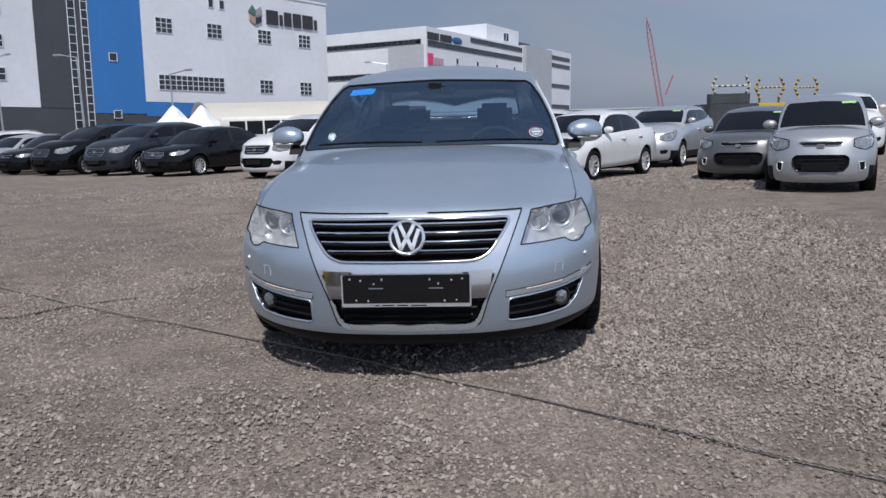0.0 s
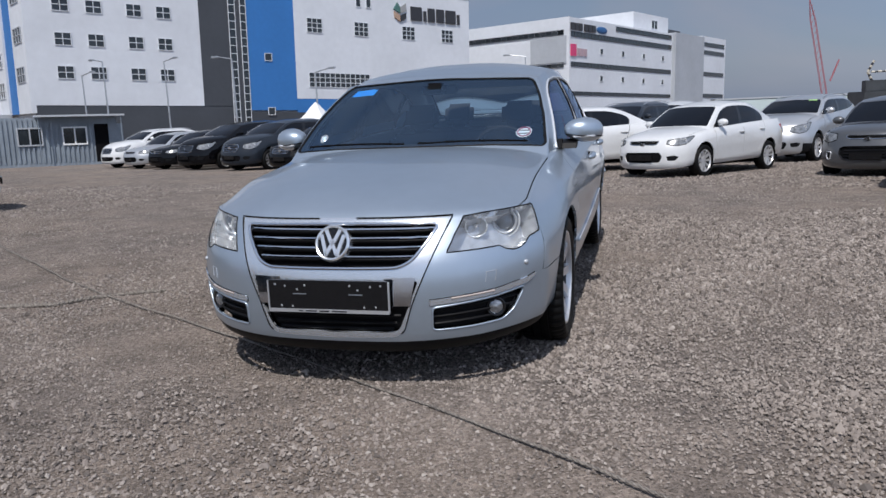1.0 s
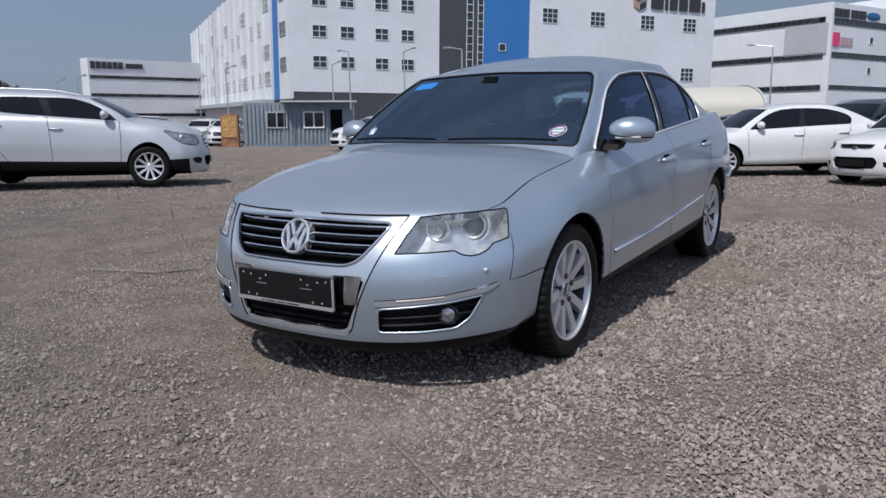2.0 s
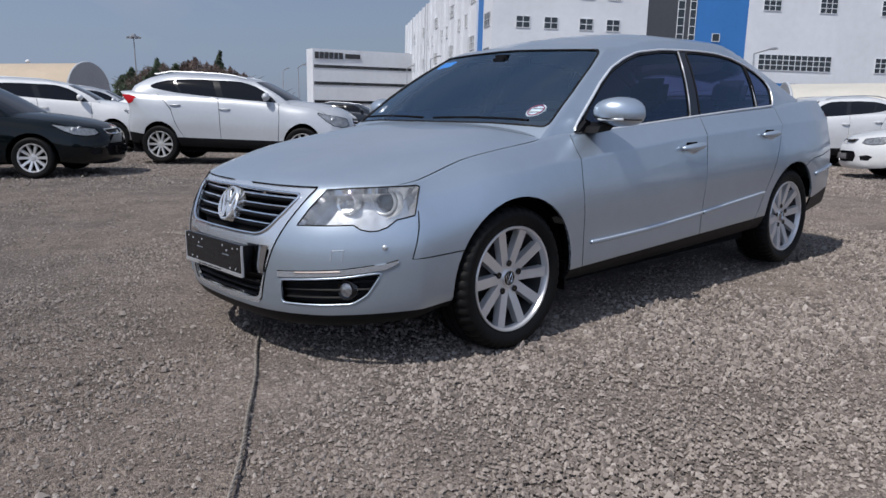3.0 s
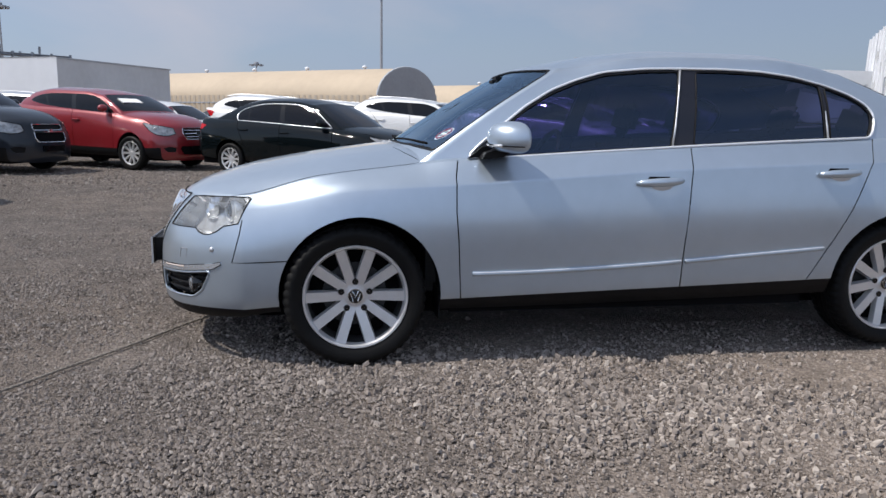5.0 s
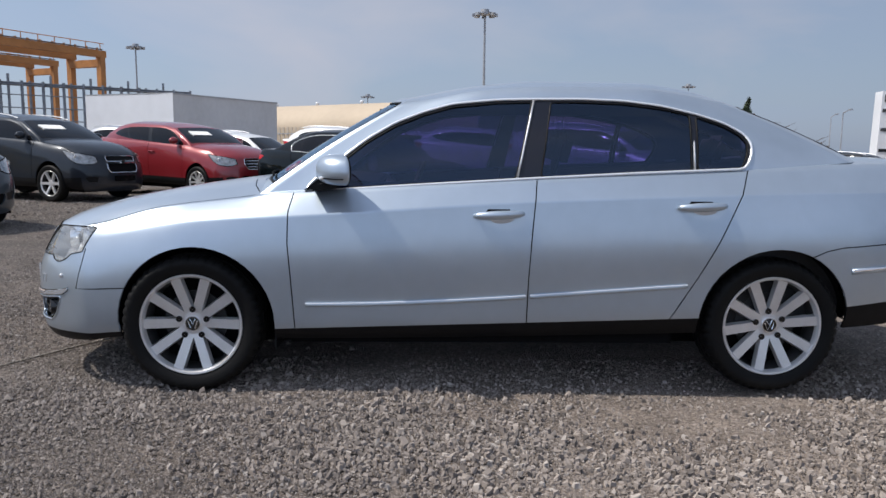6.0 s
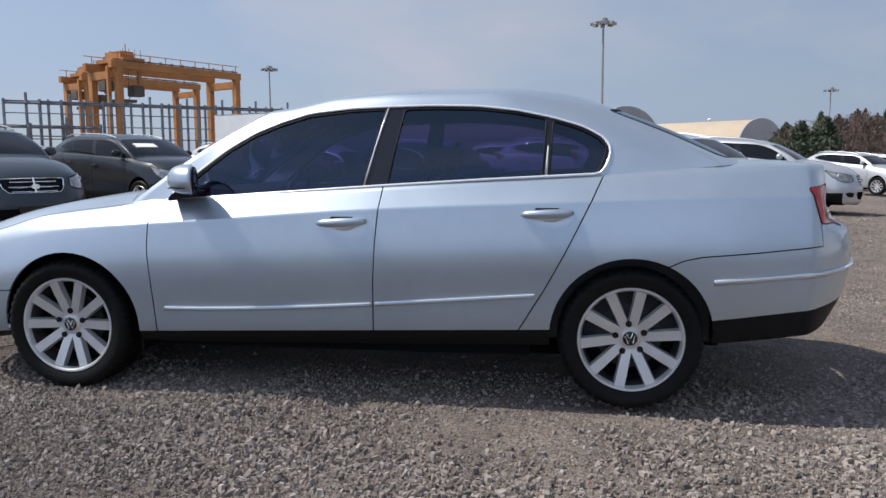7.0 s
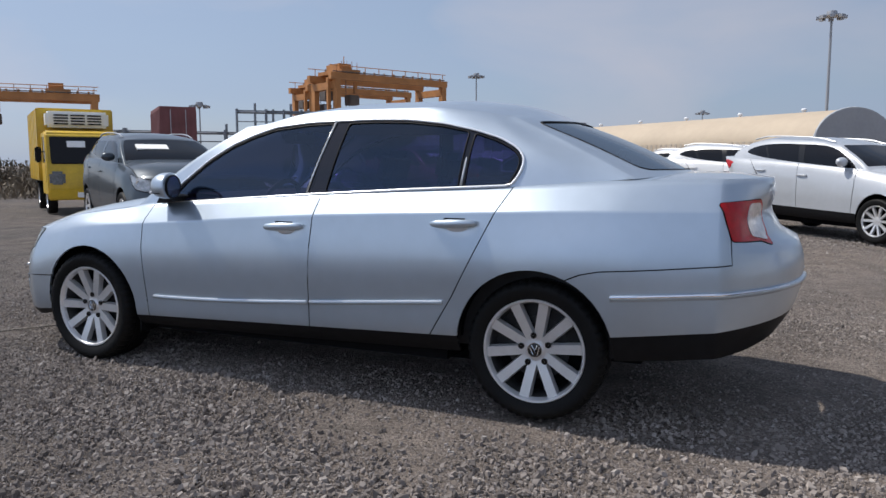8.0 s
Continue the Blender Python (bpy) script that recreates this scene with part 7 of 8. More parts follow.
def tent(x, y, w, h):
    t = thing("peaked_tent", Matrix.Translation((x, y, slope(y))), "white peaked canopy tent", "tent", "peaked tents")
    bm = bmesh.new()
    rows = []
    for k in range(7):
        f = k / 6
        r, z = w / 2 * (1 - f) ** 1.0 * (1 - .25 * math.sin(math.pi * f)) + .03, h * .55 + h * .45 * f
        rows.append([bm.verts.new((sx * r, sy * r, z)) for sx, sy in ((-1, -1), (1, -1), (1, 1), (-1, 1))])
    for A, B in zip(rows, rows[1:]):
        for i in range(4):
            bm.faces.new((A[i], A[(i + 1) % 4], B[(i + 1) % 4], B[i]))
    part("canopy", bm, TENT, t)
    part("valance_cloth", box((-w / 2, -w / 2, h * .48), (w / 2, w / 2, h * .56)), TENT, t)
    for sx in (-1, 1):
        for sy in (-1, 1):
            part("tent_pole", box((sx * w / 2 * .97 - .04, sy * w / 2 * .97 - .04, 0), (sx * w / 2 * .97 + .04, sy * w / 2 * .97 + .04, h * .5)), GALV, t)


for x, y in ((-21.3, 47.0), (-19.6, 47.6)):
    tent(x, y, 3.0, 3.5)


def arched_hall(name, p, q, r, rise, wall, m_roof, m_end, label, vents=0):
    """A long shed with an arched roof from p to q."""
    p, q = Vector((*p, 0)), Vector((*q, 0))
    d = (q - p).normalized()
    n = Vector((-d.y, d.x, 0))
    root = thing(name, Matrix.Translation((p.x, p.y, slope(p.y))), label, "hangar")
    L = (q - p).length
    bm = bmesh.new()
    prof = [(-r, 0), (-r, wall)] + [(-r * math.cos(math.pi * k / 18), wall + rise * math.sin(math.pi * k / 18)) for k in range(1, 18)] + [(r, wall), (r, 0)]
    seg = 14
    rows = [[bm.verts.new(d * (L * s / seg) + n * a + Vector((0, 0, z))) for a, z in prof] for s in range(seg + 1)]
    for A, B in zip(rows, rows[1:]):
        for i in range(len(prof) - 1):
            bm.faces.new((A[i], A[i + 1], B[i + 1], B[i]))
    part("roof", bm, m_roof, root, "", True, 40)
    for s in (-.05, L + .05):
        bm = bmesh.new()
        A = [bm.verts.new(d * (s - .1) + n * a * 1.01 + Vector((0, 0, z * 1.01))) for a, z in prof]
        B = [bm.verts.new(d * (s + .1) + n * a * 1.01 + Vector((0, 0, z * 1.01))) for a, z in prof]
        bm.faces.new(A)
        bm.faces.new(B)
        for i in range(len(prof)):
            bm.faces.new((A[i], A[(i + 1) % len(prof)], B[(i + 1) % len(prof)], B[i]))
        part("end_wall", bm, m_end, root)
        part("end_rim", add_tube(bmesh.new(), [d * s + n * a * 1.02 + Vector((0, 0, z * 1.015)) for a, z in prof], .12, 5), CLAD_LG, root)
    for k in range(vents):
        c = d * (L * (k + .7) / vents)
        part("roof_vent", add_lathe(bmesh.new(), [(.14, -.2), (.14, .10), (.25, .16), (.29, .28), (.23, .40), (.04, .47)], 12, Matrix.Translation((c.x, c.y, wall + rise)) @ Matrix.Rotation(-math.pi / 2, 4, "Y")), CLAD, root, "white turbine roof vent", True, 50)
    return root


TAN = mat("tan_tarpaulin", (0.44, 0.36, 0.27), 0.75, vary=0.10, scale=0.15)
END = mat("grey_end_wall", (0.33, 0.34, 0.36), 0.7, vary=0.12, scale=0.3)
arched_hall("arched_shed", (-80, 11.5), (-112, -27), 5.9, 3.4, 3.4, TAN, END, "long tan tarpaulin shed with a grey arched end", 6)
arched_hall("arched_shed", (-96, 29.5), (-138, -16), 5.4, 3.45, 3.3, TAN, END, "tan tarpaulin shed behind another", 6)
arched_hall("tarpaulin_hall", (-27, 66), (-13, 74), 6.0, 2.0, 2.6, mat("beige_tarpaulin", (.50, .475, .42), .75, vary=.08, scale=.3), END, "beige low tarpaulin hall")


def slat_fence(p, q, h, pitch):
    """A pale fence of upright boards between two rails."""
    p, q = Vector((*p, 0)), Vector((*q, 0))
    d = q - p
    u = d.normalized()
    M = Matrix.Translation((p.x, p.y, slope(p.y))) @ Matrix((u, Vector((0, 0, 1)).cross(u), Vector((0, 0, 1)))).transposed().to_4x4()
    f = thing("slat_fence", M, "pale fence of upright boards along a tarpaulin shed", "fence")
    board = None
    for z in (.5, h - .9):
        part("rail", box((0, .03, z), (d.length, .10, z + .14)), GALV, f)
    for k in range(int(d.length / pitch) + 1):
        if board is None:
            board = part("board", box((-.19, -.03, 0), (.19, .03, h)), FENCE, f)
        else:
            o = new("board", board.data)
            o.parent = f
            o.matrix_basis = Matrix.Translation((k * pitch, 0, 0))


FENCE = mat("weathered_fence", (.43, .37, .30), .8, vary=.2, scale=.8)
slat_fence((-74.2, 7.6), (-106.2, -30.9), 3.6, .8)


def slab(name, lo, hi, m, mat_, label, category):
    t = thing(name, m, label, category)
    part("wall", box(lo, hi), mat_, t)
    part("roof", box((lo[0] - .06, lo[1] - .06, hi[2]), (hi[0] + .06, hi[1] + .06, hi[2] + .10)), CLAD_LG, t)
    return t


# white and grey boxes beside the yard
wb = slab("white_shed", (-5.2, 0, 0), (2.6, 11.2, 4.4), Matrix.Translation((-47.7, -16.8, 0)) @ Matrix.Rotation(math.atan2(5.6, -11.5) - math.pi / 2, 4, "Z"), mat("pale_panel", (0.60, 0.62, 0.64), 0.6, vary=0.12, scale=0.3), "grey and white flat-roofed shed beside the yard", "shed")
part("white_end", box((-5.3, -.06, 0), (2.7, -.005, 4.5)), CLAD, wb, "white end wall")
slab("low_building", (0, 0, 0), (17, 5, 2.9), Matrix.Translation((6.5, 62, slope(62))), mat("pale_green_roof", (.50, .58, .58), .6, vary=.1, scale=.4), "low pale building behind the parked cars", "building")

# steel racks and yellow-brown gantry cranes
RUST = mat("orange_crane_paint", (0.40, 0.175, 0.055), 0.6, vary=0.25, scale=0.6)
MACH = mat("machinery_dark", (0.10, 0.08, 0.07), 0.7, vary=0.3, scale=1)


def gantry(p, u, span, h, deep, label, run=0.0):
    """A rubber-tyred yard crane: four legs, two girders, a trolley and its cab."""
    s = Vector((*u, 0)).normalized()
    M = Matrix.Translation((p[0], p[1], 0)) @ Matrix((s, Vector((0, 0, 1)).cross(s), Vector((0, 0, 1)))).transposed().to_4x4()
    g = thing("gantry_crane", M, label, "crane", "yard cranes")
    for y in (0, deep):
        part("girder", box((-1.0, y - .35, h - .85), (span + .6, y + .35, h)), RUST, g, "orange-brown girder")
        for x in (0, span):
            part("leg", prism([(y - .3, 0), (y + .3, 0), (y + .42, h - .8), (y - .42, h - .8)], x - .36, x + .36), RUST, g)
            part("bogie", box((x - .6, y - 1.0, 0), (x + .6, y + 1.0, .9)), MACH, g)
        part("walkway_rail", add_tube(bmesh.new(), [(-1, y, h + .9), (span + .5, y, h + .9)], .05, 4), RUST, g)
        for k in range(9):
            part("rail_post", box((span * k / 8 - .04, y - .04, h), (span * k / 8 + .04, y + .04, h + .9)), RUST, g)
    for x in (0, span):
        part("sill_beam", box((x - .4, 0, h - 2.0), (x + .4, deep, h - 1.1)), RUST, g)
        part("low_beam", box((x - .35, 0, 1.0), (x + .35, deep, 1.8)), RUST, g)
    part("trolley", box((.6 + run, -.2, h + .05), (3.4 + run, deep + .2, h + .5)), RUST, g)
    part("machine_house", box((.9 + run, .8, h + .5), (2.6 + run, deep - 1.4, h + 1.3)), RUST, g)
    part("hoist", box((1.1 + run, deep - 1.3, h + .5), (2.2 + run, deep - .5, h + .95), None, .1), MACH, g)
    part("operator_cab", box((2.2, .5, h - 3.9), (3.7, 1.9, h - 2.6), None, .1), MACH, g)
    part("spreader", box((.9, 1.2, h - 4.6), (3.0, deep - .6, h - 4.25)), MACH, g)
    for dx in (1.1, 2.8):
        part("hoist_rope", box((dx - .03, 2.4, h - 4.3), (dx + .03, 2.46, h)), MACH, g)
    for k in range(11):
        part("girder_bracket", box((span * (k + .5) / 11 - .12, -.45, h - .05), (span * (k + .5) / 11 + .12, -.30, h + .28)), RUST, g)
    part("cable_pipe", add_tube(bmesh.new(), [(-.8, -.42, h + .1), (span, -.42, h + .1)], .07, 5), MACH, g)
    part("ladder_cage", box((-.95, .6, 2.2), (-.55, 1.0, h - .6)), RUST, g, "caged ladder up a leg")
    part("drive_unit", box((-.7, deep * .3, h - 3.4), (.5, deep * .6, h - 2.2), None, .1), MACH, g)
    for k in range(4):
        part("house_rail", add_tube(bmesh.new(), [(.7 + k * .75, -.1, h + .5), (.7 + k * .75, -.1, h + 1.5)], .04, 4), RUST, g)
    part("cab_hanger", box((3.2, .9, h - 2.4), (3.6, 1.3, h - .9)), RUST, g)
    part("mast", box((1.6, .9, h + 1.25), (1.68, .98, h + 2.2)), RUST, g)


gantry((-79.0, -46.5), (-.875, .46), 17.0, 12.7, 5.5, "orange-brown rubber-tyred gantry crane in a yard")
gantry((-95.4, -61), (-.875, .46), 18.0, 13.2, 5.5, "orange-brown gantry crane behind another")
gantry((-55.5, -83), (-.76, .64), 14.0, 9.9, 5.0, "orange-brown gantry crane at the yard's edge", 8.0)


def rack(p, q, n, h, levels):
    p, q = Vector((*p, 0)), Vector((*q, 0))
    d = (q - p)
    r = thing("steel_rack", Matrix.Translation(p), "grey steel pipe rack with posts and rails", "rack", "steel racks")
    for k in range(n + 1):
        c = d * (k / n)
        part("post", box((c.x - .075, c.y - .075, 0), (c.x + .075, c.y + .075, h + (.5 if k % 2 else 0))), STEEL, r)
        c2 = c + Vector((-1.6, 1.9, 0))
        part("post", box((c2.x - .085, c2.y - .085, 0), (c2.x + .085, c2.y + .085, h)), STEEL, r)
        part("cross_beam", add_tube(bmesh.new(), [(c.x, c.y, h - .3), (c2.x, c2.y, h - .3)], .12, 4), STEEL, r)
    for z in levels:
        part("rail", add_tube(bmesh.new(), [(0, 0, z), (d.x, d.y, z)], .045, 5), STEEL, r)
        part("rail", add_tube(bmesh.new(), [(-1.6, 1.9, z), (d.x - 1.6, d.y + 1.9, z)], .04, 5), STEEL, r)


rack((-49.5, -38.5), (-65, -21.2), 15, 6.0, (1.8, 2.9, 3.9, 4.9, 5.85))
rack((-38, -47), (-52, -35), 7, 4.1, (1.4, 2.2, 3.1, 3.9))


def shipping_box(x, y, z, az, m, label):
    t = thing("shipping_container", Matrix.Translation((x, y, z)) @ Matrix.Rotation(radians(az), 4, "Z"), label, "container", "stacked containers")
    part("shell", box((-1.2, 0, .0), (1.2, 6.0, 2.66)), m, t)
    for k in range(8):
        part("door_rib", box((-1.1 + k * .29, -.05, .1), (-1.0 + k * .29, .0, 2.45)), m, t)
        part("side_rib", box((-1.25, .2 + k * .75, .1), (-1.2, .5 + k * .75, 2.45)), m, t)
        part("side_rib", box((1.2, .2 + k * .75, .1), (1.25, .5 + k * .75, 2.45)), m, t)
    for sx in (-.5, .5):
        part("lock_bar", add_tube(bmesh.new(), [(sx, -.08, .1), (sx, -.08, 2.45)], .03, 5), GALV, t)


MAROON = mat("maroon_steel", (0.18, 0.065, 0.068), 0.6, 0.1, vary=0.25, scale=1)
shipping_box(-36.8, -33.3, slope(-33.3), 140, mat("blue_steel", (.03, .09, .17), .6, .1, vary=.25, scale=1), "dark blue shipping container under another")
shipping_box(-36.8, -33.3, slope(-33.3) + 2.69, 140, MAROON, "maroon shipping container stacked on another")

# lamp posts
LAMP = mat("lamp_grey", (.30, .31, .33), .5, .4)


def flood_mast(x, y, h, r=.16):
    t = thing("flood_mast", Matrix.Translation((x, y, slope(y))), "tall grey mast with a ring of floodlights", "lamp post", "floodlight masts")
    part("pole", add_tube(bmesh.new(), [(0, 0, 0), (0, 0, h * .5), (0, 0, h - .3)], lambda k: r * (1.2 - .5 * k), 10), LAMP, t)
    part("ring", add_lathe(bmesh.new(), [(.2, h - .35), (1.1, h - .3), (1.1, h - .15), (.2, h - .1)], 20, Matrix.Rotation(-math.pi / 2, 4, "Y")), LAMP, t)
    part("head", add_lathe(bmesh.new(), [(.55, h - .1), (.5, h + .25), (.05, h + .35)], 14, Matrix.Rotation(-math.pi / 2, 4, "Y")), LAMP, t)
    for k in range(8):
        m = Matrix.Rotation(2 * math.pi * k / 8, 4, "Z")
        part("floodlight", box((1.0, -.25, h - .55), (1.5, .25, h - .25), m), LAMP, t)


flood_mast(-88, 9.3, 17.3)
flood_mast(-125.6, -45.8, 17.55)
flood_mast(-165, 61, 17.2)
flood_mast(-170, -10.5, 12.6, .12)
flood_mast(-84, -73, 10.2, .12)
flood_mast(-150, -92, 17.2, .16)


def street_lamp(x, y, h, az, arm=1.6):
    t = thing("street_lamp", Matrix.Translation((x, y, slope(y))) @ Matrix.Rotation(radians(az), 4, "Z"), "slim pale street lamp with one arm", "lamp post", "street lamps")
    part("pole", add_tube(bmesh.new(), [(0, 0, 0), (0, 0, h)], lambda k: .10 - .04 * k, 8), GALV, t)
    part("arm", add_tube(bmesh.new(), [(0, 0, h), (-arm, 0, h + .25)], .05, 6), GALV, t)
    part("lamp_head", box((-arm - .7, -.15, h + .18), (-arm, .15, h + .34), None, .04), GALV, t)


for az_, d, h, turn in ((-29.6, 62, 7.3, -20), (-23.8, 66, 6.5, 160), (-38.2, 75, 8.4, -25), (-39.6, 85, 8.0, 160), (-34.3, 85, 9.4, 160), (-8.4, 80, 8.4, 0), (-47.3, 95, 8.2, 170), (-49.4, 120, 8.6, 170), (-57.0, 90, 6.5, 170), (-58.4, 110, 7.2, 170)):
    street_lamp(.8 + d * math.sin(radians(az_)), -3 + d * math.cos(radians(az_)), h, turn)


# arrow-board trucks and a far lattice boom
def arrow_truck(x, y, w, flip):
    """A flat-bed truck that carries a double-headed striped arrow board."""
    t = thing("arrow_board_truck", Matrix.Translation((x, y, slope(y))), "road-works truck with a " + ("yellow bed and" if flip else "dark box under") + " a striped double arrow board", "truck", "arrow board trucks")
    YB = mat("safety_yellow", (.46, .33, .10), .5) if flip else mat("board_cream", (.50, .46, .38), .5)
    CASE = mat("dark_board_case", (.045, .05, .056), .6, vary=.3, scale=3)
    zb = 2.66 if flip else 2.76
    part("bed", box((-1.0, 0, .6), (1.0, 2.6, 2.02), None, .03), YELLOW if flip else CASE, t)
    if not flip:
        part("board_box", box((-.90, .3, 2.02), (.72, .9, 2.44), None, .02), CASE, t, "dark folded board case")

    def striped(name, a, b, n, r):
        for k in range(n):
            p, q = a + (b - a) * (k / n), a + (b - a) * ((k + 1) / n)
            part(name, add_tube(bmesh.new(), [p, q], r, 6), SIGN_D if k % 2 else YB, t)

    striped("board_bar", Vector((-w + .12, .6, zb)), Vector((w - .12, .6, zb)), 11, .042)
    for sx in (-1, 1):
        for up in (-1, 1):
            striped("chevron_bar", Vector((sx * w, .6, zb)), Vector((sx * (w - .20), .6, zb + up * .42)), 5, .050)
        part("strut", add_tube(bmesh.new(), [(sx * (w - .20), .66, 1.95), (sx * (w - .20), .66, zb - .36)], .045, 6), MACH, t)
        for yy in (.5, 2.0):
            wheel(t, sx * .85, yy, .4, sx, .4, .25, .25, 6, True, True)
    return t


arrow_truck(10.22, 29.6, .78, 0)
arrow_truck(11.9, 29.8, .60, 1)
arrow_truck(13.7, 30.6, .50, 1)


def far_crane():
    t = thing("lattice_crane", Matrix.Translation((24.5, 112, slope(112))), "distant red lattice boom crane", "crane")
    RC = mat("crane_red", (.36, .13, .15), .6)
    a, b = Vector((.2, 0, 2)), Vector((-2.4, 0, 16.0))
    for dx, dy in ((-.3, -.3), (.3, -.3), (-.3, .3), (.3, .3)):
        part("chord", add_tube(bmesh.new(), [a + Vector((dx, dy, 0)), a + (b - a) * .8 + Vector((dx, dy, 0)), b], .045, 4), RC, t)
    for k in range(16):
        p, q = a + (b - a) * (k / 17), a + (b - a) * ((k + 1) / 17)
        part("lacing", add_tube(bmesh.new(), [p + Vector((-.3, -.3, 0)), q + Vector((.3, -.3, 0))], .03, 4), RC, t)
    part("house", box((-.6, -1, .4), (.9, 1, 2.6)), RC, t)
    part("back_mast", add_tube(bmesh.new(), [(.6, 0, 5), (1.6, 0, 7.8)], .12, 5), RC, t)


far_crane()

# ---------------------------------------------------------------- trees at the edge of the lot
LEAF = mat("pine_leaf", (0.055, 0.08, 0.045), 0.8, vary=0.5, scale=1.0, rnd=.3)
BROWN = mat("bare_twig", (0.13, 0.092, 0.078), 0.85, vary=0.4, scale=1.0, rnd=.3)
SCRUB = mat("dry_scrub", (0.20, 0.165, 0.12), 0.85, vary=0.4, scale=1.0, rnd=.3)
BARK = mat("bark", (0.09, 0.07, 0.055), 0.9, vary=0.3, scale=6)


def tree(x, y, h, w, kind, seed):
    rng = random.Random(seed)
    t = thing("tree", Matrix.Translation((x, y, slope(y))), {"pine": "dark green pine tree at the edge of the lot", "bare": "brown leafless tree at the edge of the lot"}[kind], "tree", "trees at the edge")
    bm = bmesh.new()
    add_tube(bm, [(0, 0, 0), (rng.uniform(-.2, .2), 0, h * .5), (rng.uniform(-.3, .3), 0, h * .93)], lambda k: .16 * (1 - .85 * k), 7)
    for k in range(9):
        z = h * rng.uniform(.3, .85)
        a, l = rng.uniform(0, 6.28), w * .42 * rng.uniform(.6, 1)
        add_tube(bm, [(0, 0, z), (l * .6 * math.cos(a), l * .6 * math.sin(a), z + l * .3), (l * math.cos(a), l * math.sin(a), z + l * .45)], lambda k: .05 * (1 - .8 * k), 5)
    part("trunk", bm, BARK, t)
    V, F = [], []
    for k in range(3400 if kind == "pine" else 4200):
        f = rng.random() ** (.8 if kind == "pine" else 1.1)
        z = h * (.22 + .78 * f)
        if kind == "pine":
            r = w * .5 * (1 - f) ** .7 * (.75 + .5 * rng.random()) * (1 + .25 * math.sin(f * 26))
        else:
            r = w * .5 * math.sin(math.pi * min(1, f * .9 + .1)) * (.5 + .6 * rng.random())
        a = rng.uniform(0, 6.28)
        rr = r * math.sqrt(rng.random())
        c = Vector((rr * math.cos(a) + .25 * math.sin(3 * z), rr * math.sin(a), z + rng.uniform(-.2, .2)))
        s = rng.uniform(.08, .20) * (1 if kind == "pine" else .45)
        i = len(V)
        for q in range(3):
            V.append(c + Vector((rng.uniform(-s, s), rng.uniform(-s, s), rng.uniform(-s, s) * (1 if kind == "pine" else 2.2))))
        F.append((i, i + 1, i + 2))
    obj("crown", V, F, LEAF if kind == "pine" else BROWN, t)


tree_rng = random.Random(5)
for k in range(26):
    a = -71.0 + 11.0 * (k + .5) / 26 + tree_rng.uniform(-.25, .25)
    d = 70 + tree_rng.uniform(-6, 12)
    kind = "pine" if k in (0, 1, 2, 3, 5, 6, 8, 16, 22) else "bare"
    h = (3.2 + 2.9 * math.sin(math.pi * min(1, (k + 3) / 27)) + tree_rng.uniform(-.3, .4)) if k != 16 else 6.9
    tree(3.2 + d * math.sin(radians(a)), -1.2 + d * math.cos(radians(a)), (h - .6) * d / 72, (3.8 if kind == "pine" else 5.6) if k != 16 else 2.0, kind, 100 + k)


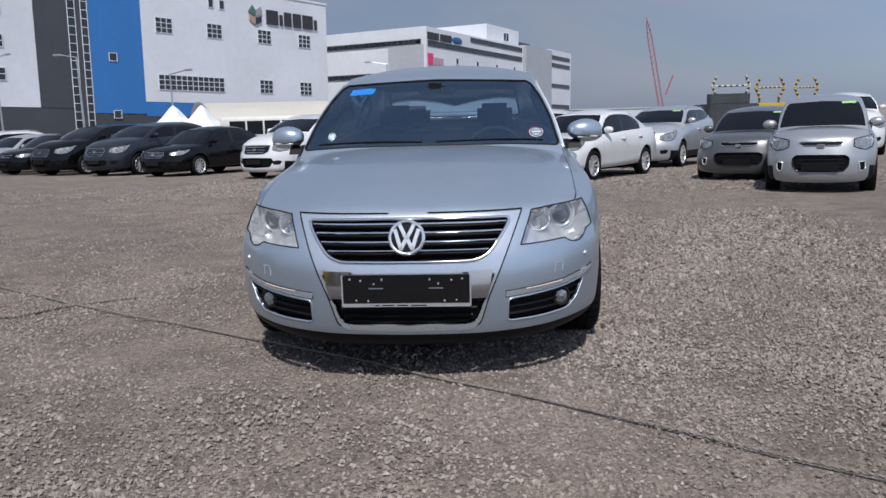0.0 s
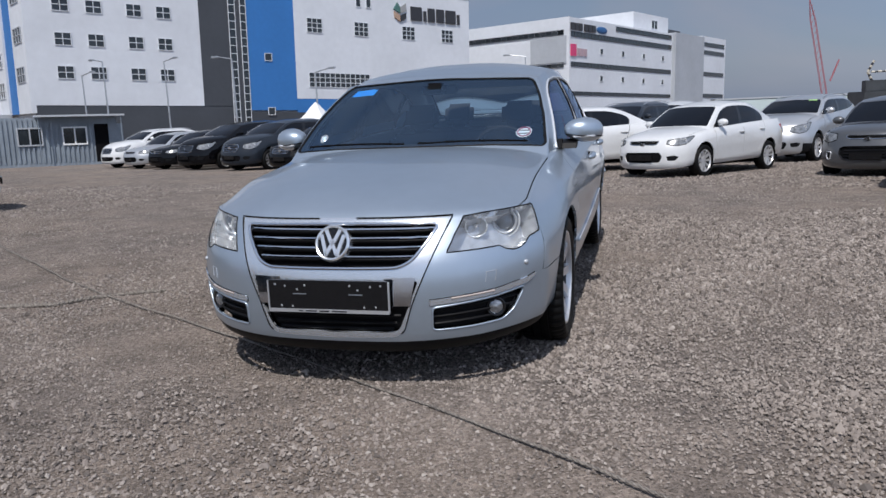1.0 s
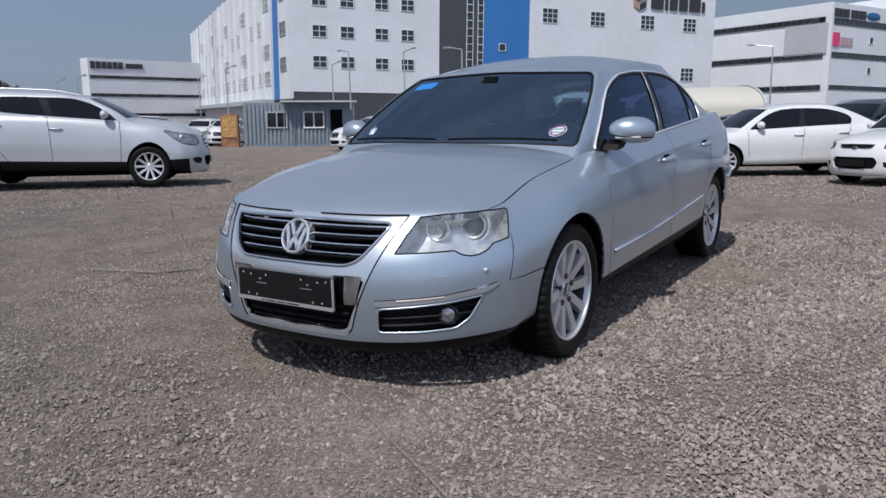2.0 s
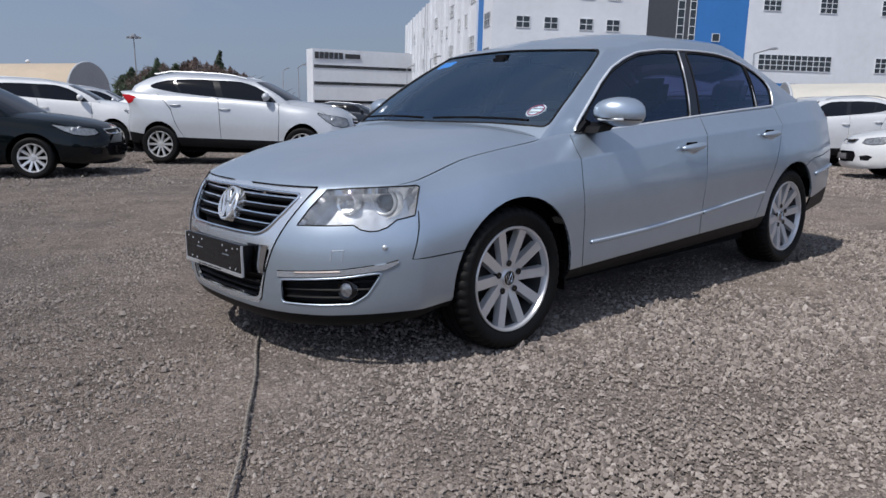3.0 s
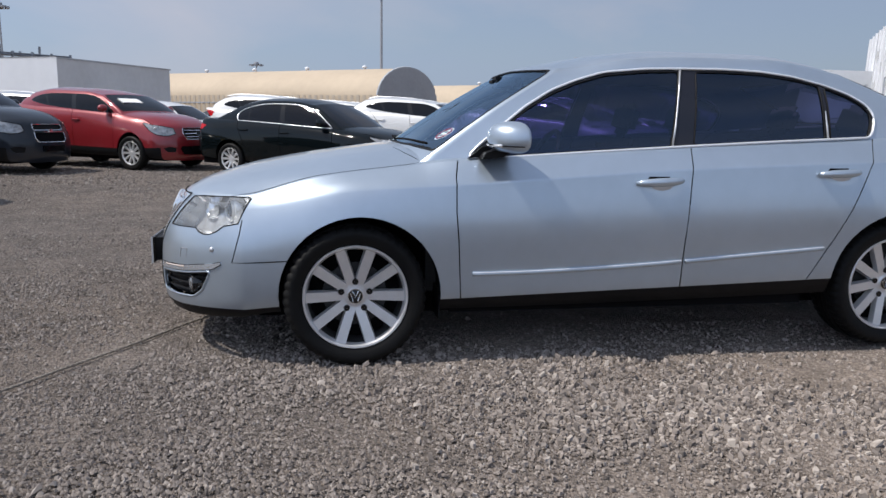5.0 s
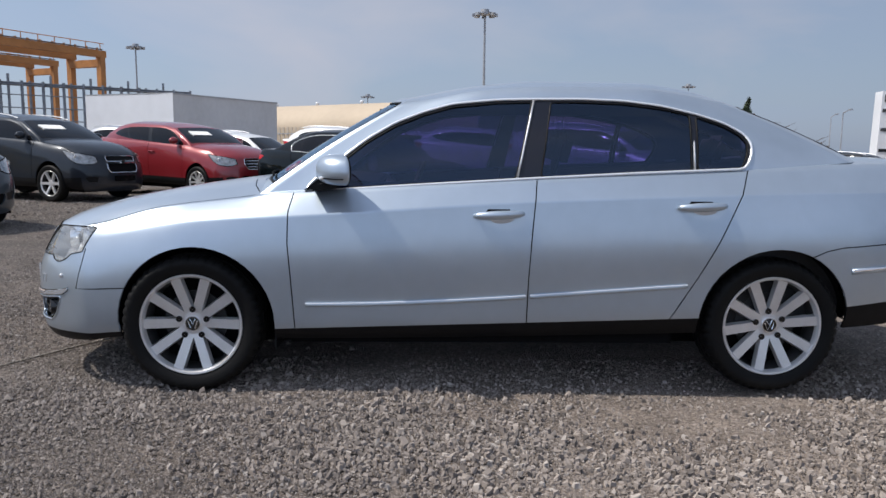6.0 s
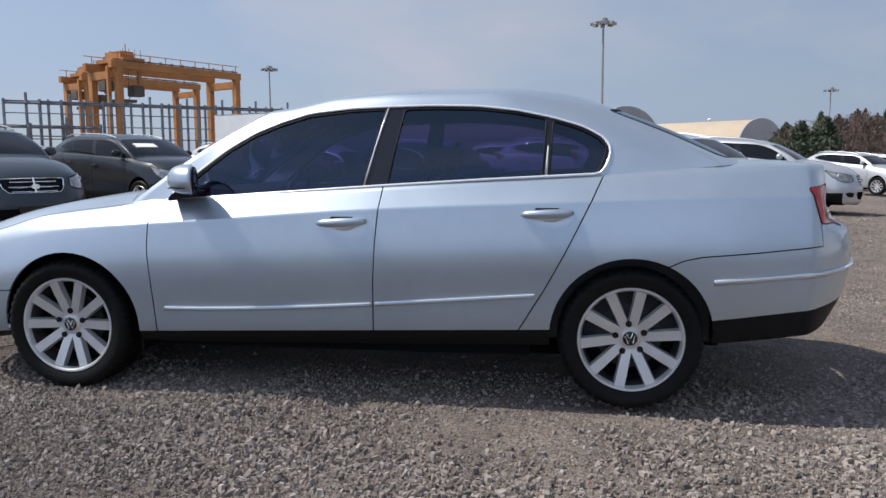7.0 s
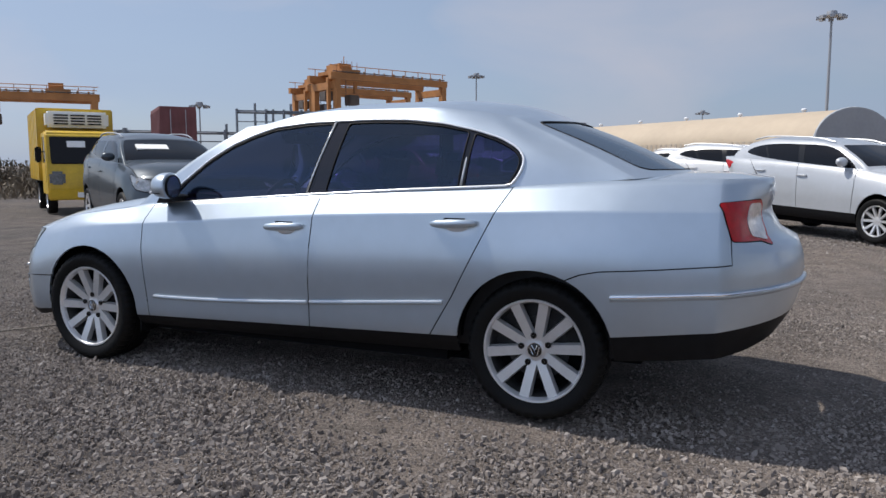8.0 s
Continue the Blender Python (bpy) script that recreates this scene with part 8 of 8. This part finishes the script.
def bush(x, y, h, w, seed):
    rng = random.Random(seed)
    t = thing("bush", Matrix.Translation((x, y, slope(y))), "dry brown-green scrub bush at the edge of the yard", "bush", "scrub at the yard's edge")
    bm = bmesh.new()
    for k in range(9):
        a, l = rng.uniform(0, 6.28), w * rng.uniform(.15, .4)
        add_tube(bm, [(0, 0, 0), (l * .4 * math.cos(a), l * .4 * math.sin(a), h * .4), (l * math.cos(a), l * math.sin(a), h * rng.uniform(.6, .9))], lambda k: .03 * (1 - .7 * k), 4)
    part("stems", bm, BARK, t)
    V, F = [], []
    for k in range(1400):
        a, f = rng.uniform(0, 6.28), rng.random()
        r = w * .5 * math.sqrt(rng.random()) * (1 - f * f * .8) * (1 + .3 * math.sin(3 * a))
        c = Vector((r * math.cos(a), r * math.sin(a), h * f * (.75 + .25 * math.sin(2 * a + seed))))
        s = rng.uniform(.04, .13)
        i = len(V)
        V += [c + Vector((rng.uniform(-s, s), rng.uniform(-s, s), rng.uniform(-s, s) * 1.8)) for q in range(3)]
        F.append((i, i + 1, i + 2))
    obj("leaves", V, F, SCRUB, t)


for k in range(18):
    a, d = radians(-132 + 22 * (k + .3 * math.sin(k * 7)) / 18), 40 + 5 * math.sin(k * 3.7)
    bush(4 + d * math.cos(a), 4.6 + d * math.sin(a), 1.1 + .6 * abs(math.sin(k * 2.3)), 3.6, 300 + k)

# ---------------------------------------------------------------- rope laid across the lot
ROPE = mat("twisted_rope", (0.27, 0.24, 0.21), 0.85, vary=0.6, scale=60, bump=.5, bscale=300)


def rope(pts, label, r=.0038):
    bm = bmesh.new()
    fine = []
    for (a, b) in zip(pts, pts[1:]):
        n = max(2, int(math.hypot(b[0] - a[0], b[1] - a[1]) / .008))
        fine += [(a[0] + (b[0] - a[0]) * k / n, a[1] + (b[1] - a[1]) * k / n) for k in range(n)]
    for strand in (0, math.pi):
        line = []
        for k, (x, y) in enumerate(fine):
            ph = k * .95 + strand
            wob = .005 * math.sin(k * .018) + .003 * math.sin(k * .07)
            line.append((x + wob + r * .75 * math.cos(ph), y + wob + r * .75 * math.cos(ph), slope(y) + .0145 + r * .8 * math.sin(ph)))
        add_tube(bm, line, r, 5)
    o = part("ground_rope", bm, ROPE, None, "", True)
    return tagged(o, label, "rope")


rope([(-6.4, 4.3), (-5.2, 3.4), (-3.18, 1.98), (-2.11, 1.34), (-1.51, 1.02), (-.98, .72), (-.40, .42), (.12, .10), (.64, -.21), (1.02, -.46), (1.34, -.67), (2.2, -1.18)], "dark twisted rope lying across the gravel")
rope([(-3.1, 1.05), (-2.54, 1.21), (-2.4, 1.42), (-2.1, 1.62), (-2.0, 1.64)], "short dark rope end lying on the gravel", .010)
